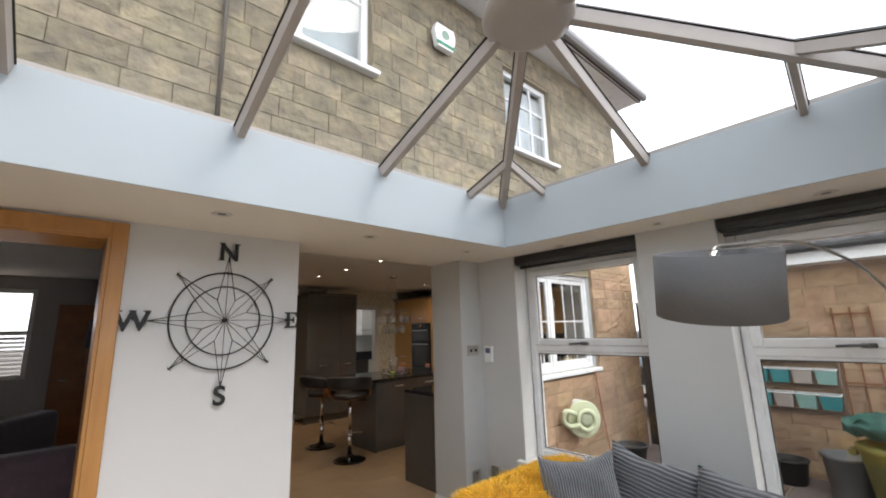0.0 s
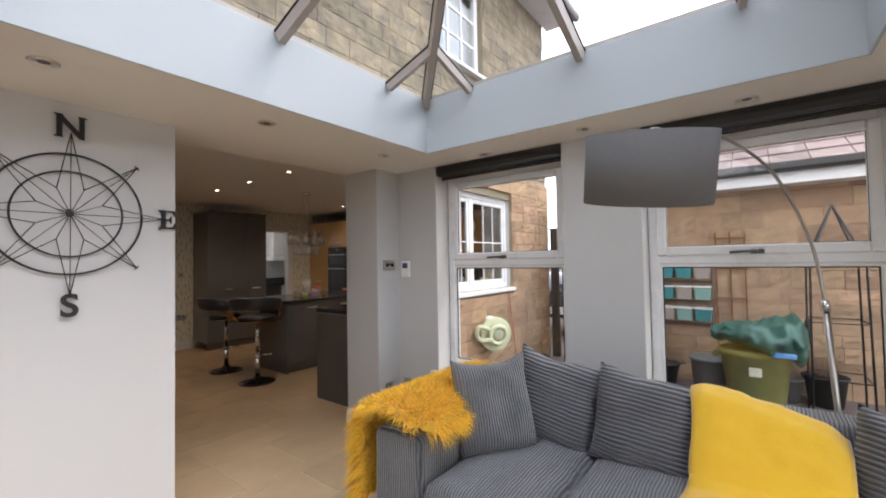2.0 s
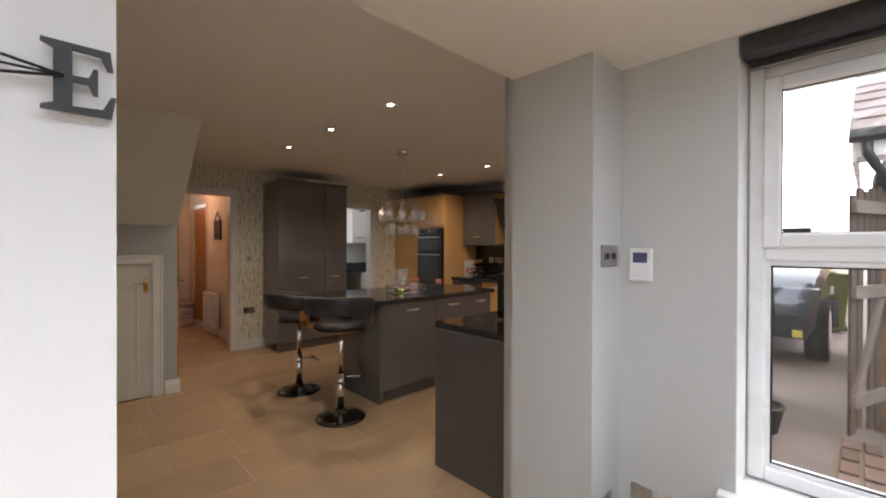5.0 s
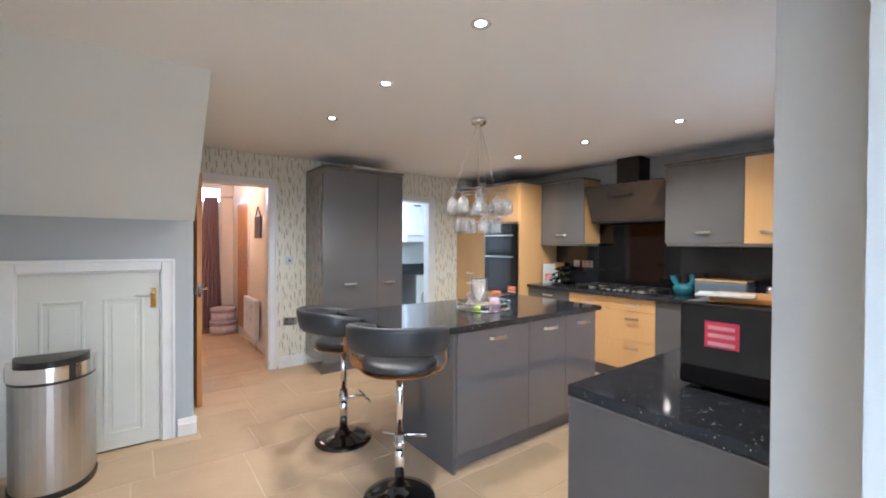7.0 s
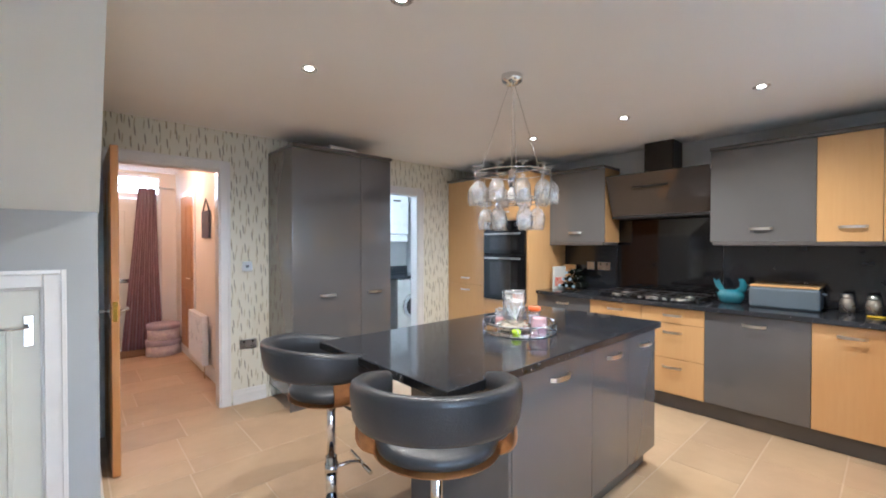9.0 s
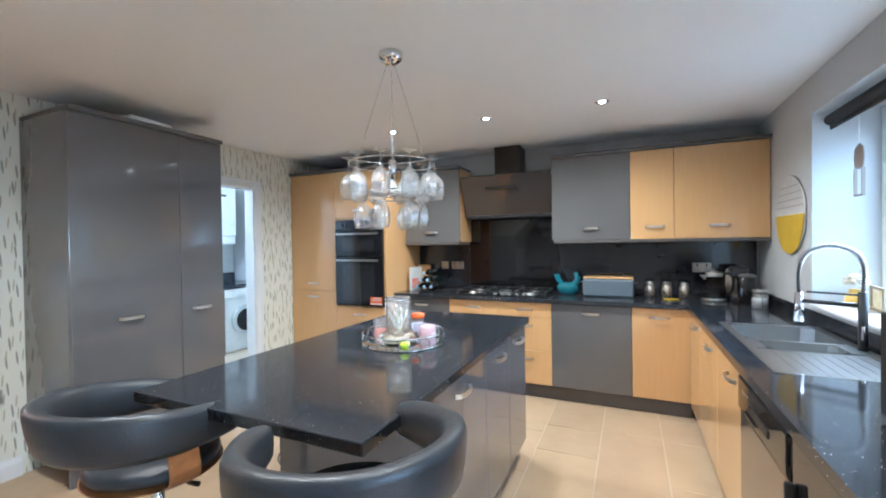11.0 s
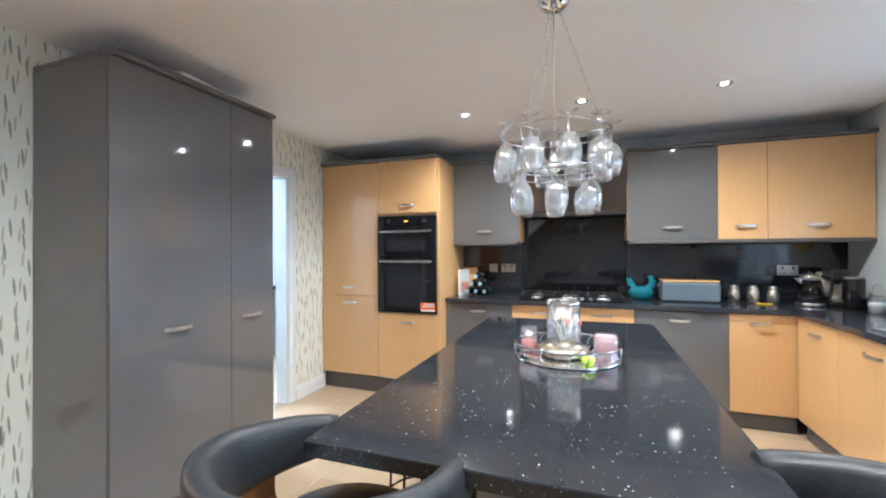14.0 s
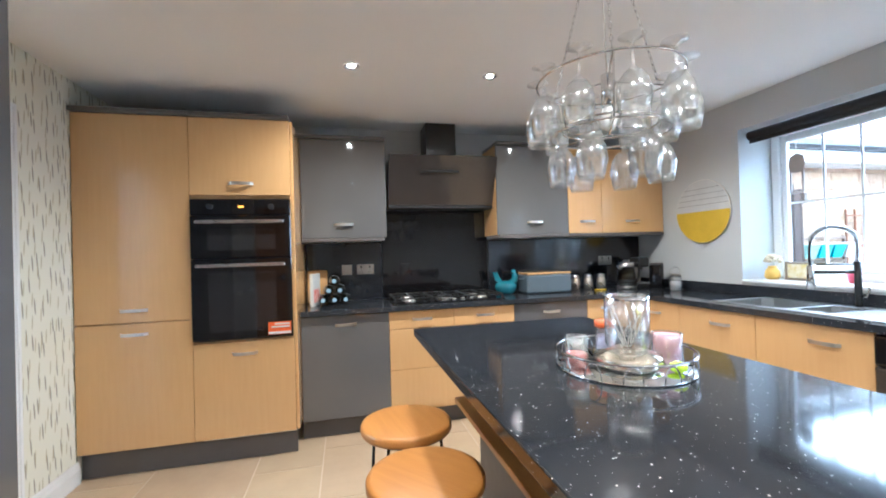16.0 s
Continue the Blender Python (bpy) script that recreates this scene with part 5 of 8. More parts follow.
part("display", box_bm((-0.028, -0.0235, 0.008), (0.028, -0.0222, 0.05)), mat("lcd_grey", (0.10, 0.11, 0.22), 0.2), th)
part("flap_line", box_bm((-0.03, -0.023, -0.042), (0.03, -0.0221, -0.05)), GLOSS_WHITE, th)

jar = thing("candle_jar", (3.13, 2.40, 0.502), "glass jar candle with cream wax on the window board", "candle")
bm = bmesh.new()
add_lathe(bm, [(0.034, 0.0), (0.04, 0.004), (0.04, 0.10), (0.037, 0.105), (0.037, 0.006), (0.0, 0.006)], 20)
part("jar", bm, glass("jar_glass", (0.98, 0.98, 0.97), thin=True), jar)
bm = bmesh.new()
add_lathe(bm, [(0.0365, 0.007), (0.0365, 0.07)], 20)
part("wax", bm, mat("cream_wax", (0.75, 0.66, 0.48), 0.5), jar)
part("label", box_bm((-0.0415, -0.02, 0.02), (-0.0405, 0.02, 0.05)), BLACK_METAL, jar)

# gold-trimmed corner of the living room seen through the oak opening
PLUM = mat("dark_plum_chenille", (0.085, 0.058, 0.075), 0.9, color2=(0.055, 0.038, 0.056), scale=14, bump=0.3, bump_scale=120, sheen=0.3)
for at, turn, lab in (((-0.55, 4.85, 0), 0, "dark plum upholstered sofa seen from behind"), ((-0.1, 6.7, 0), 60, "dark upholstered armchair in the dim living room")):
    s = thing("living_sofa", at, lab, "sofa", turn=turn)
    L = 1.05 if turn == 0 else 0.5
    part("back", soft_box((-L, -0.15, 0.0), (L, 0.08, 0.80), 0.07), PLUM, s)
    part("seat", soft_box((-L, 0.075, 0.0), (L, 0.75, 0.45), 0.05), PLUM, s)
    for sx in (-1, 1):
        part("arm", soft_box((sx * (L - 0.19), 0.0, 0.0), (sx * (L + 0.02), 0.78, 0.64), 0.07), PLUM, s)
dr = thing("living_room_door", (0.10, 8.5, 0), "oak door at the far side of the dim living room", "door")
RED_OAK = mat("red_brown_oak", (0.36, 0.145, 0.035), 0.4, color2=(0.27, 0.10, 0.024), scale=6, bump=0.1, bump_scale=40)
part("leaf", box_bm((0.0, 0.02, 0.0), (0.74, 0.06, 2.02), 0.003), RED_OAK, dr)
for a, b, c, d in ((0.12, 0.33, 0.15, 0.85), (0.41, 0.62, 0.15, 0.85), (0.12, 0.33, 1.0, 1.88), (0.41, 0.62, 1.0, 1.88)):
    part("panel", box_bm((a, 0.012, c), (b, 0.021, d), 0.008), RED_OAK, dr)
bm = bmesh.new()
add_tube(bm, [(0.09, 0.02, 1.0), (0.09, -0.03, 1.0), (0.19, -0.035, 1.0)], 0.009, 8)
part("handle", bm, CHROME, dr)
fl = thing("floor_lamp", (0.60, 8.1, 0), "unlit floor lamp with dark drum shade and pale glass body", "lamp")
bm = bmesh.new()
add_lathe(bm, [(0.0, 0.0), (0.14, 0.0), (0.14, 0.015), (0.03, 0.03), (0.012, 0.05), (0.012, 1.20), (0.0, 1.20)], 20)
part("stand", bm, CHROME, fl)
bm = bmesh.new()
add_lathe(bm, [(0.0, 1.20), (0.06, 1.205), (0.11, 1.27), (0.115, 1.33), (0.07, 1.40), (0.02, 1.43), (0.0, 1.43)], 20)
part("body", bm, GLOSS_WHITE, fl)
bm = bmesh.new()
add_lathe(bm, [(0.19, 1.42), (0.17, 1.80), (0.165, 1.80), (0.185, 1.42), (0.19, 1.42)], 28)
part("shade", bm, mat("navy_lampshade", (0.03, 0.033, 0.045), 0.85, scale=30, bump=0.1, bump_scale=200), fl)
sh = thing("window_living", (-1.25, 8.50, 1.05), "white plantation shutters half open in the living room window", "window")
tagged(sh, kind="structure")
bm = bmesh.new()
for x0, x1 in ((0, 0.05), (0.535, 0.585), (1.07, 1.12)):
    add_box(bm, (x0, 0.02, 0), (x1, 0.06, 1.17), 0.003)
for z0, z1 in ((0, 0.06), (0.56, 0.62), (1.11, 1.17)):
    add_box(bm, (0.05, 0.022, z0), (1.07, 0.058, z1), 0.003)
part("shutter_frame", bm, GLOSS_WHITE, sh)
for x0, x1 in ((0.055, 0.53), (0.59, 1.065)):
    for k in range(9):
        bm = bmesh.new()
        z = 0.09 + k * 0.054
        add_prism(bm, [(0.02, z - 0.02), (0.025, z - 0.022), (0.065, z + 0.02), (0.06, z + 0.022)], "x", x0, x1)
        part("slat", bm, GLOSS_WHITE, sh)

# ---- kitchen things ----
# slightly whitened in colour for the bright ceiling refracted in it
WINE_GLASS = glass("drinking_glass", (0.985, 0.99, 0.99), 0.12, 2.4, thin=True, power=1.8, edge=0.6, white_share=0.035)
LEATHER = mat("black_leather", (0.030, 0.034, 0.040), 0.38, color2=(0.022, 0.025, 0.030), scale=12, bump=0.15, bump_scale=180, coat=0.1)
WALNUT = mat("bent_walnut", (0.33, 0.15, 0.045), 0.35, color2=(0.24, 0.10, 0.03), scale=5, stretch=(1, 6, 6), coat=0.3)
STOOL_WOOD = mat("golden_pine", (0.58, 0.265, 0.05), 0.35, color2=(0.47, 0.195, 0.035), scale=4, stretch=(1.2, 14, 1), mix=0.8, coat=0.2, bump=0.05, bump_scale=20)

# chandelier of hanging wine glasses
ch = thing("wine_glass_chandelier", (3.935, 5.985, KCEIL), "chrome ring chandelier hung with upturned wine glasses", "chandelier")
bm = bmesh.new()
add_lathe(bm, [(0.062, -0.001), (0.064, -0.02), (0.055, -0.04), (0.03, -0.055), (0.008, -0.06)], 28)
part("ceiling_rose", bm, CHROME, ch)
ZU, ZL, RU, RL = -0.565, -0.74, 0.218, 0.145
for k in range(3):
    a = 2 * math.pi * k / 3 + 0.5
    p0, p1 = Vector((0.02 * math.cos(a), 0.02 * math.sin(a), -0.055)), Vector((0.19 * math.cos(a), 0.19 * math.sin(a), ZU))
    bm = bmesh.new()
    m = 24
    d = (p1 - p0) / m
    side = d.cross(Vector((0, 0, 1))).normalized()
    other = side.cross(d).normalized()
    for i in range(m):
        c = p0 + d * (i + 0.5)
        w = side if i % 2 else other
        loop = [c + d.normalized() * (d.length * 0.62) * math.cos(t) + w * 0.0042 * math.sin(t) for t in (q * 2 * math.pi / 8 for q in range(8))]
        add_tube(bm, loop, 0.0013, 5, closed=True)
    part("chain", bm, CHROME, ch)
bm = bmesh.new()
add_tube(bm, [(0, 0, -0.055), (0.004, 0.003, -0.25), (0, 0, ZU - 0.03)], 0.003, 6)
part("flex", bm, NICKEL, ch, "clear flex")
for nm, r, z in (("upper_ring", RU, ZU), ("middle_ring", 0.18, ZU - 0.17), ("lower_ring", RL, ZL + 0.03)):
    bm = bmesh.new()
    add_tube(bm, ring_pts(0, 0, z, r, 40), 0.0035, 6, closed=True)
    for k in range(3):
        a = 2 * math.pi * k / 3 + 0.5
        add_tube(bm, [(0, 0, z), (r * math.cos(a), r * math.sin(a), z)], 0.0028, 6)
    part(nm, bm, CHROME, ch)
for k in range(3):
    a = 2 * math.pi * k / 3 + 0.5
    bm = bmesh.new()
    add_tube(bm, [(RU * math.cos(a), RU * math.sin(a), ZU), (0.18 * math.cos(a), 0.18 * math.sin(a), ZU - 0.17), (RL * math.cos(a), RL * math.sin(a), ZL + 0.03)], 0.003, 6)
    part("stay", bm, CHROME, ch)
bm = bmesh.new()
add_tube(bm, [(0, 0, ZU + 0.02), (0, 0, ZU - 0.08)], 0.02, 14)
part("lamp_holder", bm, CHROME, ch)
bm = bmesh.new()
add_lathe(bm, [(0.01, 0.0), (0.018, -0.015), (0.027, -0.045), (0.02, -0.07), (0.005, -0.08)], 16, (0, 0, ZU - 0.08))
part("bulb", bm, mat("opal_bulb", (0.8, 0.8, 0.78), 0.2), ch)


def wine_glass_mesh():
    """Hung by its foot: foot at the top, bowl opening downwards."""
    bm = bmesh.new()
    outer = [(0.036, 0.034), (0.036, 0.031), (0.016, 0.026), (0.0055, 0.016), (0.0040, -0.005), (0.0042, -0.045), (0.0085, -0.056), (0.024, -0.070), (0.0385, -0.092), (0.0455, -0.120), (0.0465, -0.142),
             (0.0425, -0.172), (0.0365, -0.198)]
    inner = [(r - 0.0014, z) for r, z in reversed(outer[7:])] + [(0.006, -0.066)]
    add_lathe(bm, outer + inner, 22, cap=False)
    return mesh_of("wine_glass", bm, WINE_GLASS)


GLASS_ME = wine_glass_mesh()
random.seed(3)
for cnt, r, z, off in ((10, RU, ZU, 0.30), (6, RL, ZL + 0.03, 0.12)):
    for k in range(cnt):
        a = 2 * math.pi * k / cnt + off
        g = new("wine_glass", GLASS_ME)
        g.parent = ch
        g.matrix_basis = pose(r * math.cos(a), r * math.sin(a), z, random.uniform(-3, 3), random.uniform(-3, 3), random.uniform(0, 360)) @ Matrix.Diagonal((0.98, 0.98, 0.93, 1))
        if z > -0.6:
            tagged(g, "clear stemmed wine glass hanging upside down")


# bar stools
def bar_stool(at, turn, label, lift=0.0):
    s = thing("bar_stool", at, label, "bar stool", "bar stools at the island", turn)
    bm = bmesh.new()
    add_lathe(bm, [(0.195, 0.0), (0.20, 0.004), (0.197, 0.012), (0.15, 0.024), (0.08, 0.042), (0.038, 0.065), (0.034, 0.08)], 40)
    part("base", bm, mat("black_chrome", (0.10, 0.10, 0.105), 0.08, 1.0), s)
    bm = bmesh.new()
    add_tube(bm, [(0, 0, 0.07), (0, 0, 0.36)], 0.028, 18)
    part("column", bm, CHROME, s)
    bm = bmesh.new()
    add_tube(bm, [(0, 0, 0.35), (0, 0, 0.672 + lift)], 0.021, 16)
    part("gas_lift", bm, CHROME, s)
    bm = bmesh.new()
    add_tube(bm, [(0, 0, 0.30), (0, 0.10, 0.30), (0, 0.15, 0.29)], 0.009, 10)
    add_tube(bm, [(-0.13, 0.155, 0.285), (0.13, 0.155, 0.285)], 0.010, 10)
    add_tube(bm, [(0, 0, 0.275), (0, 0, 0.325)], 0.033, 16)
    part("footrest", bm, CHROME, s)
    bm = bmesh.new()
    add_tube(bm, [(0.02, 0, 0.652), (0.16, 0.03, 0.642)], 0.005, 8)
    add_tube(bm, [(0.15, 0.03, 0.642), (0.19, 0.04, 0.643)], 0.008, 8)
    part("lift_lever", bm, BLACK_METAL, s)
    # seat pad and shell
    def disc(rx, ry, z0, z1, dome, mt, nm, lab=""):
        bm = bmesh.new()
        n, rings = 36, []
        for f, z in ((0.90, z0), (0.98, z0 + 0.008), (1.0, (z0 + z1) / 2), (0.98, z1 - 0.01), (0.90, z1), (0.6, z1 + dome), (0.25, z1 + dome * 0.6), (0.04, z1 + dome * 0.5)):
            rings.append([bm.verts.new((f * rx * math.cos(2 * math.pi * i / n), f * ry * math.sin(2 * math.pi * i / n) * (1.0 if math.sin(2 * math.pi * i / n) < 0 else 0.95), z)) for i in range(n)])
        for a, b in zip(rings, rings[1:]):
            for i in range(n):
                bm.faces.new((a[i], a[(i + 1) % n], b[(i + 1) % n], b[i])).smooth = True
        bm.faces.new(list(reversed(rings[0])))
        bm.faces.new(rings[-1])
        return part(nm, bm, mt, s, lab)
    disc(0.215, 0.205, 0.673, 0.687, 0.0, WALNUT, "seat_shell", "bent walnut seat shell")
    disc(0.208, 0.198, 0.688, 0.734, 0.010, LEATHER, "seat")
    # wrap-round padded back: open towards +y
    bm = bmesh.new()
    n, prof = 44, 12
    rings = []
    for i in range(n + 1):
        t = i / n
        a = math.radians(-90 + (t - 0.5) * 2 * 128)
        e = abs(2 * t - 1)
        r = 0.250 - 0.010 * e ** 3
        h = 0.076 - 0.030 * e ** 4
        zc = 0.885 - 0.05 * e ** 2.2
        th = 0.030 if e < 0.97 else 0.022
        ring = []
        for k in range(prof):
            q = 2 * math.pi * k / prof
            sx, sz = math.cos(q), math.sin(q)
            rr = r + th * (abs(sx) ** 0.6) * math.copysign(1, sx)
            lean = 0.02 * sz * (1 - e)
            ring.append(bm.verts.new(((rr + lean) * math.cos(a), (rr + lean) * math.sin(a) * (0.97 if math.sin(a) < 0 else 1.50) - 0.045, zc + h * (abs(sz) ** 0.6) * math.copysign(1, sz))))
        rings.append(ring)
    for a, b in zip(rings, rings[1:]):
        for k in range(prof):
            bm.faces.new((a[k], a[(k + 1) % prof], b[(k + 1) % prof], b[k])).smooth = True
    bm.faces.new(rings[0])
    bm.faces.new(list(reversed(rings[-1])))
    part("backrest", bm, LEATHER, s)
    # bent wood straps that join seat and back
    for sx in (-1, 1):
        bm = bmesh.new()
        pts = smooth_line([(sx * 0.17, -0.02, 0.676), (sx * 0.232, -0.025, 0.694), (sx * 0.258, -0.03, 0.74), (sx * 0.247, -0.035, 0.83)], 4)
        w = 0.043
        g = [[bm.verts.new((p.x + o[0] * sx, p.y + o[1], p.z)) for o in ((-0.005, -w), (0.005, -w), (0.005, w), (-0.005, w))] for p in pts]
        for a, b in zip(g, g[1:]):
            for k in range(4):
                bm.faces.new((a[k], a[(k + 1) % 4], b[(k + 1) % 4], b[k]))
        bm.faces.new(g[0])
        bm.faces.new(g[-1])
        part("wood_strap", bm, WALNUT, s, "bent walnut strap")
    for c in s.children:
        if c.name.split(".")[0] in ("seat_shell", "seat", "backrest", "wood_strap", "lift_lever"):
            c.location.z = lift
    return s


bar_stool((2.955, 5.53, 0), -43, "black leather bar stool with walnut shell at the island corner", 0.045)
bar_stool((2.985, 6.36, 0), -98, "black leather bar stool with walnut shell beside the island end")


def wood_stool(x, y, turn):
    s = thing("wooden_stool", (x, y, 0), "round golden wood stool on thin black wire legs", "stool", "wooden stools", turn)
    bm = bmesh.new()
    add_lathe(bm, [(0.155, 0.625), (0.168, 0.628), (0.172, 0.635), (0.172, 0.652), (0.168, 0.659), (0.155, 0.662), (0.0, 0.662)], 40)
    part("seat", bm, STOOL_WOOD, s)
    bm = bmesh.new()
    add_tube(bm, ring_pts(0, 0, 0.619, 0.14, 28), 0.006, 6, closed=True)
    part("seat_ring", bm, BLACK_METAL, s)
    for k in range(4):
        a = math.pi / 4 + k * math.pi / 2
        bm = bmesh.new()
        add_tube(bm, [(0.14 * math.cos(a), 0.14 * math.sin(a), 0.62), (0.19 * math.cos(a), 0.19 * math.sin(a), 0.0)], 0.006, 8)
        part("leg", bm, BLACK_METAL, s)
    bm = bmesh.new()
    add_tube(bm, ring_pts(0, 0, 0.2, 0.174, 28), 0.005, 6, closed=True)
    part("foot_ring", bm, BLACK_METAL, s)


wood_stool(4.36, 6.60, 10)
wood_stool(3.97, 6.60, 40)

# mirrored tray with ornaments on the island
MIRROR = mat("mirror", (0.88, 0.90, 0.90), 0.03, 1.0, scale=3)
TX, TY, TZ = 3.955, 5.945, 0.9105
tr = thing("mirrored_tray", (TX, TY, TZ), "round mirrored tray with a chrome gallery rim on the island", "tray")
bm = bmesh.new()
add_lathe(bm, [(0.205, 0.0), (0.21, 0.004), (0.205, 0.008), (0.0, 0.008)], 48)
part("mirror_base", bm, MIRROR, tr)
bm = bmesh.new()
add_tube(bm, ring_pts(0, 0, 0.058, 0.208, 48), 0.004, 6, closed=True)
part("rim", bm, CHROME, tr)
for k in range(12):
    a = 2 * math.pi * k / 12
    bm = bmesh.new()
    t = Vector((-math.sin(a), math.cos(a), 0))
    c = Vector((0.207 * math.cos(a), 0.207 * math.sin(a), 0.008))
    add_tube(bm, [c + t * 0.026 * math.cos(q * math.pi / 8) + Vector((0, 0, 0.046 * math.sin(q * math.pi / 8))) for q in range(9)], 0.0022, 5)
    part("gallery_arch", bm, CHROME, tr)


def on_tray(x, y):
    return (TX + x, TY + y, TZ + 0.0085)


MERC = mat("mercury_glass", (0.72, 0.66, 0.55), 0.16, 0.9, color2=(0.50, 0.45, 0.36), scale=20, bump=0.15, bump_scale=30)
v = thing("hurricane_lantern", on_tray(-0.035, 0.01), "clear glass hurricane on a silvered mercury glass base", "candle holder")
bm = bmesh.new()
add_lathe(bm, [(0.04, 0.0), (0.085, 0.004), (0.105, 0.02), (0.098, 0.042), (0.06, 0.056), (0.045, 0.062)], 32)
part("base", bm, MERC, v)
bm = bmesh.new()
add_lathe(bm, [(0.060, 0.063), (0.066, 0.08), (0.066, 0.225), (0.0645, 0.225), (0.0645, 0.08), (0.058, 0.066)], 32, cap=False)
part("glass_cylinder", bm, WINE_GLASS, v)
bm = bmesh.new()
add_lathe(bm, [(0.0672, 0.215), (0.0672, 0.226), (0.0662, 0.226), (0.0662, 0.215)], 32, cap=False)
part("silver_rim", bm, CHROME, v)
bm = bmesh.new()
for k in range(9):
    a = k * 2.4
    add_tube(bm, smooth_line([(0.01 * math.cos(a), 0.01 * math.sin(a), 0.066), (0.03 * math.cos(a + 0.4), 0.03 * math.sin(a + 0.4), 0.11), (0.05 * math.cos(a + 0.9), 0.05 * math.sin(a + 0.9), 0.15 + 0.02 * (k % 3))], 3), 0.0022, 5)
part("twigs", bm, mat("silvered_twigs", (0.75, 0.73, 0.70), 0.4), v)


def candle(name, at, r, h, wax, fill, label):
    c = thing(name, at, label, "candle")
    bm = bmesh.new()
    add_lathe(bm, [(r * 0.9, 0.0), (r, 0.004), (r, h), (r - 0.003, h), (r - 0.003, 0.006)], 24, cap=False)
    part("jar", bm, WINE_GLASS, c)
    bm = bmesh.new()
    add_lathe(bm, [(r - 0.004, 0.004), (r - 0.004, h * fill)], 24)
    part("wax", bm, wax, c)
    return c


candle("candle_jar", on_tray(0.02, 0.155), 0.036, 0.10, mat("red_wax", (0.60, 0.10, 0.06), 0.4, color2=(0.7, 0.3, 0.25)), 0.45, "clear jar candle with red wax on the tray")
candle("candle_jar", on_tray(-0.02, -0.150), 0.046, 0.095, mat("pink_wax", (0.80, 0.42, 0.50), 0.4), 0.92, "pink wax candle in a glass tumbler on the tray")
lidded = candle("candle_jar", on_tray(0.12, -0.02), 0.034, 0.10, mat("lilac_wax", (0.55, 0.50, 0.72), 0.4), 0.7, "lilac wax jar candle with orange lid on the tray")
bm = bmesh.new()
add_lathe(bm, [(0.036, 0.101), (0.036, 0.121), (0.0, 0.123)], 20)
part("lid", bm, mat("orange_plastic", (0.85, 0.16, 0.02), 0.4), lidded, "orange screw lid")
fr = thing("lime_ornament", on_tray(-0.135, -0.085), "lime green glass ornament on the tray", "ornament")
bm = bmesh.new()
bmesh.ops.create_icosphere(bm, subdivisions=2, radius=0.026)
for w in bm.verts:
    w.co.z = w.co.z * 0.7 + 0.018
part("body", bm, mat("lime_glass", (0.55, 0.80, 0.03), 0.15, coat=0.5), fr)

# gas hob
hob = thing("gas_hob", (6.10, 6.02, 0.9105), "black glass five-burner gas hob with steel caps", "hob")
part("glass_bed", box_bm((-0.22, -0.45, 0), (0.24, 0.45, 0.008), 0.003), BLACK_GLASS, hob)
for bx, by, br in ((0.12, 0.30, 0.045), (-0.10, 0.30, 0.035), (0.02, 0.0, 0.06), (0.12, -0.28, 0.035), (-0.10, -0.28, 0.045)):
    bm = bmesh.new()
    add_lathe(bm, [(br * 1.25, 0.008), (br * 1.2, 0.016), (br, 0.018), (br, 0.026), (br * 0.9, 0.030), (0.0, 0.031)], 24, (bx, by, 0))
    b = part("burner", bm, STEEL, hob, "steel burner cap")
for cy in (0.29, 0.0, -0.29):
    bm = bmesh.new()
    w, d = 0.14, 0.20
    for y in (-w, 0, w):
        add_box(bm, (-d, cy + y - 0.005, 0.036), (d, cy + y + 0.005, 0.046))
    for x in (-d, 0, d):
        add_box(bm, (x - 0.005, cy - w, 0.036), (x + 0.005, cy + w, 0.0465))
    for x in (-d, d):
        for y in (-w, w):
            add_box(bm, (x - 0.007, cy + y - 0.007, 0.008), (x + 0.007, cy + y + 0.007, 0.037))
    part("pan_support", bm, BLACK_METAL, hob)
for k in range(5):
    bm = bmesh.new()
    add_lathe(bm, [(0.018, 0.008), (0.017, 0.026), (0.013, 0.029)], 16, (-0.195, -0.24 + 0.07 * k, 0))
    part("knob", bm, STEEL, hob)

# worktop clutter along the east wall
WTZ = 0.9105
rack_bottles = thing("wine_rack", (6.22, 6.90, WTZ), "stack of dark wine bottles in a chrome rack", "wine rack")
rows = ((3, 0.045), (2, 0.118), (1, 0.191))
for cnt, z in rows:
    for k in range(cnt):
        y = (k - (cnt - 1) / 2) * 0.084
        bm = bmesh.new()
        prof = [(0.034, 0.12), (0.036, 0.10), (0.036, -0.05), (0.030, -0.075), (0.014, -0.10), (0.0125, -0.165), (0.0145, -0.166), (0.0145, -0.175)]
        add_lathe(bm, [(r, q) for r, q in reversed(prof)], 18)
        bmesh.ops.rotate(bm, verts=bm.verts, matrix=Matrix.Rotation(math.pi / 2, 3, "Y"))
        bmesh.ops.translate(bm, verts=bm.verts, vec=(0, y, z))
        part("bottle", bm, mat("dark_bottle_glass", (0.006, 0.010, 0.007), 0.06, coat=0.6) if (cnt, k) == (3, 0) else bpy.data.materials["dark_bottle_glass"], rack_bottles)
        bm = bmesh.new()
        add_tube(bm, [(-0.178, y, z), (-0.170, y, z)], 0.0165, 14)
        part("bottle_cap", bm, mat("pale_blue_cap", (0.35, 0.52, 0.68), 0.4) if (cnt, k) == (3, 0) else bpy.data.materials["pale_blue_cap"], rack_bottles)
        bm = bmesh.new()
        add_tube(bm, [(-0.08, y + 0.039 * math.cos(i * math.pi / 8), z + 0.039 * math.sin(i * math.pi / 8)) for i in range(16)], 0.0025, 5, closed=True)
        part("hoop", bm, CHROME, rack_bottles)
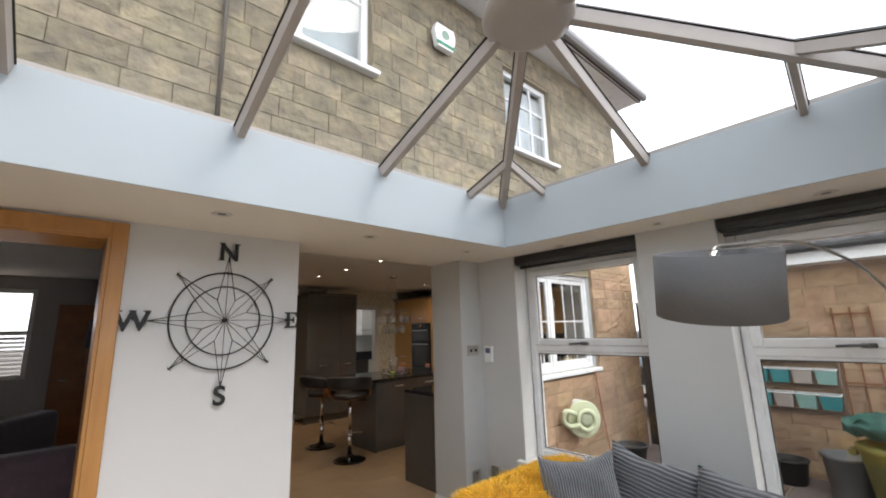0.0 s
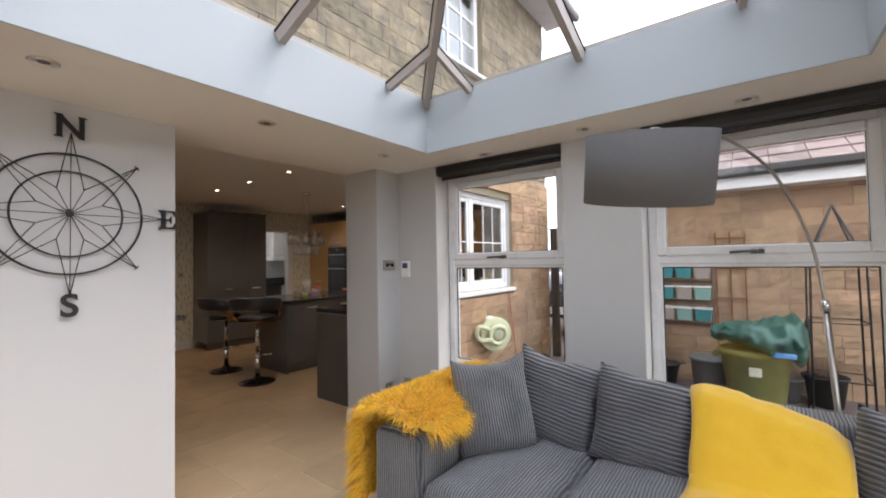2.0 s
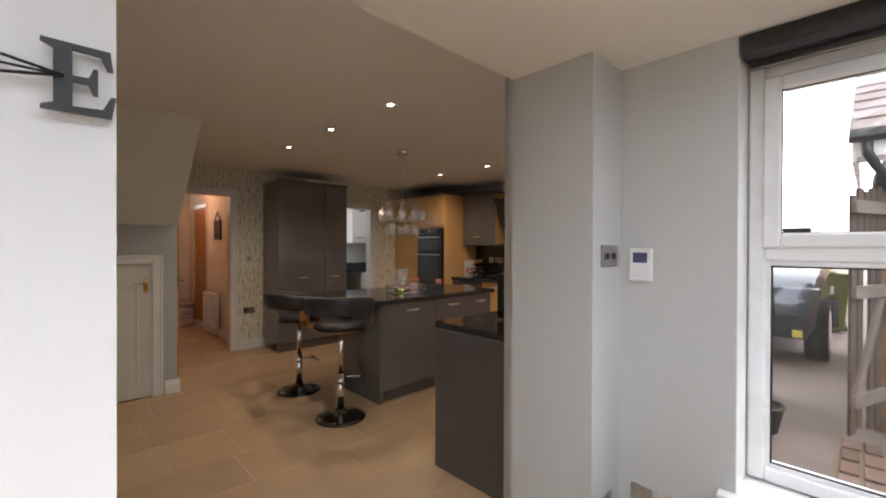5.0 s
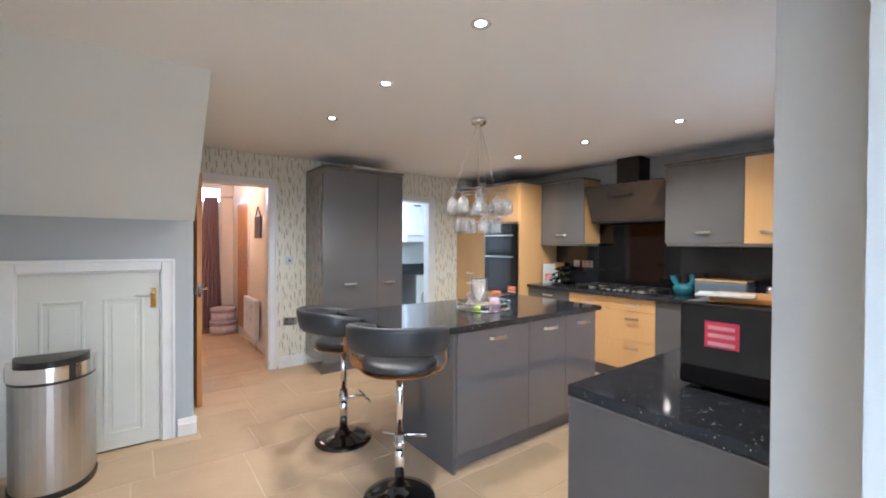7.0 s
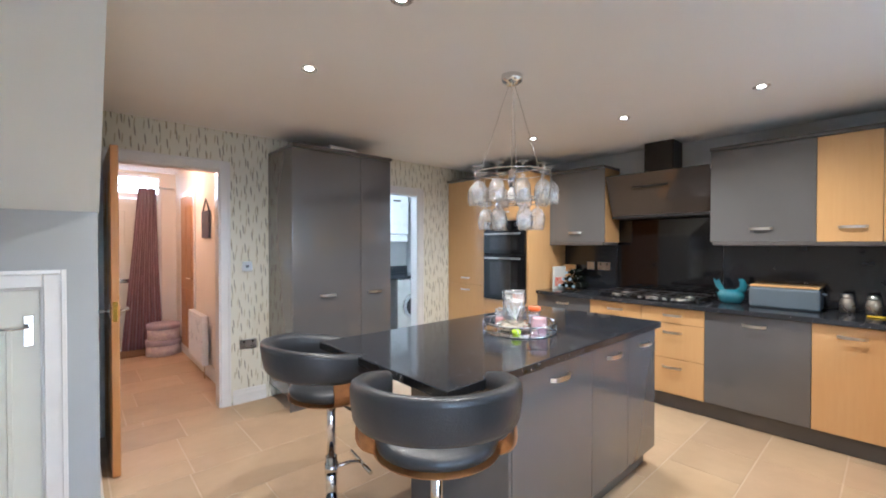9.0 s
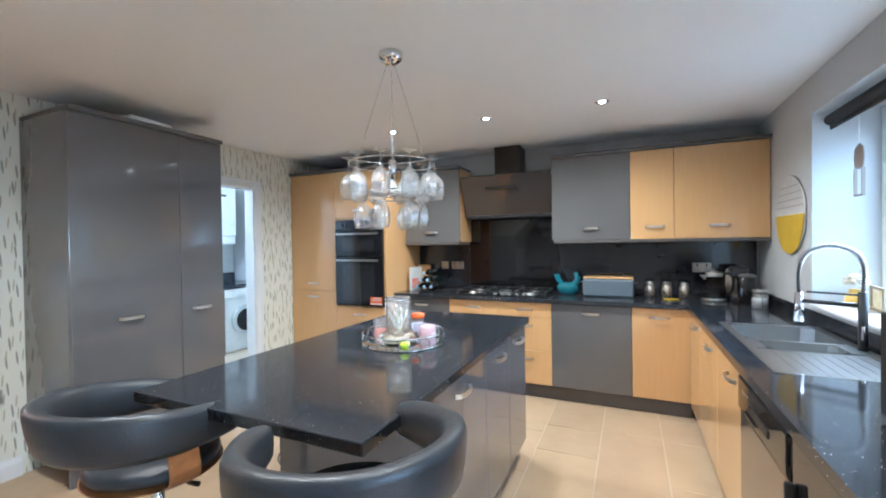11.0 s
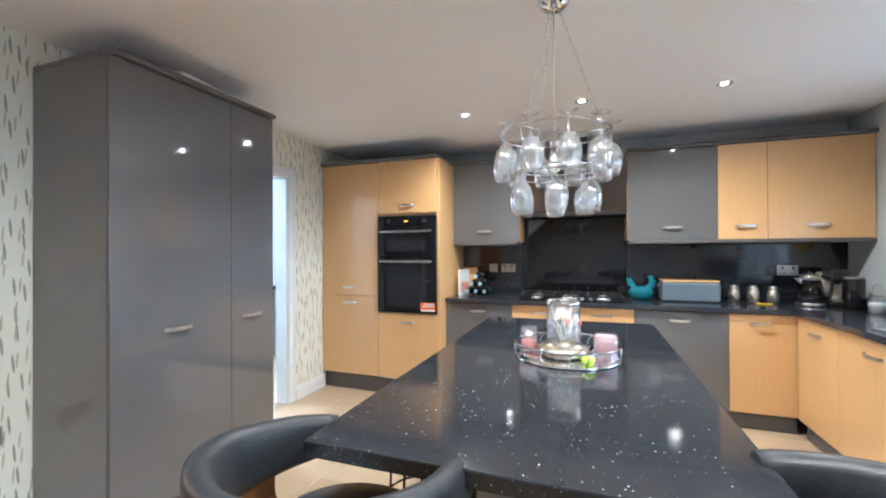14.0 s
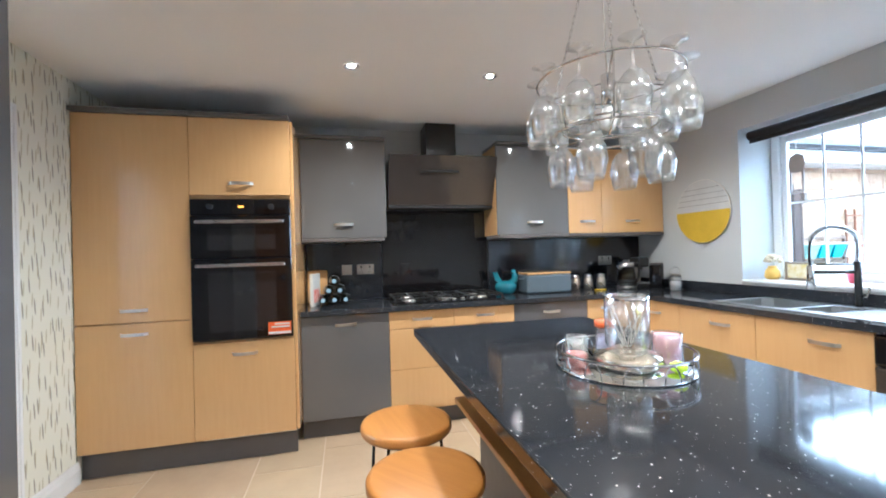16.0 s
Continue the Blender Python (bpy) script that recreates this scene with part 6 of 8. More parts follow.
book = thing("cookery_book", (6.13, 7.045, WTZ), "cookery book with a pale cover standing on the worktop", "book", turn=-14)
part("cover", box_bm((-0.09, -0.012, 0), (0.09, 0.012, 0.25), 0.002), mat("pale_book_cover", (0.66, 0.68, 0.66), 0.35), book)
part("pages", box_bm((-0.086, -0.009, 0.004), (0.0905, 0.009, 0.246)), GLOSS_WHITE, book)
part("cover_picture", box_bm((-0.07, -0.0135, 0.03), (0.06, -0.0122, 0.13)), mat("red_cover_print", (0.62, 0.12, 0.09), 0.4, color2=(0.75, 0.6, 0.5), scale=30, mix=0.3), book)
cb = thing("chopping_board", (6.30, 7.06, WTZ), "light wooden chopping board leaning against the wall", "chopping board", turn=-90)
bm = bmesh.new()
add_box(bm, (-0.06, 0, 0), (0.10, 0.02, 0.27), 0.008, 2)
bmesh.ops.rotate(bm, verts=bm.verts, cent=(0, 0, 0), matrix=Matrix.Rotation(radians(-8), 3, "X"))
part("board", bm, BEECH, cb)
plate("wall_socket", (6.394, 6.80, 1.17), -90, 0.086, 0.086, "steel cooker switch on the black splashback", "socket", "switch")
plate("wall_socket", (6.394, 6.645, 1.17), -90, 0.146, 0.086, "steel double socket on the black splashback", "socket")
plate("wall_socket", (6.394, 4.30, 1.17), -90, 0.146, 0.086, "steel double socket on the black splashback", "socket")

TURQ = mat("turquoise_glaze", (0.032, 0.165, 0.215), 0.18, color2=(0.022, 0.115, 0.155), scale=12, coat=0.5)
hen = thing("ceramic_hen", (6.22, 5.43, WTZ), "turquoise glazed hen-shaped crock", "ornament", turn=-90)
bm = bmesh.new()
add_lathe(bm, [(0.055, 0.0), (0.07, 0.01), (0.085, 0.05), (0.088, 0.075), (0.075, 0.10), (0.04, 0.115), (0.0, 0.12)], 28)
for w in bm.verts:
    w.co.y *= 0.8
    w.co.x *= 1.15
part("body", bm, TURQ, hen)
bm = bmesh.new()
add_tube(bm, smooth_line([(0.05, 0, 0.09), (0.085, 0, 0.125), (0.088, 0, 0.16), (0.078, 0, 0.185)], 4), 0.034, 12, taper=0.022)
add_prism(bm, [(0.108, 0.17), (0.132, 0.160), (0.108, 0.152)], "y", -0.006, 0.006)
add_prism(bm, [(0.055, 0.19), (0.06, 0.215), (0.072, 0.20), (0.08, 0.222), (0.09, 0.20), (0.10, 0.21), (0.10, 0.18)], "y", -0.006, 0.006)
part("head", bm, TURQ, hen)
bm = bmesh.new()
add_prism(bm, [(-0.06, 0.09), (-0.105, 0.13), (-0.125, 0.20), (-0.10, 0.185), (-0.085, 0.20), (-0.065, 0.16), (-0.04, 0.115)], "y", -0.018, 0.018)
part("tail", bm, TURQ, hen)

bb = thing("bread_bin", (6.20, 5.065, WTZ), "blue-grey metal bread bin with wooden lid", "bread bin", turn=-90)
part("body", box_bm((-0.215, -0.11, 0.0), (0.215, 0.11, 0.165), 0.02, 3), mat("blue_grey_enamel", (0.13, 0.165, 0.20), 0.35, scale=5), bb)
part("lid", box_bm((-0.21, -0.105, 0.166), (0.21, 0.105, 0.182), 0.005, 2), BEECH, bb, "light wooden lid")
for sx in (-1, 1):
    bm = bmesh.new()
    add_tube(bm, [(sx * 0.216, -0.03, 0.13), (sx * 0.235, -0.03, 0.125), (sx * 0.235, 0.03, 0.125), (sx * 0.216, 0.03, 0.13)], 0.005, 8)
    part("handle", bm, bpy.data.materials["blue_grey_enamel"], bb)
CANM = mat("champagne_metal", (0.60, 0.55, 0.48), 0.28, 0.9, scale=8)
for k, y in enumerate((4.72, 4.585, 4.45)):
    c = thing("canister", (6.25, y, WTZ), "champagne metal storage canister with steel lid", "canister", "worktop canisters")
    bm = bmesh.new()
    add_lathe(bm, [(0.036, 0.0), (0.042, 0.006), (0.043, 0.06), (0.036, 0.10), (0.033, 0.105)], 24)
    part("body", bm, CANM, c)
    bm = bmesh.new()
    add_lathe(bm, [(0.034, 0.1055), (0.036, 0.112), (0.034, 0.135), (0.02, 0.14), (0.0, 0.14)], 24)
    part("lid", bm, STEEL, c)
cs = thing("yellow_coaster", (6.10, 4.56, WTZ), "yellow leaf-shaped spoon rest on the worktop", "spoon rest")
bm = bmesh.new()
add_lathe(bm, [(0.05, 0.0), (0.062, 0.008), (0.058, 0.010), (0.0, 0.006)], 20)
for w in bm.verts:
    w.co.x *= 0.6
part("dish", bm, mat("yellow_glaze", (0.78, 0.55, 0.03), 0.25), cs)

kt = thing("glass_kettle", (6.14, 4.25, WTZ), "glass and steel electric kettle", "kettle", turn=-90)
bm = bmesh.new()
add_lathe(bm, [(0.085, 0.0), (0.09, 0.01), (0.088, 0.025)], 28)
part("base", bm, STEEL, kt)
bm = bmesh.new()
add_lathe(bm, [(0.085, 0.026), (0.09, 0.05), (0.08, 0.13), (0.062, 0.20), (0.060, 0.20), (0.077, 0.13), (0.087, 0.05)], 28, cap=False)
part("jug", bm, glass("smoked_kettle_glass", (0.45, 0.46, 0.48), thin=True), kt)
bm = bmesh.new()
add_lathe(bm, [(0.084, 0.027), (0.086, 0.05), (0.082, 0.075), (0.0, 0.075)], 28)
part("steel_bottom", bm, STEEL, kt)
bm = bmesh.new()
add_lathe(bm, [(0.063, 0.20), (0.066, 0.215), (0.058, 0.24), (0.02, 0.248), (0.012, 0.265), (0.0, 0.266)], 28)
part("lid", bm, STEEL, kt)
bm = bmesh.new()
add_tube(bm, smooth_line([(0.06, 0, 0.225), (0.12, 0, 0.225), (0.135, 0, 0.16), (0.12, 0, 0.08), (0.085, 0, 0.05)], 4), 0.012, 10)
part("handle", bm, BLACK_METAL, kt)
bm = bmesh.new()
add_prism(bm, [(-0.06, 0.17), (-0.098, 0.212), (-0.06, 0.212)], "y", -0.02, 0.02)
part("spout", bm, STEEL, kt)
cm = thing("coffee_machine", (6.24, 4.07, WTZ), "black and cream capsule coffee machine", "coffee machine", turn=-90)
part("base", box_bm((-0.07, -0.14, 0), (0.07, 0.12, 0.03), 0.01, 2), BLACK_METAL, cm)
part("column", box_bm((-0.065, 0.0, 0.031), (0.065, 0.12, 0.26), 0.02, 3), mat("cream_plastic", (0.55, 0.50, 0.42), 0.3), cm)
part("head", box_bm((-0.062, -0.12, 0.19), (0.062, 0.02, 0.285), 0.02, 3), BLACK_METAL, cm)
part("drip_tray", box_bm((-0.055, -0.135, 0.031), (0.055, -0.01, 0.045), 0.004), STEEL, cm)
bm = bmesh.new()
add_tube(bm, [(0, -0.06, 0.191), (0, -0.06, 0.165)], 0.018, 12)
part("spout", bm, BLACK_METAL, cm)
bt = thing("black_canister", (5.98, 4.06, WTZ), "tall black canister with pale lid", "canister")
bm = bmesh.new()
add_lathe(bm, [(0.058, 0.0), (0.06, 0.005), (0.06, 0.21), (0.055, 0.215)], 28)
part("body", bm, BLACK_GLASS, bt)
bm = bmesh.new()
add_lathe(bm, [(0.058, 0.2155), (0.06, 0.225), (0.05, 0.235), (0.0, 0.236)], 28)
part("lid", bm, GREY_CARCASS, bt)
gj = thing("clip_top_jar", (5.80, 4.02, WTZ), "glass clip-top jar in a wire carrier", "jar")
bm = bmesh.new()
add_lathe(bm, [(0.045, 0.0), (0.05, 0.006), (0.05, 0.10), (0.04, 0.115), (0.037, 0.115), (0.047, 0.10), (0.047, 0.008)], 24, cap=False)
part("jar", bm, WINE_GLASS, gj)
bm = bmesh.new()
add_lathe(bm, [(0.046, 0.003), (0.046, 0.07), (0.0, 0.07)], 24)
part("contents", bm, mat("white_granules", (0.72, 0.72, 0.74), 0.8, scale=60, bump=0.3), gj)
bm = bmesh.new()
add_lathe(bm, [(0.043, 0.116), (0.043, 0.135), (0.0, 0.14)], 24)
part("lid", bm, STEEL, gj)
bm = bmesh.new()
add_tube(bm, smooth_line([(-0.058, 0, 0.004), (-0.058, 0, 0.14), (-0.03, 0, 0.19), (0.03, 0, 0.19), (0.058, 0, 0.14), (0.058, 0, 0.004)], 4), 0.002, 6)
add_tube(bm, ring_pts(0, 0, 0.05, 0.058, 24), 0.002, 6, closed=True)
add_tube(bm, ring_pts(0, 0, 0.004, 0.058, 24), 0.002, 6, closed=True)
part("wire_carrier", bm, CHROME, gj)

# sink, tap and window board
SINK_STEEL = mat("sink_steel", (0.55, 0.55, 0.54), 0.3, 1.0, scale=14, stretch=(1, 12, 1), mix=0.7)
sk = thing("sink", (4.05, 3.93, 0.9105), "stainless steel bowl-and-a-half sink with drainer set in the worktop", "sink")


def bowl(bm, x0, x1, y0, y1, depth, r=0.03):
    zz = [0.003, -depth + 0.02, -depth]
    ins = [0.0, 0.008, 0.035]
    loops = []
    for z, i in zip(zz, ins):
        loops.append([bm.verts.new(p) for p in ((x0 + i + r, y0 + i, z), (x1 - i - r, y0 + i, z), (x1 - i, y0 + i + r, z), (x1 - i, y1 - i - r, z), (x1 - i - r, y1 - i, z), (x0 + i + r, y1 - i, z), (x0 + i, y1 - i - r, z), (x0 + i, y0 + i + r, z))])
    for a, b in zip(loops, loops[1:]):
        for k in range(8):
            bm.faces.new((a[k], a[(k + 1) % 8], b[(k + 1) % 8], b[k]))
    bm.faces.new(loops[-1])


bm = bmesh.new()
bowl(bm, 0.60, 1.01, 0.03, 0.42, 0.17, 0.05)
part("main_bowl", bm, SINK_STEEL, sk)
bm = bmesh.new()
bowl(bm, 0.41, 0.57, 0.08, 0.38, 0.12)
part("half_bowl", bm, SINK_STEEL, sk)
bm = bmesh.new()
for lo, hi in (((-0.01, -0.01, -0.006), (1.05, 0.03, 0.003)), ((-0.01, 0.42, -0.006), (1.05, 0.46, 0.003)), ((1.01, 0.03, -0.006), (1.05, 0.42, 0.003)), ((0.57, 0.03, -0.006), (0.60, 0.42, 0.003)),
               ((0.41, 0.03, -0.006), (0.57, 0.08, 0.003)), ((0.41, 0.38, -0.006), (0.57, 0.42, 0.003)), ((-0.01, 0.03, -0.012), (0.41, 0.42, -0.003))):
    add_box(bm, lo, hi)
deck = part("deck", bm, SINK_STEEL, sk)
for k in range(8):
    part("rib", box_bm((0.03, 0.07 + k * 0.042, -0.0031), (0.37, 0.079 + k * 0.042, -0.0005), 0.001), SINK_STEEL, deck)
tap = thing("kitchen_tap", (4.54, 3.945, 0.914), "black and chrome spring-neck pull-out kitchen tap", "tap")
bm = bmesh.new()
add_tube(bm, [(0, 0, 0), (0, 0, 0.26)], 0.017, 16)
part("body", bm, BLACK_METAL, tap)
bm = bmesh.new()
neck = smooth_line([(0, 0, 0.26), (0, 0, 0.38), (0.015, 0.03, 0.44), (0.06, 0.10, 0.465), (0.10, 0.165, 0.43), (0.115, 0.19, 0.35), (0.115, 0.19, 0.22)], 10)
add_tube(bm, neck, 0.007, 8)
part("hose", bm, BLACK_METAL, tap)
bm = bmesh.new()
coil = []
for i in range(len(neck) - 14):
    p, q = neck[i], neck[i + 1]
    d = (q - p).normalized()
    s1 = d.cross(Vector((0.85, -0.5, 0))).normalized()
    s2 = d.cross(s1)
    for k in range(6):
        a = 2 * math.pi * (k / 6 + 0)
        coil.append(p.lerp(q, k / 6) + (s1 * math.cos(a) + s2 * math.sin(a)) * 0.0135)
add_tube(bm, coil, 0.0022, 5)
part("spring", bm, CHROME, tap, "chrome coil spring")
bm = bmesh.new()
add_tube(bm, [(0.115, 0.19, 0.24), (0.115, 0.19, 0.10)], 0.016, 14, taper=0.021)
part("spray_head", bm, CHROME, tap)
bm = bmesh.new()
add_tube(bm, [(0, 0, 0.20), (0.115, 0.19, 0.20)], 0.010, 10)
add_tube(bm, [(0, 0, 0.245), (0.10, 0.165, 0.245)], 0.005, 8)
part("support_arm", bm, BLACK_METAL, tap)
bm = bmesh.new()
add_tube(bm, [(0, 0, 0.06), (-0.05, 0.02, 0.06), (-0.075, 0.03, 0.12)], 0.006, 8)
part("lever", bm, CHROME, tap)

SZ = 1.0245
vase = thing("posy_vase", (5.20, 3.72, SZ), "cream cloth gonk ornament on the window board", "ornament")
bm = bmesh.new()
add_lathe(bm, [(0.035, 0.0), (0.05, 0.02), (0.045, 0.06), (0.025, 0.09), (0.03, 0.10)], 20)
part("pot", bm, mat("yellow_pot", (0.75, 0.50, 0.10), 0.4), vase)
bm = bmesh.new()
for k in range(40):
    a, e = random.uniform(0, 6.28), random.uniform(0.2, 1.4)
    c = Vector((0.05 * math.cos(a) * math.cos(e), 0.05 * math.sin(a) * math.cos(e), 0.125 + 0.05 * math.sin(e)))
    mtx = Matrix.Translation(c)
    bmesh.ops.create_icosphere(bm, subdivisions=1, radius=0.016, matrix=mtx)
part("dried_flowers", bm, mat("dried_petals", (0.62, 0.55, 0.40), 0.9, scale=40), vase)
pf = thing("picture_frame", (5.04, 3.70, SZ), "small wooden framed picture on the window board", "picture frame", turn=172)
bm = bmesh.new()
for lo, hi in (((-0.10, 0, 0), (-0.085, 0.02, 0.13)), ((0.085, 0, 0), (0.10, 0.02, 0.13)), ((-0.085, 0, 0), (0.085, 0.02, 0.015)), ((-0.085, 0, 0.115), (0.085, 0.02, 0.13))):
    add_box(bm, lo, hi, 0.002)
part("frame", bm, mat("grey_wood_frame", (0.30, 0.25, 0.19), 0.6), pf)
part("picture", box_bm((-0.085, 0.008, 0.015), (0.085, 0.012, 0.115)), mat("yellow_print", (0.60, 0.48, 0.14), 0.6, color2=(0.75, 0.7, 0.55), scale=25, mix=0.4), pf)
for (x, y), col, lab in (((4.50, 3.70), (0.75, 0.52, 0.05), "small yellow flower pot on the window board"), ((4.72, 3.68), (0.60, 0.10, 0.16), "small red flower pot on the window board")):
    p = thing("flower_pot", (x, y, SZ), lab, "flower pot")
    bm = bmesh.new()
    add_lathe(bm, [(0.026, 0.0), (0.036, 0.055), (0.04, 0.055), (0.04, 0.066), (0.034, 0.066), (0.03, 0.05)], 20)
    part("pot", bm, mat("pot_glaze", col, 0.4), p)
hang = thing("hanging_heart", (4.95, 3.80, 1.70), "grey wooden hanging ornament in the kitchen window", "hanging ornament")
bm = bmesh.new()
add_tube(bm, [(0, 0, 0.20), (0, 0, 0.36)], 0.0015, 5)
part("string", bm, NICKEL, hang)
bm = bmesh.new()
add_lathe(bm, [(0.01, 0.07), (0.045, 0.08), (0.055, 0.13), (0.045, 0.18), (0.012, 0.20)], 14)
for w in bm.verts:
    w.co.y *= 0.15
part("disc", bm, mat("weathered_grey_wood", (0.38, 0.34, 0.31), 0.8), hang)
bm = bmesh.new()
for lo, hi in (((-0.045, -0.006, -0.06), (-0.035, 0.006, 0.075)), ((0.035, -0.006, -0.06), (0.045, 0.006, 0.075)), ((-0.045, -0.006, -0.07), (0.045, 0.006, -0.06))):
    add_box(bm, lo, hi)
part("frame", bm, bpy.data.materials["weathered_grey_wood"], hang)

# round wall plaque beside the window
pl = thing("wall_plaque", (5.63, 3.882, 1.575), "round white and mustard wall plaque with fine lines", "wall plaque", turn=180)
bm = bmesh.new()
add_tube(bm, [(0, -0.014, 0), (0, -0.001, 0)], 0.262, 48)
part("board", bm, mat("white_plaque", (0.60, 0.60, 0.60), 0.6), pl)
bm = bmesh.new()
n = 40
arcp = [(0.2625 * math.cos(math.pi + math.pi * i / n), 0.2625 * math.sin(math.pi + math.pi * i / n) + 0.0) for i in range(n + 1)]
add_prism(bm, arcp, "y", -0.018, -0.0145)
part("mustard_half", bm, mat("mustard_paint", (0.66, 0.45, 0.02), 0.6), pl)
for z in (0.055, 0.10, 0.145, 0.19):
    w = math.sqrt(0.255 ** 2 - z * z)
    part("line", box_bm((-w, -0.0165, z - 0.002), (w, -0.0145, z + 0.002)), mat("grey_line", (0.30, 0.30, 0.30), 0.6) if z == 0.055 else bpy.data.materials["grey_line"], pl)
bm = bmesh.new()
add_tube(bm, [(0.262 * math.cos(i * math.pi / 24), -0.010, 0.262 * math.sin(i * math.pi / 24)) for i in range(48)], 0.004, 6, closed=True)
part("rim", bm, NICKEL, pl)

# microwave with a board on top
mw = thing("microwave", (3.38, 4.055, WTZ), "black microwave oven on the worktop end", "microwave", turn=-88)
MWB = BLACK_METAL
part("body", box_bm((-0.19, 0.0, 0.012), (0.19, 0.285, 0.30), 0.008, 2), MWB, mw)
d = part("door", box_bm((-0.19, -0.03, 0.014), (0.19, -0.002, 0.298), 0.008, 2), BLACK_GLASS, mw)
part("handle", box_bm((0.14, -0.055, 0.04), (0.162, -0.03, 0.28), 0.006, 2), BLACK_GLASS, d)
for sx in (-0.15, 0.15):
    for sy in (0.03, 0.25):
        part("foot", box_bm((sx - 0.02, sy - 0.02, 0), (sx + 0.02, sy + 0.02, 0.0125)), MWB, mw)
st = part("pink_sticker", box_bm((-0.11, -0.0325, 0.155), (-0.01, -0.0305, 0.243)), mat("pink_sticker", (0.78, 0.06, 0.14), 0.5), mw, "pink sticker with pale writing")
for z in (0.222, 0.196, 0.168):
    part("text_bar", box_bm((-0.10, -0.0345, z - 0.006), (-0.022, -0.0328, z + 0.006)), mat("pale_pink_print", (0.85, 0.45, 0.48), 0.5) if z == 0.222 else bpy.data.materials["pale_pink_print"], st)
bd = thing("wooden_board", (3.40, 4.05, WTZ + 0.301), "wooden board lying on the microwave", "chopping board", turn=-78)
part("board", box_bm((-0.12, 0.02, 0.0), (0.16, 0.25, 0.022), 0.006, 2), STOOL_WOOD, bd)
tb = thing("tablet", (3.35, 4.12, WTZ + 0.3235), "white tablet lying on the wooden board", "tablet", turn=-78)
part("body", box_bm((-0.08, 0.03, 0), (0.09, 0.14, 0.008), 0.003, 2), UPVC, tb)

# waste bin, cupboard door, hall door leaf
wb = thing("waste_bin", (1.40, 6.78, 0), "brushed steel touch bin with black and chrome lid", "waste bin", turn=0)
wb.scale = (1, 1, 1.14)


def dshape(bm, w, d, z0, z1, grow=0.0):
    pts = [(-w - grow, d)] + [((w + grow) * -math.cos(math.pi * i / 20), d - (2 * d + grow) * math.sin(math.pi * i / 20) ** 0.8) for i in range(1, 20)] + [(w + grow, d)]
    add_prism(bm, pts, "z", z0, z1)


bm = bmesh.new()
dshape(bm, 0.19, 0.14, 0.03, 0.55)
part("body", bm, mat("smooth_bin_steel", (0.60, 0.60, 0.59), 0.32, 1.0, scale=1.5, rough_vary=0.06), wb)
bm = bmesh.new()
dshape(bm, 0.19, 0.14, 0.0, 0.029, 0.006)
part("base", bm, BLACK_METAL, wb)
bm = bmesh.new()
dshape(bm, 0.19, 0.14, 0.551, 0.565, 0.004)
part("band", bm, BLACK_METAL, wb)
bm = bmesh.new()
dshape(bm, 0.19, 0.14, 0.5655, 0.635, 0.010)
part("collar", bm, CHROME, wb)
bm = bmesh.new()
dshape(bm, 0.165, 0.115, 0.6355, 0.66, 0.0)
part("lid", bm, BLACK_METAL, wb)
cd = thing("cupboard_door", (1.215, 7.115, 0.012), "cream panelled cupboard door under the stairs", "door")
CREAM = mat("cream_gloss_paint", (0.66, 0.67, 0.60), 0.35, color2=(0.62, 0.63, 0.56), scale=3, coat=0.15)
part("leaf", box_bm((0, 0, 0), (0.71, 0.035, 1.195), 0.002), CREAM, cd)
for a, b in ((0.09, 0.31), (0.40, 0.62)):
    bm = bmesh.new()
    for lo, hi in (((a, -0.006, 0.10), (a + 0.02, 0.001, 1.02)), ((b - 0.02, -0.006, 0.10), (b, 0.001, 1.02)), ((a + 0.02, -0.006, 0.10), (b - 0.02, 0.001, 0.12)), ((a + 0.02, -0.006, 1.0), (b - 0.02, 0.001, 1.02))):
        add_box(bm, lo, hi, 0.003)
    part("panel_mould", bm, CREAM, cd)
    part("panel", box_bm((a + 0.045, -0.005, 0.145), (b - 0.045, 0.0, 0.975), 0.004), CREAM, cd)
hp = part("handle_plate", box_bm((0.655, -0.007, 0.94), (0.690, -0.0005, 1.08), 0.004, 2), CHROME, cd)
bm = bmesh.new()
add_tube(bm, [(0.672, -0.006, 1.03), (0.672, -0.045, 1.03), (0.62, -0.048, 1.028), (0.57, -0.045, 1.034)], 0.007, 8)
part("lever", bm, CHROME, hp)
hl = thing("hall_door", (2.205, 8.36, 0.008), "oak door standing open against the stair cupboard", "door", turn=-90)
part("leaf", box_bm((0, 0, 0), (0.74, 0.04, 2.0), 0.003), OAK, hl)
for a, b, c, d_ in ((0.10, 0.33, 0.18, 0.85), (0.41, 0.64, 0.18, 0.85), (0.10, 0.33, 1.05, 1.85), (0.41, 0.64, 1.05, 1.85)):
    part("panel", box_bm((a, -0.003, c), (b, 0.0, d_), 0.002), OAK, hl)
for y0, y1 in ((-0.001, -0.05), (0.041, 0.09)):
    bm = bmesh.new()
    add_tube(bm, [(0.68, y0, 1.0), (0.68, y1, 1.0), (0.57, y1, 1.0)], 0.008, 8)
    add_box(bm, (0.655, min(y0, y0 + (y1 - y0) * 0.1), 0.96), (0.705, max(y0, y0 + (y1 - y0) * 0.1), 1.04), 0.002)
    part("lever_handle", bm, CHROME, hl)
bm = bmesh.new()
add_tube(bm, [(0.60, -0.052, 0.84), (0.60, -0.048, 0.84)], 0.035, 20)
add_tube(bm, [(0.60, -0.050, 0.875), (0.60, -0.050, 1.0)], 0.0015, 5)
part("door_tag", bm, mat("pink_felt", (0.62, 0.40, 0.48), 0.8), hl, "round pink tag on a string")
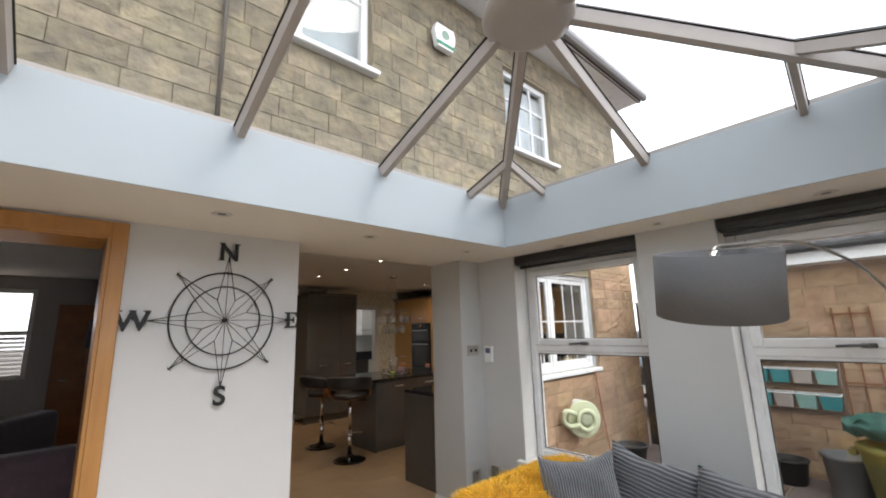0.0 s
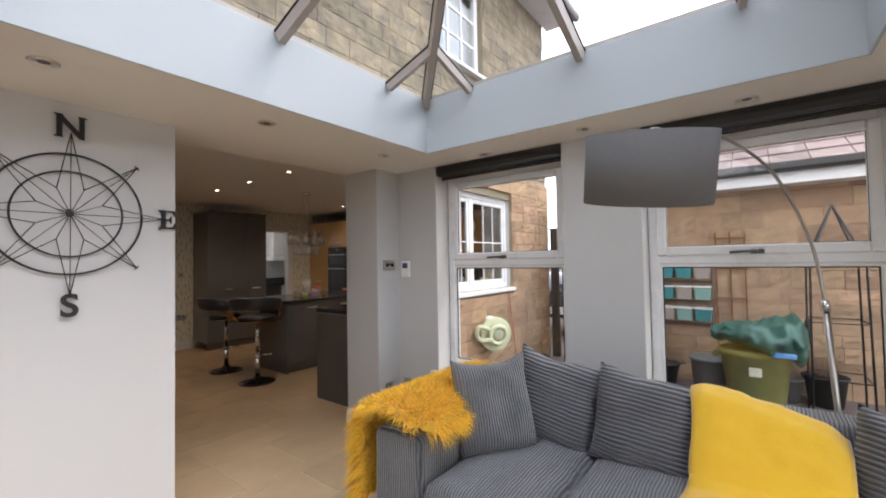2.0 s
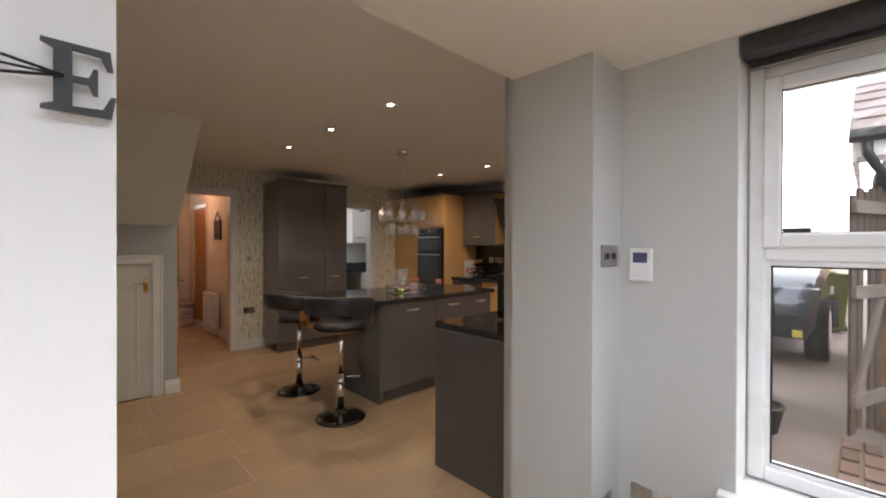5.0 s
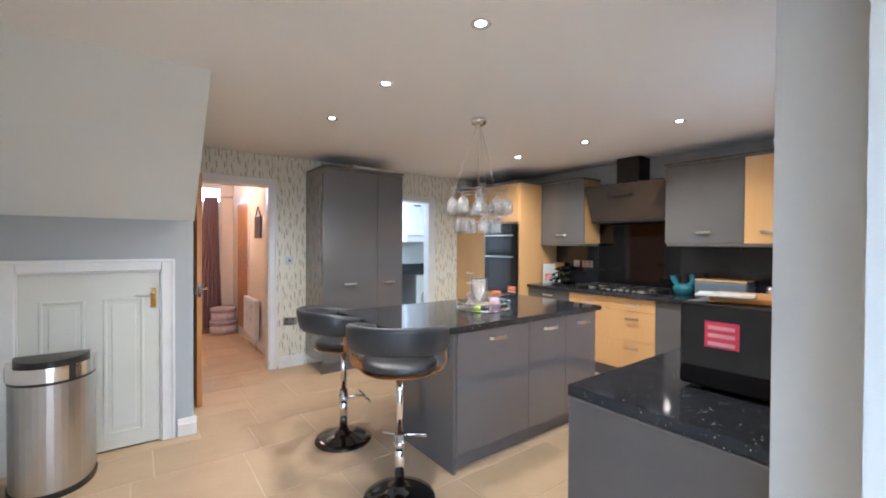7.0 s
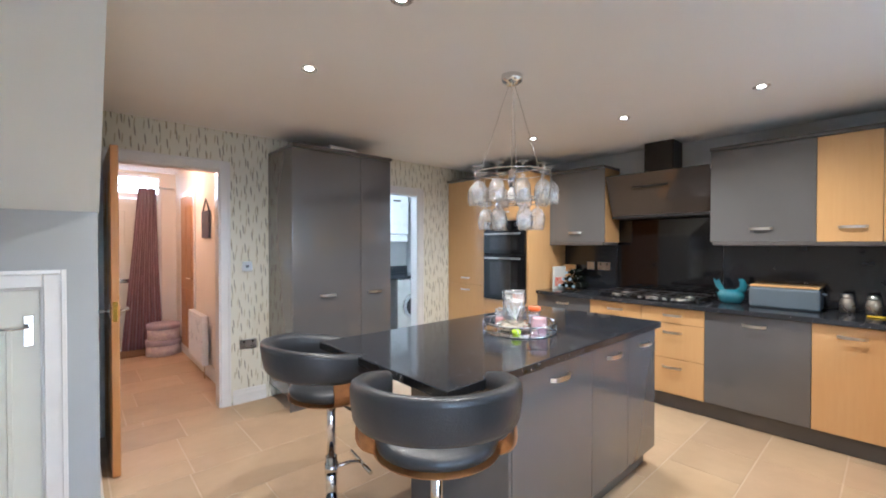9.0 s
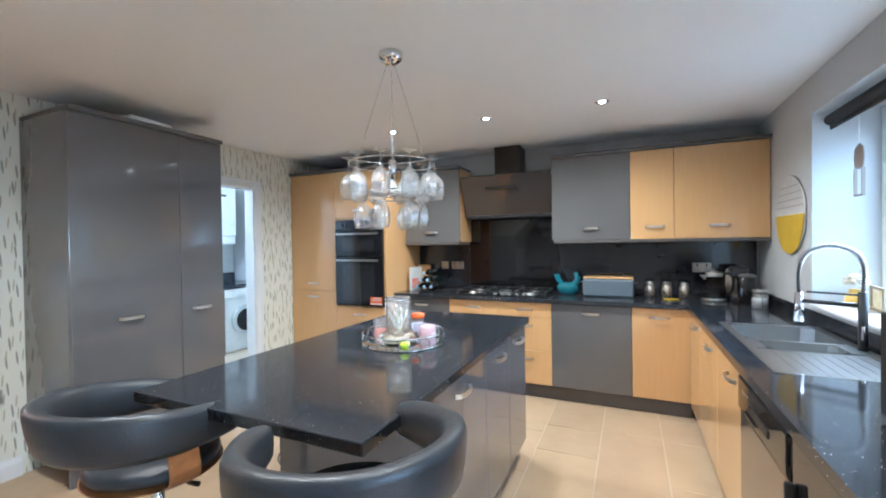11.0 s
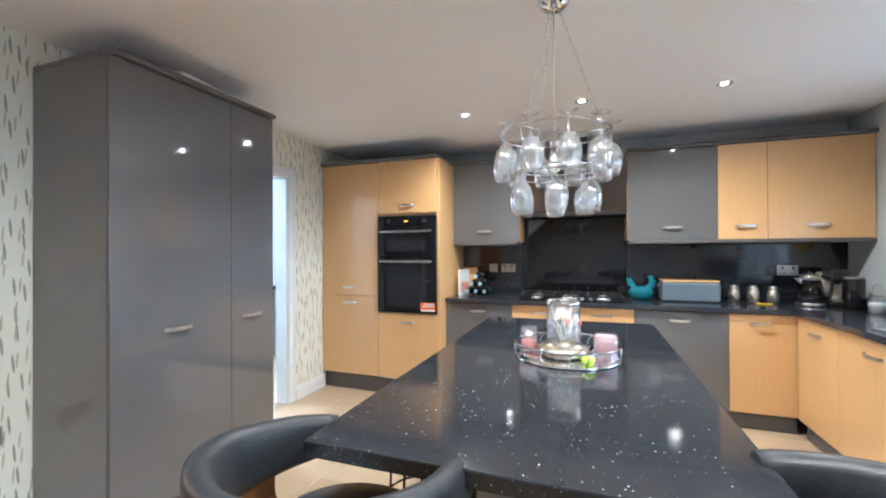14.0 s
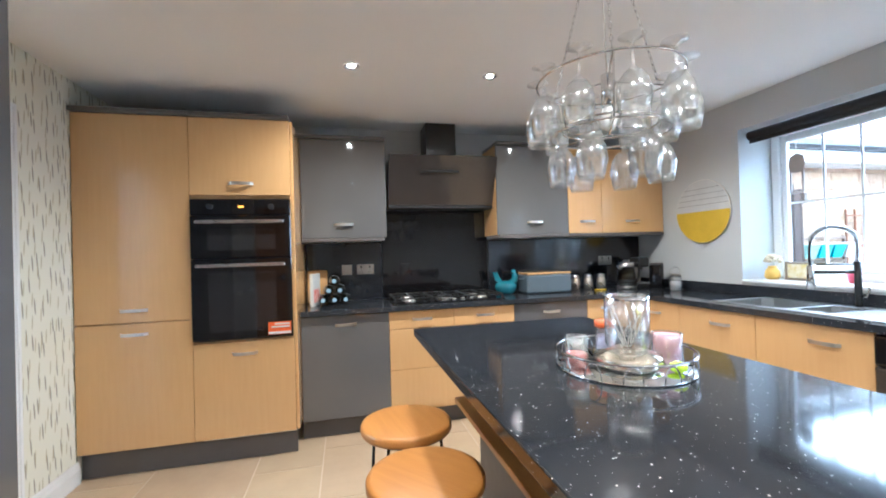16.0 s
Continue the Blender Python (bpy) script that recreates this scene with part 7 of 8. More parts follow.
part("latch_plate", box_bm((0.7402, 0.008, 0.94), (0.742, 0.032, 1.06)), CHROME, hl)
plate("light_switch", (3.195, KY1 - 0.002, 1.215), 0, 0.086, 0.086, "steel light switch on the wallpapered wall", "light switch", "dark")
plate("wall_socket", (3.20, KY1 - 0.002, 0.52), 0, 0.146, 0.086, "steel double socket on the wallpapered wall", "socket")
vt = thing("white_tray_box", (3.86, 7.90, 2.251), "flat white plastic box on top of the tall cabinet", "box", turn=8)
part("body", box_bm((-0.15, -0.06, 0), (0.15, 0.10, 0.035), 0.006), UPVC, vt)
cbk = solid("island_side_shelf", box_bm((3.66, 6.165, 0.55), (4.78, 6.30, 0.575), 0.003), STOOL_WOOD, "wooden shelf on the back of the island", "shelf")
add_sup = box_bm((3.70, 6.162, 0.30), (3.73, 6.29, 0.549), 0.002)
part("bracket", add_sup, BLACK_METAL, cbk)

# ---- hall ----
fd = thing("front_door", (2.22, 11.32, 0), "cream panelled front door with a bright fanlight above", "door")
part("leaf", box_bm((0.03, 0, 0.01), (0.70, 0.045, 2.02), 0.003), CREAM, fd)
for a, b, c, d_ in ((0.10, 0.33, 0.2, 0.85), (0.40, 0.63, 0.2, 0.85), (0.10, 0.33, 1.0, 1.85), (0.40, 0.63, 1.0, 1.85)):
    part("panel", box_bm((a, -0.008, c), (b, 0.002, d_), 0.006), CREAM, fd)
for x0, x1 in ((-0.018, 0.029), (0.701, 0.728)):
    part("jamb", box_bm((x0, -0.012, 0.0), (x1, 0.06, 2.355), 0.003), GLOSS_WHITE, fd)
bm = bmesh.new()
add_box(bm, (0.0, -0.01, 2.025), (0.73, 0.05, 2.10), 0.003)
add_box(bm, (0.0, -0.01, 2.31), (0.73, 0.05, 2.355), 0.003)
part("fanlight_frame", bm, UPVC, fd)
p = part("pane", box_bm((0.0, 0.02, 2.10), (0.73, 0.026, 2.31)), PANE, fd, "clear fanlight glass")
p.visible_shadow = False
part("letter_plate", box_bm((0.25, -0.006, 0.9), (0.48, -0.001, 0.95)), CHROME, fd)
cu = thing("door_curtain", (2.78, 11.20, 0), "long mauve velvet curtain gathered beside the front door", "curtain")
bm = bmesh.new()
n, m = 60, 14
g = []
for j in range(m + 1):
    v = j / m
    row = []
    for i in range(n + 1):
        u = i / n
        wid = 0.10 + 0.13 * (1 - v) ** 1.2
        x = (u - 0.5) * 2 * wid - 0.06 * (1 - v)
        y = 0.035 * math.sin(u * 2 * math.pi * 6 + 0.6 * math.sin(v * 4)) * (0.6 + 0.4 * v)
        row.append(bm.verts.new((x, y, 0.02 + 2.14 * v)))
    g.append(row)
for j in range(m):
    for i in range(n):
        bm.faces.new((g[j][i], g[j][i + 1], g[j + 1][i + 1], g[j + 1][i])).smooth = True
part("cloth", bm, mat("mauve_velvet", (0.19, 0.085, 0.10), 0.8, color2=(0.14, 0.06, 0.075), scale=8, sheen=0.5), cu)
bm = bmesh.new()
add_tube(bm, [(-0.55, 0, 2.175), (0.30, 0, 2.175)], 0.012, 10)
part("pole", bm, NICKEL, cu)
HAT = mat("lilac_pattern_box", (0.50, 0.40, 0.42), 0.7, color2=(0.66, 0.58, 0.52), scale=16, mix=0.4)
for z, r, w in ((0.0, 0.19, "large"), (0.20, 0.175, "small")):
    hb = thing("hat_box", (2.90, 10.82, z), "round patterned lilac hat box, " + ("standing on the floor" if z == 0 else "stacked on another"), "hat box", "hat boxes")
    bm = bmesh.new()
    add_lathe(bm, [(r, 0.0), (r, 0.13)], 32)
    part("box", bm, HAT, hb)
    bm = bmesh.new()
    add_lathe(bm, [(r + 0.006, 0.131), (r + 0.006, 0.19), (r, 0.198), (0.0, 0.199)], 32)
    part("lid", bm, mat("lilac_lid", (0.46, 0.38, 0.42), 0.7, scale=12) if z == 0 else bpy.data.materials["lilac_lid"], hb)
od = thing("hall_oak_door", (3.118, 10.86, 0), "closed oak door in the hall side wall", "door", turn=-90)
bm = bmesh.new()
add_box(bm, (-0.06, -0.016, 0), (0.0, 0, 2.08), 0.003)
add_box(bm, (0.76, -0.016, 0), (0.82, 0, 2.08), 0.003)
add_box(bm, (0.0, -0.016, 2.02), (0.76, 0, 2.08), 0.003)
part("architrave", bm, GLOSS_WHITE, od)
part("leaf", box_bm((0.002, -0.012, 0.01), (0.758, -0.001, 2.018), 0.002), OAK, od)
for a, b, c, d_ in ((0.10, 0.34, 0.2, 0.85), (0.42, 0.66, 0.2, 0.85), (0.10, 0.34, 1.0, 1.88), (0.42, 0.66, 1.0, 1.88)):
    part("panel", box_bm((a, -0.017, c), (b, -0.0122, d_), 0.003), OAK, od)
bm = bmesh.new()
add_tube(bm, [(0.69, -0.012, 1.0), (0.69, -0.055, 1.0), (0.58, -0.055, 1.0)], 0.008, 8)
part("handle", bm, CHROME, od)
rd = thing("radiator", (3.117, 9.98, 0.14), "white panel radiator on the hall wall", "radiator", turn=-90)
part("panel", box_bm((0, -0.09, 0), (0.66, -0.03, 0.52), 0.006, 2), UPVC, rd)
for k in range(16):
    part("flute", box_bm((0.025 + k * 0.039, -0.096, 0.03), (0.045 + k * 0.039, -0.089, 0.49), 0.003), UPVC, rd)
part("bracket", box_bm((0.1, -0.03, 0.1), (0.14, 0.0, 0.42)), UPVC, rd)
bm = bmesh.new()
add_tube(bm, [(0.63, -0.06, 0.0), (0.63, -0.06, -0.14)], 0.008, 8)
part("pipe", bm, CHROME, rd)
sg = thing("hanging_sign", (3.116, 9.47, 1.50), "small dark hanging slate sign on the hall wall", "wall sign", turn=-90)
part("slate", box_bm((-0.16, -0.022, -0.02), (0.16, -0.002, 0.27), 0.004), mat("dark_slate", (0.07, 0.055, 0.06), 0.7, scale=10), sg)
bm = bmesh.new()
add_tube(bm, [(-0.14, -0.012, 0.27), (0.0, -0.012, 0.40), (0.14, -0.012, 0.27)], 0.008, 6)
part("rope", bm, BLACK_METAL, sg)
solid("door_mat", box_bm((2.25, 10.85, 0.001), (2.75, 11.25, 0.014), 0.004), mat("coir", (0.20, 0.12, 0.06), 0.95, scale=80, bump=0.5, bump_scale=200), "brown coir door mat inside the front door", "door mat")

# ---- utility room ----
wm = thing("washing_machine", (5.80, 9.70, 0), "white front-loading washing machine under a black worktop", "washing machine")
part("body", box_bm((0, 0.02, 0.01), (0.595, 0.6, 0.85), 0.01, 2), UPVC, wm)
part("fascia", box_bm((0.0, 0.0, 0.73), (0.595, 0.0195, 0.85), 0.005), UPVC, wm)
bm = bmesh.new()
add_tube(bm, [(0.30, 0.018, 0.42), (0.30, -0.03, 0.42)], 0.20, 36)
dr = part("door", bm, CHROME, wm, "chrome door ring")
bm = bmesh.new()
add_tube(bm, [(0.30, -0.029, 0.42), (0.30, -0.045, 0.42)], 0.15, 36, taper=0.12)
part("porthole", bm, BLACK_GLASS, dr)
bm = bmesh.new()
add_tube(bm, [(0.42, 0.0, 0.79), (0.42, -0.02, 0.79)], 0.03, 20)
part("dial", bm, CHROME, wm)
part("drawer_front", box_bm((0.03, -0.004, 0.755), (0.19, -0.0005, 0.83), 0.003), UPVC, wm)
uw = thing("utility_worktop", (4.9, 9.66, 0.87), "black worktop in the utility room", "worktop")
part("slab", box_bm((0, 0, 0), (1.58, 0.72, 0.04), 0.004), QUARTZ, uw)
part("upstand", box_bm((0, 0.70, 0.041), (1.58, 0.72, 0.16)), QUARTZ, uw)
part("leg_panel", box_bm((0.86, 0.02, -0.87), (0.885, 0.70, 0.0)), GREY_GLOSS, uw)
bo = thing("boiler", (5.78, 10.02, 1.45), "white wall-hung boiler above the utility worktop", "boiler")
part("case", box_bm((0, 0, 0.12), (0.48, 0.375, 0.80), 0.02, 3), UPVC, bo)
part("control_flap", box_bm((0.01, 0.01, 0), (0.47, 0.37, 0.118), 0.01), UPVC, bo)
bm = bmesh.new()
add_tube(bm, [(0.17, -0.003, 0.68), (0.31, -0.003, 0.68)], 0.014, 10)
part("badge_plate", bm, GREY_CARCASS, bo)

# ---- outside ----
GZ = -0.13
BUCKET = mat("black_plastic", (0.018, 0.018, 0.018), 0.5)
solid("ground", box_bm((-60, -60, -0.4), (120, 120, GZ)), mat("pink_tarmac_paving", (0.17, 0.132, 0.118), 0.9, color2=(0.12, 0.094, 0.084), scale=3, bump=0.4, bump_scale=40, coords="World"), "reddish paving and open ground outside", "ground", "structure")
UWA, UWB = (1.27, 1.93, 3.72, 4.95), (3.74, 4.68, 3.57, 4.62)
house_upper = wall("wall_house_upper", "y", 3.447, 3.88, -5.6, 6.5, 2.5, 5.2, MORTAR, "coursed sandstone upper wall of the house", [UWA, UWB])
house_core = solid("wall_house_lower_outer", wall_bm("y", 3.446, 3.458, 3.345, 6.5, -0.2, 2.5, [(4.05, 5.30, 1.02, 2.16)]), MORTAR, "coursed sandstone lower wall of the house", "wall", "structure")
solid("wall_house_inner", box_bm((-5.6, 3.95, 2.5), (6.5, 4.0, 5.2)), GREY_WALL, "plain inner wall behind the upper windows", "wall", "structure")
solid("roof_house", (lambda b: (add_prism(b, [(3.0, 5.12), (7.0, 7.6), (7.0, 7.45), (3.05, 5.05)], "x", -5.8, 6.75), b)[1])(bmesh.new()),
      mat("dark_roof_tiles", (0.10, 0.085, 0.08), 0.8, scale=5, bump=0.5, bump_scale=20, coords="World"), "dark tiled house roof", "roof", "structure")
ev = thing("eaves", (0, 3.42, 5.06), "white soffit and grey gutter along the house eaves", "gutter")
tagged(ev, kind="structure")
part("soffit_board", box_bm((-5.8, -0.36, 0.0), (6.72, 0.03, 0.02)), UPVC, ev)
part("fascia", box_bm((-5.8, -0.385, 0.0), (6.72, -0.362, 0.15)), UPVC, ev)
bm = bmesh.new()
add_prism(bm, [(-0.50, 0.10), (-0.50, 0.04), (-0.475, 0.0), (-0.43, 0.0), (-0.39, 0.04), (-0.39, 0.10)], "x", -5.8, 6.75)
part("gutter", bm, mat("grey_gutter", (0.22, 0.22, 0.23), 0.4), ev)

# small dark clumps scattered along the roof edge
verts, faces = [], []
random.seed(77)
for k in range(900):
    c = Vector((random.uniform(-4.5, 6.7), 0, 0))
    d = abs(random.gauss(0, 0.16))
    c.y, c.z = 3.0 + d, 5.13 + d * 0.62 + random.uniform(0, 0.03)
    r = random.uniform(0.012, 0.045)
    b = len(verts)
    verts += [c + Vector(v) * r * random.uniform(0.6, 1.3) for v in ((1, 0, 0), (0, 1, 0.2), (-1, 0, 0), (0, -1, -0.1), (0, 0, 1), (0, 0, -1))]
    faces += [(b + i, b + (i + 1) % 4, b + 4) for i in range(4)] + [(b + (i + 1) % 4, b + i, b + 5) for i in range(4)]
me = bpy.data.meshes.new("roof_moss")
me.from_pydata(verts, [], faces)
me.materials.append(mat("dark_clump", (0.045, 0.05, 0.03), 0.95, scale=20))
tagged(new("roof_moss", me), "small dark clumps along the roof edge", "moss", kind="stuff")


def house_window(name, x0, x1, z0, z1, bars, label):
    w = thing(name, (x0, 3.50, z0), label, "window")
    tagged(w, kind="structure")
    L, H = x1 - x0, z1 - z0
    bm = bmesh.new()
    for lo, hi in (((0, 0, 0), (0.07, 0.06, H)), ((L - 0.07, 0, 0), (L, 0.06, H)), ((0.07, 0, 0), (L - 0.07, 0.06, 0.07)), ((0.07, 0, H - 0.07), (L - 0.07, 0.06, H))):
        add_box(bm, lo, hi, 0.006)
    part("window_frame", bm, UPVC, w)
    if bars:
        for k in (1, 2):
            part("glazing_bar", box_bm((0.07 + (L - 0.14) * k / 3 - 0.011, 0.01, 0.07), (0.07 + (L - 0.14) * k / 3 + 0.011, 0.04, H - 0.07)), UPVC, w)
        for k in (1, 2):
            part("glazing_bar", box_bm((0.07, 0.012, 0.07 + (H - 0.14) * k / 3 - 0.011), (L - 0.07, 0.038, 0.07 + (H - 0.14) * k / 3 + 0.011)), UPVC, w)
    else:
        part("glazing_bar", box_bm((0.07, 0.012, H * 0.55 - 0.011), (L - 0.07, 0.038, H * 0.55 + 0.011)), UPVC, w)
        part("glazing_bar", box_bm((L / 2 + 0.05, 0.012, H * 0.55), (L / 2 + 0.07, 0.038, H - 0.07)), UPVC, w)
    p = part("pane", box_bm((0.07, 0.02, 0.07), (L - 0.07, 0.026, H - 0.07)), PANE, w, "clear glass")
    p.visible_shadow = False
    part("sill", box_bm((-0.05, -0.13, -0.045), (L + 0.05, 0.03, 0.0), 0.008), UPVC, w)
    part("net_curtain", box_bm((0.0, 0.16, 0.0), (L, 0.165, H)), mat("pale_net", (0.38, 0.43, 0.46), 0.9, scale=3, stretch=(14, 1, 1)), w)


house_window("window_upper_a", *UWA, False, "white upvc bedroom window in the stone wall")
house_window("window_upper_b", *UWB, True, "white upvc landing window with glazing bars")
al = thing("alarm_box", (2.73, 3.405, 4.40), "white and green burglar alarm box high on the wall", "alarm box")
bm = bmesh.new()
add_prism(bm, [(-0.11, 0.13), (0.11, 0.13), (0.14, 0.05), (0.10, -0.12), (-0.10, -0.12), (-0.14, 0.05)], "y", -0.06, 0.0)
part("case", bm, UPVC, al)
part("green_band", box_bm((-0.12, -0.063, -0.10), (0.12, -0.0605, -0.06)), mat("green_print", (0.02, 0.22, 0.12), 0.5), al)
bm = bmesh.new()
add_tube(bm, [(0, -0.061, 0.03), (0, -0.066, 0.03)], 0.05, 20)
part("emblem", bm, mat("grey_green_print", (0.20, 0.30, 0.24), 0.5), al)
bm = bmesh.new()
add_tube(bm, [(0.78, 3.40, 2.52), (0.78, 3.40, 5.05)], 0.014, 8)
solid("cable_pipe", bm, mat("brown_pipe", (0.10, 0.085, 0.07), 0.6), "thin brown pipe running up the stone wall", "pipe")

# outbuilding across the yard
ob_core = wall("wall_outbuilding", "x", 6.34, 6.6, -4.0, 2.40, -0.2, 2.30, MORTAR, "coursed sandstone outbuilding wall")
solid("wall_outbuilding_end", wall_bm("y", 2.2, 2.398, 6.6, 9.6, -0.2, 2.3), PAVE_STONE, "sandstone end wall of the outbuilding", "wall", "structure")
gr = thing("outbuilding_roof", (6.34, 0, 2.14), "low pitched roof of pinkish concrete tiles with white fascia", "roof")
tagged(gr, kind="structure")
part("soffit", box_bm((-0.30, -4.2, -0.02), (0.0, 2.66, 0.0)), UPVC, gr)
part("fascia", box_bm((-0.325, -4.2, -0.02), (-0.302, 2.66, 0.17), 0.004), UPVC, gr)
bm = bmesh.new()
add_prism(bm, [(-0.43, 0.19), (-0.43, 0.13), (-0.41, 0.10), (-0.36, 0.10), (-0.335, 0.13), (-0.335, 0.19)], "y", -4.2, 2.70)
part("gutter", bm, mat("black_gutter", (0.03, 0.03, 0.03), 0.4), gr)
bm = bmesh.new()
add_prism(bm, [(-0.33, 0.17), (2.2, 1.43), (2.2, 1.36), (-0.33, 0.10)], "y", -4.25, 2.71)
part("roof_deck", bm, BLACK_METAL, gr)
part("barge_board", box_bm((-0.30, 2.662, -0.05), (2.0, 2.69, 0.12)), UPVC, gr)
RTILE = mat("pinkish_roof_tile", (0.235, 0.175, 0.165), 0.85, color2=(0.155, 0.115, 0.11), scale=9, bump=0.4, bump_scale=40, vary=0.2)
bm = bmesh.new()
add_box(bm, (0, 0, 0), (0.40, 0.325, 0.028), 0.005)
for w in bm.verts:
    w.co.z += 0.02 * (1 - w.co.x / 0.4)
rt_me = mesh_of("roof_tile", bm, RTILE)
sl = math.atan2(1.26, 2.53)
for i in range(6):
    for j in range(16):
        t = new("roof_tile", rt_me)
        t.parent = gr
        d = -0.40 + 0.34 * i
        t.matrix_basis = pose(d * math.cos(sl) + 0.0, 2.37 - 0.33 * j , 0.17 + (d * math.cos(sl) + 0.33) * math.tan(sl) + 0.006, 0, -math.degrees(sl), 0)
nb = thing("neighbour_house", (15.0, -1.5, GZ), "neighbouring house with ochre gable beyond the yard", "house")
bm = bmesh.new()
add_prism(bm, [(-3.5, 0), (3.5, 0), (3.5, 4.6), (0, 7.6), (-3.5, 4.6)], "x", 0, 8)
part("wall", bm, PAVE_STONE, nb)
bm = bmesh.new()
add_prism(bm, [(-3.8, 4.45), (0, 7.75), (3.8, 4.45), (3.8, 4.6), (0, 7.95), (-3.8, 4.6)], "x", -0.3, 8.3)
part("roof", bm, RTILE, nb)
for y in (-1.6, 1.6):
    part("window", box_bm((-0.03, y - 0.5, 1.2), (0.0, y + 0.5, 2.3)), UPVC, nb)

bm = bmesh.new()
add_tube(bm, [(5.95, 2.60, 2.23), (5.95, 2.60, 2.14), (6.02, 2.55, 2.04), (6.22, 2.46, 1.93), (6.245, 2.445, 1.85), (6.245, 2.445, GZ)], 0.034, 10)
solid("downpipe", bm, BUCKET, "black downpipe at the outbuilding corner", "downpipe")

# planter crates on a rack
TEAL, MINT, PALE = mat("teal_plastic", (0.05, 0.33, 0.36), 0.4), mat("mint_plastic", (0.30, 0.55, 0.50), 0.4), mat("taupe_plastic", (0.50, 0.44, 0.40), 0.4)
rk = thing("crate_rack", (6.27, 1.66, 0.545), "timber wall rack holding rows of plastic tubs", "wall rack")
bm = bmesh.new()
for y0, y1, z0, z1 in ((-0.40, -0.37, 0.0, 0.80), (0.37, 0.40, 0.0, 0.80), (-0.37, 0.37, 0.0, 0.03), (-0.37, 0.37, 0.77, 0.80), (-0.37, 0.37, 0.26, 0.29), (-0.37, 0.37, 0.51, 0.54)):
    add_box(bm, (0.0, y0, z0), (0.025, y1, z1), 0.003)
part("frame", bm, mat("weathered_timber", (0.20, 0.13, 0.085), 0.8, scale=5, stretch=(1, 8, 1), bump=0.2), rk)
random.seed(11)
for r in range(3):
    for k in range(4):
        tub = thing("plastic_tub", (6.27, 1.66 - 0.285 + 0.19 * k, 0.605 + 0.255 * r), "small hanging plastic tub on the timber rack", "tub", "tubs on the rack")
        bm = bmesh.new()
        v = [bm.verts.new(p) for p in ((-0.10, -0.07, 0), (-0.01, -0.07, 0), (-0.01, 0.07, 0), (-0.10, 0.07, 0), (-0.15, -0.085, 0.15), (-0.005, -0.085, 0.15), (-0.005, 0.085, 0.15), (-0.15, 0.085, 0.15))]
        for f in ((3, 2, 1, 0), (0, 1, 5, 4), (1, 2, 6, 5), (2, 3, 7, 6), (3, 0, 4, 7)):
            bm.faces.new([v[i] for i in f])
        part("bin", bm, ((TEAL, MINT, PALE, TEAL)[(r + k) % 4]), tub)
        bm = bmesh.new()
        add_tube(bm, [(-0.155, -0.09, 0.152), (-0.003, -0.09, 0.152), (-0.003, 0.09, 0.152), (-0.155, 0.09, 0.152)], 0.008, 5, closed=True)
        part("rim", bm, UPVC, tub)

# trellis, obelisk, bins and pots
tl = thing("wooden_trellis", (6.28, 1.10, GZ), "thin rusty garden trellis against the stone wall", "trellis")
bm = bmesh.new()
for y in (-0.14, 0.0, 0.14):
    add_box(bm, (-0.01, y - 0.008, 0), (0.006, y + 0.008, 1.78))
for z in (0.3, 0.65, 1.0, 1.35, 1.7):
    add_box(bm, (-0.022, -0.16, z), (-0.011, 0.16, z + 0.02))
part("lattice", bm, mat("rust", (0.22, 0.09, 0.04), 0.8, scale=20), tl)
ob = thing("garden_obelisk", (5.55, 0.30, GZ), "tall dark metal garden obelisk frame", "obelisk")
for sx, sy in ((-1, -1), (1, -1), (1, 1), (-1, 1)):
    bm = bmesh.new()
    add_tube(bm, [(sx * 0.20, sy * 0.20, 0), (sx * 0.18, sy * 0.18, 1.45), (0, 0, 1.95)], 0.009, 6)
    part("upright", bm, IRON, ob)
for z in (0.4, 0.9, 1.42):
    bm = bmesh.new()
    add_tube(bm, [(sx * 0.19, sy * 0.19, z) for sx, sy in ((-1, -1), (1, -1), (1, 1), (-1, 1))], 0.006, 5, closed=True)
    part("hoop", bm, IRON, ob)
gb = thing("green_compost_bin", (5.60, 0.90, GZ), "olive green plastic garden bin", "garden bin")
OLIVE = mat("olive_plastic", (0.20, 0.19, 0.055), 0.55, color2=(0.15, 0.145, 0.045), scale=8)
bm = bmesh.new()
add_lathe(bm, [(0.22, 0.0), (0.225, 0.02), (0.29, 0.52), (0.31, 0.53), (0.31, 0.57), (0.28, 0.58)], 32)
part("body", bm, OLIVE, gb)
for s in (-1, 1):
    part("handle", box_bm((-0.06, s * 0.325 - 0.03, 0.47), (0.06, s * 0.325 + 0.03, 0.52), 0.008), OLIVE, gb)
part("label", box_bm((-0.292, -0.05, 0.36), (-0.262, 0.05, 0.44)), mat("pale_label", (0.6, 0.6, 0.5), 0.6), gb)
tp = thing("green_tarpaulin", (5.60, 0.90, GZ + 0.585), "crumpled dark green tarpaulin heaped on the garden bin", "tarpaulin")
bm = bmesh.new()
rows = []
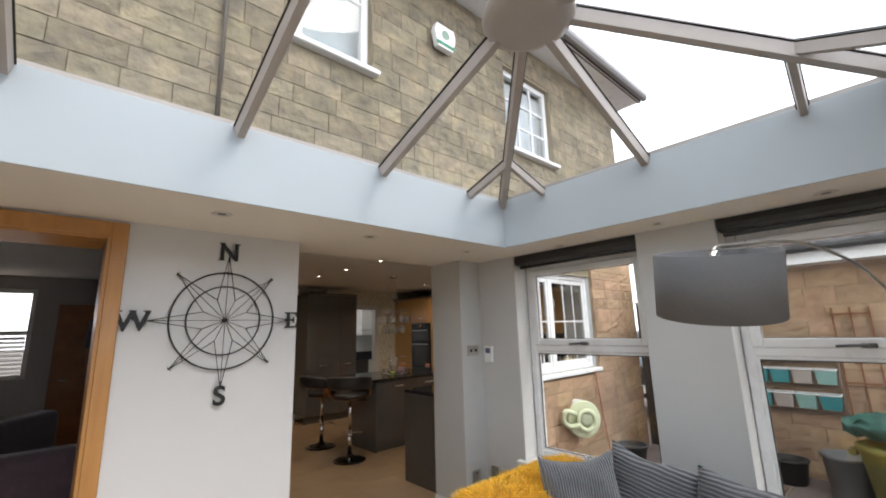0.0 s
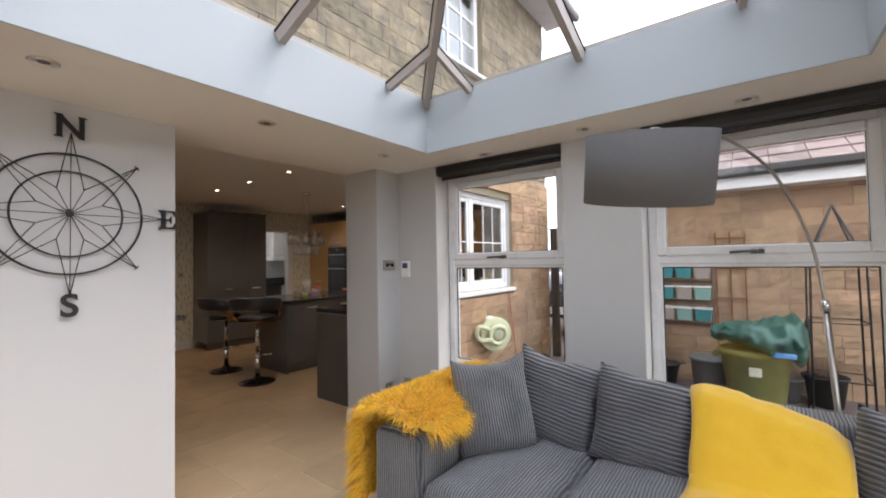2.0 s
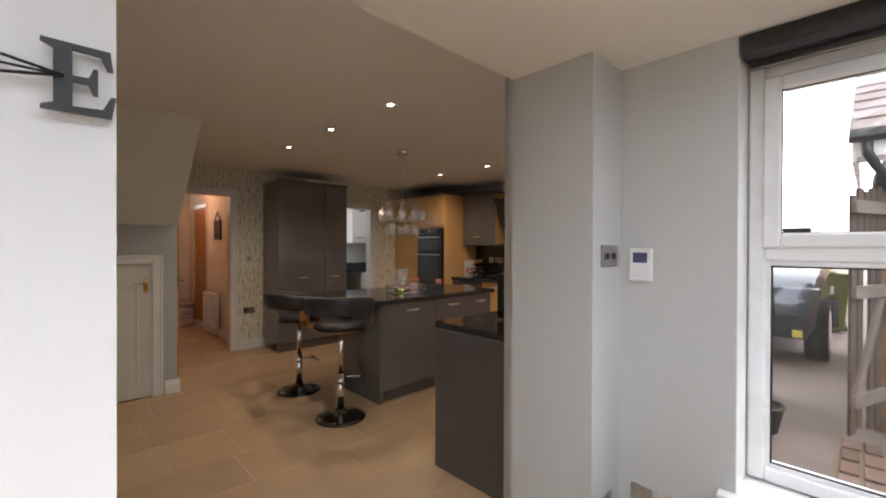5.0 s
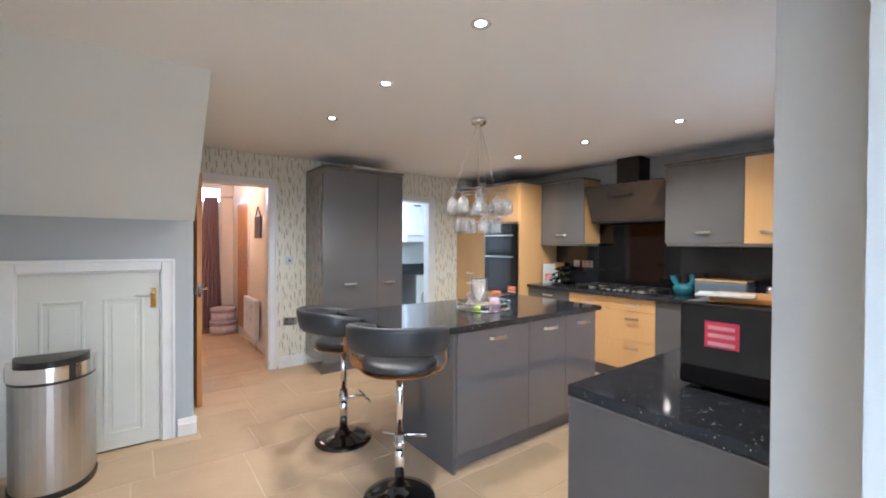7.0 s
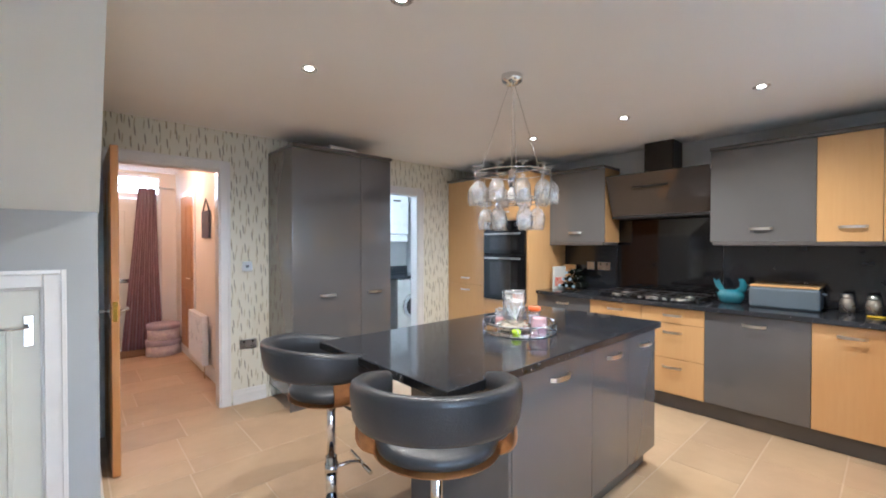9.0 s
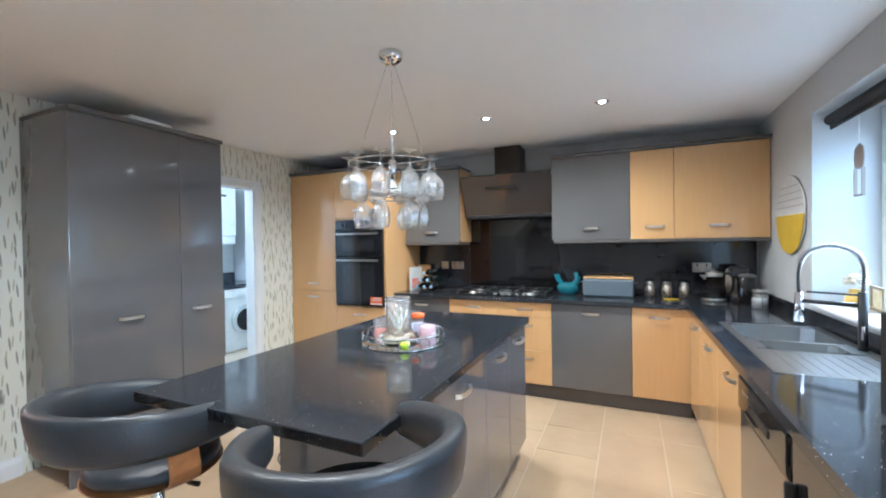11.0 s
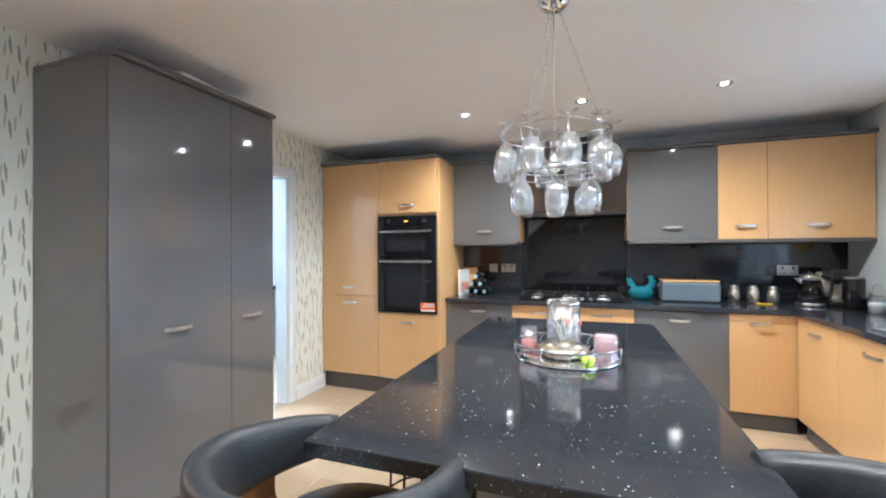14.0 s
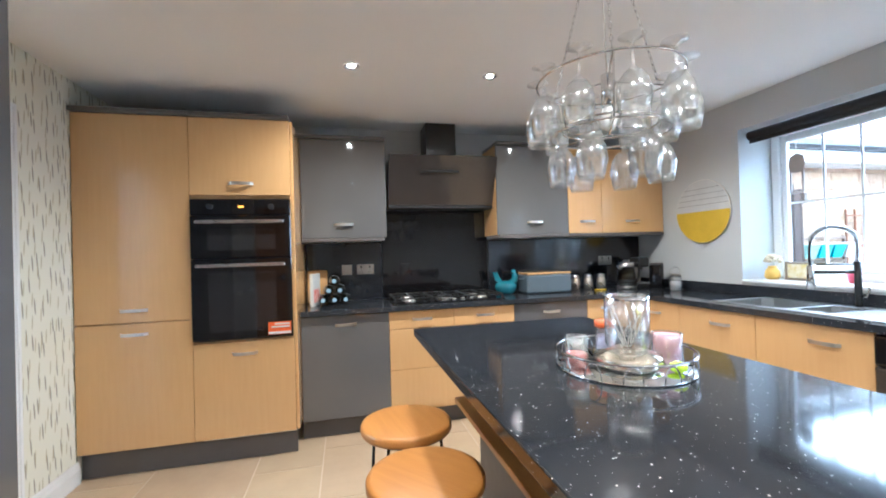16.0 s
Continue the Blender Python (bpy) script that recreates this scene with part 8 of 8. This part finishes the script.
for i in range(29):
    u = i / 28
    half = 0.03 + 0.30 * math.sin(math.pi * min(1.0, 0.06 + 0.66 * u)) * (1 if u < 0.9 else 1 - ((u - 0.9) / 0.1) ** 2 * 0.5)
    tall = 0.03 + 0.20 * u ** 0.8 * (1 if u < 0.88 else 1 - ((u - 0.88) / 0.12) ** 2 * 0.6)
    ring = []
    for j in range(25):
        q = 2 * math.pi * j / 24
        px, pz = math.cos(q), math.sin(q)
        fold = 1 + 0.30 * noise.noise((px * 1.8, pz * 1.8 + u * 1.2, u * 4)) + 0.26 * noise.noise((px * 4, pz * 4, u * 9)) + 0.13 * math.sin(q * 7 + 6 * u) * u
        crease = 0.11 * abs(noise.noise((u * 7, px * 3, pz * 3)))
        ring.append(bm.verts.new((px * half * fold, 0.36 - 0.76 * u, 0.17 - 0.06 * u + max(-0.14 * (0.4 + u), pz * tall * fold) - crease)))
    rows.append(ring)
for r0, r1 in zip(rows, rows[1:]):
    for j in range(24):
        bm.faces.new((r0[j], r0[j + 1], r1[j + 1], r1[j])).smooth = True
bm.faces.new(rows[0][:24])
bm.faces.new(list(reversed(rows[-1][:24])))
hoop = bmesh.new()
add_tube(hoop, [(0.25 * math.cos(math.pi * k / 12), -0.405, 0.11 + 0.19 * math.sin(math.pi * k / 12)) for k in range(13)], 0.012, 6)
part("hoop", hoop, IRON, tp)
part("strap", box_bm((-0.34, -0.30, -0.02), (-0.30, -0.12, 0.025), 0.008), mat("blue_strap", (0.10, 0.33, 0.75), 0.5), tp)
part("sheet", bm, mat("green_tarp", (0.028, 0.125, 0.098), 0.4, color2=(0.014, 0.07, 0.056), scale=7, bump=0.3, bump_scale=15), tp)


def pot(name, x, y, r, h, m, label):
    p = thing(name, (x, y, GZ), label, "plant pot", "yard pots")
    bm = bmesh.new()
    add_lathe(bm, [(r * 0.75, 0), (r, h * 0.92), (r * 1.08, h * 0.93), (r * 1.08, h), (r * 0.95, h), (r * 0.9, h * 0.88), (0, h * 0.86)], 24)
    part("pot", bm, m, p)
    return p


b2 = thing("grey_tub", (5.86, 1.30, GZ), "grey plastic tub standing beside the green garden bin", "garden tub")
bm = bmesh.new()
add_lathe(bm, [(0.15, 0.0), (0.155, 0.02), (0.19, 0.36), (0.205, 0.365), (0.205, 0.39), (0.185, 0.39), (0.17, 0.30), (0.0, 0.30)], 32)
part("body", bm, mat("grey_tub_plastic", (0.15, 0.155, 0.16), 0.5, scale=6), b2)
pot("black_bucket", 6.05, 2.12, 0.15, 0.30, BUCKET, "black plastic bucket by the stone wall")
pot("black_planter", 5.55, 3.22, 0.17, 0.22, BUCKET, "black planter on the paving below the house wall")
pot("grey_planter", 6.0, 0.66, 0.15, 0.24, mat("grey_planter_plastic", (0.16, 0.16, 0.16), 0.6), "grey planter by the outbuilding wall")
pot("black_planter", 6.02, 1.78, 0.16, 0.24, BUCKET, "black planter below the tub rack")
pot("black_planter", 6.0, 0.35, 0.17, 0.30, BUCKET, "black planter with dry stems by the wall")
tw = thing("dry_stems", (6.0, 0.35, GZ + 0.26), "tangle of dry stems in the black planter", "plant")
bm = bmesh.new()
for k in range(40):
    a, b = random.uniform(0, 6.28), random.uniform(0.1, 0.3)
    add_tube(bm, smooth_line([(0.05 * math.cos(a), 0.05 * math.sin(a), 0), (b * 0.6 * math.cos(a + 0.4), b * 0.6 * math.sin(a + 0.4), 0.18), (b * math.cos(a + 0.9), b * math.sin(a + 0.9), random.uniform(0.05, 0.25))], 3), 0.004, 4)
part("stems", bm, mat("dry_stem", (0.24, 0.15, 0.09), 0.9), tw)
solid("kneeling_mat", box_bm((5.0, 0.78, GZ + 0.001), (5.25, 1.1, GZ + 0.03), 0.008), mat("blue_plastic", (0.25, 0.50, 0.60), 0.5), "pale blue plastic mat on the paving", "mat")

# hose reel on the house wall
LIME = mat("lime_plastic", (0.64, 0.69, 0.48), 0.4, color2=(0.59, 0.64, 0.43), scale=6)
hr = thing("hose_reel", (4.67, 3.42, 0.52), "lime green and white wall-mounted hose reel", "hose reel", turn=-32)
part("bracket", box_bm((-0.05, -0.05, -0.16), (0.05, -0.02, 0.16), 0.005), GLOSS_WHITE, hr)
for y0, y1, r, m, nm in ((-0.09, -0.05, 0.19, GLOSS_WHITE, "drum_back"), (-0.19, -0.09, 0.14, GLOSS_WHITE, "drum"), (-0.23, -0.19, 0.195, LIME, "drum_front")):
    bm = bmesh.new()
    add_lathe(bm, [(r - 0.012, 0.0), (r, 0.008), (r, y1 - y0 - 0.008), (r - 0.012, y1 - y0)], 40)
    bmesh.ops.transform(bm, matrix=pose(0, y1, 0, -90, 0, 0), verts=bm.verts)
    part(nm, bm, m, hr)
bm = bmesh.new()
add_tube(bm, [(0.10 * math.cos(i * math.pi / 14), -0.238, 0.10 * math.sin(i * math.pi / 14)) for i in range(28)], 0.026, 8, closed=True)
part("hub_ring", bm, LIME, hr)
bm = bmesh.new()
add_lathe(bm, [(0.075, 0.0), (0.07, 0.012), (0.03, 0.018)], 24)
bmesh.ops.transform(bm, matrix=pose(0, -0.23, 0, 90, 0, 0), verts=bm.verts)
part("hub", bm, mat("pale_hub_plastic", (0.42, 0.46, 0.32), 0.5), hr)
bm = bmesh.new()
add_tube(bm, smooth_line([(-0.12, -0.25, 0.07), (-0.24, -0.25, 0.11), (-0.27, -0.24, 0.02), (-0.21, -0.24, -0.05), (-0.10, -0.25, -0.04)], 4), 0.026, 8)
part("carry_handle", bm, LIME, hr)
bm = bmesh.new()
add_tube(bm, smooth_line([(5.12, 3.38, 0.98), (5.15, 3.37, 0.7), (5.22, 3.37, 0.35), (5.32, 3.37, GZ + 0.02)], 5), 0.008, 6)
solid("orange_hose", bm, mat("terracotta_hose", (0.42, 0.14, 0.06), 0.6), "terracotta hose hanging down the house wall", "hose")

# gate and posts
WEATHER = mat("weathered_gate_timber", (0.085, 0.062, 0.048), 0.85, color2=(0.055, 0.04, 0.032), scale=5, stretch=(6, 6, 0.8), bump=0.4, bump_scale=30, vary=0.25)
for x, y, lab, m in ((6.60, 3.36, "dark timber gate post beside the house corner", WEATHER), (6.22, 2.50, "timber gate post at the outbuilding corner", mat("orange_brown_timber", (0.26, 0.13, 0.05), 0.8, color2=(0.07, 0.05, 0.04), scale=1.4, mix=0.3))):
    gp = thing("gate_post", (x, y, GZ), lab, "gate post", "gate posts")
    part("post", box_bm((-0.05, -0.05, 0), (0.05, 0.05, 1.95), 0.006), m, gp)
    if y < 3:
        bm = bmesh.new()
        add_lathe(bm, [(0.05, 0.0), (0.075, 0.03), (0.07, 0.12), (0.05, 0.17), (0.02, 0.20)], 16, (0, 0, 1.98))
        part("finial", bm, BUCKET, gp)
    part("cap", box_bm((-0.06, -0.06, 1.951), (0.06, 0.06, 1.98), 0.006), WEATHER, gp)
gt = thing("timber_gate", (6.17, 2.52, GZ + 0.06), "weathered timber gate standing open in the yard", "gate", turn=160)
PALE_RAIL = mat("silvered_timber", (0.20, 0.165, 0.14), 0.9, color2=(0.13, 0.105, 0.088), scale=5, stretch=(1, 6, 6), bump=0.4, bump_scale=30)
for k, (top, low) in enumerate(((1.95, 0.0), (1.93, 0.0), (1.90, 1.30), (1.92, 0.04), (1.86, 0.0))):
    part("board", box_bm((0.01 + k * 0.098, -0.012, low), (0.092 + k * 0.098, 0.010, top), 0.003), WEATHER, gt)
for z in (0.22, 1.06, 1.72):
    part("rail", box_bm((0.0, 0.011, z), (0.50, 0.045, z + 0.10), 0.004), PALE_RAIL, gt, "silvered timber rail")
bm = bmesh.new()
add_prism(bm, [(0.02, 1.05), (0.10, 1.05), (0.48, 0.32), (0.40, 0.32)], "y", 0.0115, 0.04)
part("brace", bm, PALE_RAIL, gt)

# parked car and wheelie bin on the drive
car = thing("parked_car", (10.15, 3.88, GZ), "dark metallic car parked on the drive", "car")
car.scale = (1.05, 1.05, 1.2)
BODY = mat("dark_car_paint", (0.035, 0.04, 0.05), 0.2, 0.4, scale=3, coat=1.0)


def car_body(bm):
    prof = [(-1.98, 0.30, 0.72), (-2.05, 0.45, 0.80), (-2.03, 0.75, 0.84), (-1.80, 0.95, 0.86), (-0.95, 1.06, 0.88), (0.0, 1.06, 0.89), (1.6, 1.06, 0.87), (2.0, 0.9, 0.82), (2.03, 0.45, 0.80), (1.95, 0.28, 0.72)]
    rings = []
    for s in (-1, -0.88, 0.88, 1):
        k = 1 if abs(s) < 0.9 else 0.965
        rings.append([bm.verts.new((x * (1 if abs(s) < 0.9 else 0.985), s * w, 0.25 + (z - 0.25) * k)) for x, z, w in prof])
    n = len(prof)
    for a, b in zip(rings, rings[1:]):
        for i in range(n):
            bm.faces.new((a[i], a[(i + 1) % n], b[(i + 1) % n], b[i])).smooth = True
    bm.faces.new(rings[0])
    bm.faces.new(list(reversed(rings[-1])))


bm = bmesh.new()
car_body(bm)
part("body", bm, BODY, car)
bm = bmesh.new()
lo = [(-1.0, -0.80), (1.75, -0.80), (1.75, 0.80), (-1.0, 0.80)]
hi = [(-0.25, -0.62), (1.25, -0.62), (1.25, 0.62), (-0.25, 0.62)]
a, b = [bm.verts.new((*p, 1.05)) for p in lo], [bm.verts.new((*p, 1.50)) for p in hi]
bm.faces.new(b)
for i in range(4):
    bm.faces.new((a[i], a[(i + 1) % 4], b[(i + 1) % 4], b[i]))
part("cabin_glass", bm, BLACK_GLASS, car)
part("roof", box_bm((-0.28, -0.63, 1.495), (1.28, 0.63, 1.53), 0.03, 3), BODY, car)
part("grille", box_bm((-2.07, -0.42, 0.52), (-2.03, 0.42, 0.74), 0.01), BLACK_METAL, car)
part("number_plate", box_bm((-2.085, -0.26, 0.38), (-2.055, 0.26, 0.49)), mat("yellow_white_plate", (0.75, 0.75, 0.70), 0.5), car)
for s in (-1, 1):
    bm = bmesh.new()
    add_prism(bm, [(-2.045, 0.70), (-1.99, 0.83), (-1.70, 0.88), (-1.90, 0.72)], "y", s * 0.50, s * 0.83)
    part("headlight", bm, glass("lamp_glass", (0.9, 0.92, 0.95), 0.05, 1.5, thin=True) if s < 0 else bpy.data.materials["lamp_glass"], car)
    bm = bmesh.new()
    add_prism(bm, [(-2.08, 0.33), (-2.02, 0.33), (-2.02, 0.40), (-2.08, 0.40)], "y", s * 0.60, s * 0.69)
    part("fog_light", bm, mat("amber_lens", (0.6, 0.5, 0.1), 0.3) if s < 0 else bpy.data.materials["amber_lens"], car)
    for x in (-1.25, 1.3):
        bm = bmesh.new()
        add_tube(bm, [(x, s * 0.66, 0.33), (x, s * 0.885, 0.33)], 0.33, 28)
        wh = part("wheel", bm, mat("tyre_rubber", (0.02, 0.02, 0.02), 0.8) if (s, x) == (-1, -1.25) else bpy.data.materials["tyre_rubber"], car)
        bm = bmesh.new()
        add_tube(bm, [(x, s * 0.87, 0.33), (x, s * 0.892, 0.33)], 0.22, 24)
        part("rim", bm, STEEL, wh)
wbn = thing("wheelie_bin", (11.5, 3.11, GZ), "green wheelie bin numbered 13 on the drive", "wheelie bin")
GREEN = mat("green_bin_plastic", (0.12, 0.14, 0.03), 0.5, scale=6)
bm = bmesh.new()
v = [bm.verts.new(p) for p in ((-0.22, -0.22, 0.06), (0.22, -0.22, 0.06), (0.22, 0.22, 0.06), (-0.22, 0.22, 0.06), (-0.30, -0.29, 1.0), (0.30, -0.29, 1.0), (0.30, 0.29, 1.0), (-0.30, 0.29, 1.0))]
for f in ((3, 2, 1, 0), (4, 5, 6, 7), (0, 1, 5, 4), (1, 2, 6, 5), (2, 3, 7, 6), (3, 0, 4, 7)):
    bm.faces.new([v[i] for i in f])
part("body", bm, GREEN, wbn)
part("lid", box_bm((-0.33, -0.31, 1.001), (0.33, 0.31, 1.07), 0.02, 2), GREEN, wbn)
n13 = letter("13", 0, 0, 0.22, wbn, 0.004, UPVC, "number")
n13.matrix_basis = pose(-0.297, 0.0, 0.70, 90, 0, -90)
for s in (-1, 1):
    bm = bmesh.new()
    add_tube(bm, [(0.2, s * 0.18, 0.09), (0.2, s * 0.25, 0.09)], 0.09, 18)
    part("wheel", bm, BUCKET, wbn)

# ---- stones, paving bricks and floor tiles, piece by piece ----
random.seed(21)


def stone_mesh(k, material, rough):
    """A unit block, its front (towards -y) broken into uneven facets."""
    bm = bmesh.new()
    nx, nz = 5, 3
    g = []
    for i in range(nx + 1):
        row = []
        for j in range(nz + 1):
            edge = i in (0, nx) or j in (0, nz)
            y = 0.16 + 0.45 * rough * noise.noise((i * 0.83 + k * 9, j * 1.37, k * 3.1))
            row.append(bm.verts.new((i / nx, y if not edge else 0.26 - 0.16 * rough * random.random(), j / nz)))
        g.append(row)
    for i in range(nx):
        for j in range(nz):
            bm.faces.new((g[i][j], g[i + 1][j], g[i + 1][j + 1], g[i][j + 1]))
    back = {}
    rim = [(i, 0) for i in range(nx)] + [(nx, j) for j in range(nz)] + [(i, nz) for i in range(nx, 0, -1)] + [(0, j) for j in range(nz, 0, -1)]
    for i, j in rim:
        back[i, j] = bm.verts.new((i / nx, 1.0, j / nz))
    for a, b in zip(rim, rim[1:] + rim[:1]):
        bm.faces.new((g[a[0]][a[1]], back[a], back[b], g[b[0]][b[1]]))
    return mesh_of("stone", bm, material)


ROUGH = [stone_mesh(k, STONE, 1.0) for k in range(8)]
SMOOTH = [stone_mesh(k + 20, PAVE_STONE, 0.75) for k in range(8)]


def courses(parent, place, a0, a1, z0, z1, meshes, depth, holes=(), high=(0.17, 0.22), long=(0.30, 0.62)):
    z = z0
    while z < z1 - 0.03:
        h = min(random.uniform(*high), z1 - z)
        a = a0 - random.uniform(0, 0.3)
        while a < a1:
            w = random.uniform(*long)
            s0, s1 = max(a, a0), min(a + w, a1)
            a += w
            spans = [(s0, s1)]
            for h0, h1, hz0, hz1 in holes:
                if z + h > hz0 + 0.02 and z < hz1 - 0.02:
                    nxt = []
                    for p, q in spans:
                        if q <= h0 or p >= h1:
                            nxt.append((p, q))
                        else:
                            nxt += [(p, h0)] if p < h0 - 0.03 else []
                            nxt += [(h1, q)] if q > h1 + 0.03 else []
                    spans = nxt
            for p, q in spans:
                if q - p > 0.05:
                    st = new("stone", random.choice(meshes))
                    st.parent = parent
                    st.matrix_basis = place(p + 0.0025, z + 0.0025) @ Matrix.Diagonal((q - p - 0.005, depth, h - 0.005, 1))
        z += h


courses(house_upper, lambda a, z: pose(a, 3.43, z), -0.3, 6.5, 2.56, 5.05, ROUGH, 0.034, [UWA, UWB], high=(0.13, 0.19), long=(0.20, 0.44))
courses(house_core, lambda a, z: pose(a, 3.40, z), 3.36, 6.5, GZ, 2.5, SMOOTH, 0.055, [(4.05, 5.30, 0.97, 2.16)], high=(0.11, 0.19), long=(0.22, 0.55))
courses(ob_core, lambda a, z: pose(6.29, 2.40 - a, z, 0, 0, -90), 0.0, 3.6, GZ, 2.14, SMOOTH, 0.055, long=(0.26, 0.62), high=(0.13, 0.20))

bm = bmesh.new()
add_box(bm, (0, 0, 0), (0.195, 0.095, 0.02), 0.004)
BRICK = mesh_of("paving_brick", bm, mat("brown_paving_brick", (0.16, 0.10, 0.075), 0.9, color2=(0.11, 0.07, 0.055), scale=20, bump=0.3, vary=0.3, coords="World"))
edging = solid("paving_edging", box_bm((4.55, 1.75, GZ + 0.001), (5.85, 2.75, GZ + 0.006)), mat("sand_joint", (0.17, 0.125, 0.085), 0.95, scale=40, coords="World"), "sandy bed of brown brick paving in the yard", "paving", "structure")
for i in range(5):
    for j in range(8):
        b = new("paving_brick", BRICK)
        b.parent = edging
        b.matrix_basis = pose(4.58 + i * 0.25 + random.uniform(-0.01, 0.01), 1.78 + j * 0.12, GZ + 0.004, 0, 0, random.uniform(-4, 4))

# limestone floor in random rectangles
bm = bmesh.new()
add_box(bm, (0, 0, -1), (1, 1, 0))
top = [e for e in bm.edges if all(v.co.z > -0.5 for v in e.verts)]
bmesh.ops.bevel(bm, geom=top, offset=0.012, segments=1, affect="EDGES")
bmesh.ops.delete(bm, geom=[f for f in bm.faces if f.calc_center_median().z < -0.9], context="FACES_ONLY")
TILE_ME = mesh_of("tile", bm, TILE)


def tile_floor(parent, x0, x1, y0, y1):
    y = y0
    while y < y1 - 0.02:
        d = min(random.choice((0.40, 0.40, 0.60, 0.50)), y1 - y)
        x = x0 - random.uniform(0, 0.5)
        while x < x1:
            w = random.choice((0.40, 0.60, 0.60, 0.80, 0.90))
            s0, s1 = max(x, x0), min(x + w, x1)
            x += w
            if s1 - s0 < 0.04:
                continue
            cuts = [(y, y + d)]
            if d >= 0.6 and s1 - s0 < 0.45 and random.random() < 0.6:
                cuts = [(y, y + 0.2), (y + 0.2, y + d)]
            for c0, c1 in cuts:
                t = new("tile", TILE_ME)
                t.parent = parent
                t.matrix_basis = pose(s0 + 0.0043, c0 + 0.0043, random.uniform(-0.0008, 0.0)) @ Matrix.Diagonal((s1 - s0 - 0.0086, c1 - c0 - 0.0086, 0.012, 1))
        y += d


tile_floor(floor, 0.3, EAST, SOUTH + 0.9, 3.39)
tile_floor(floor, 1.34, 2.95, 3.39, 3.88)
tile_floor(floor, KX0, 5.95, 3.88, KY1 + 0.12)
tile_floor(floor, 2.12, 3.12, KY1 + 0.12, 11.3)
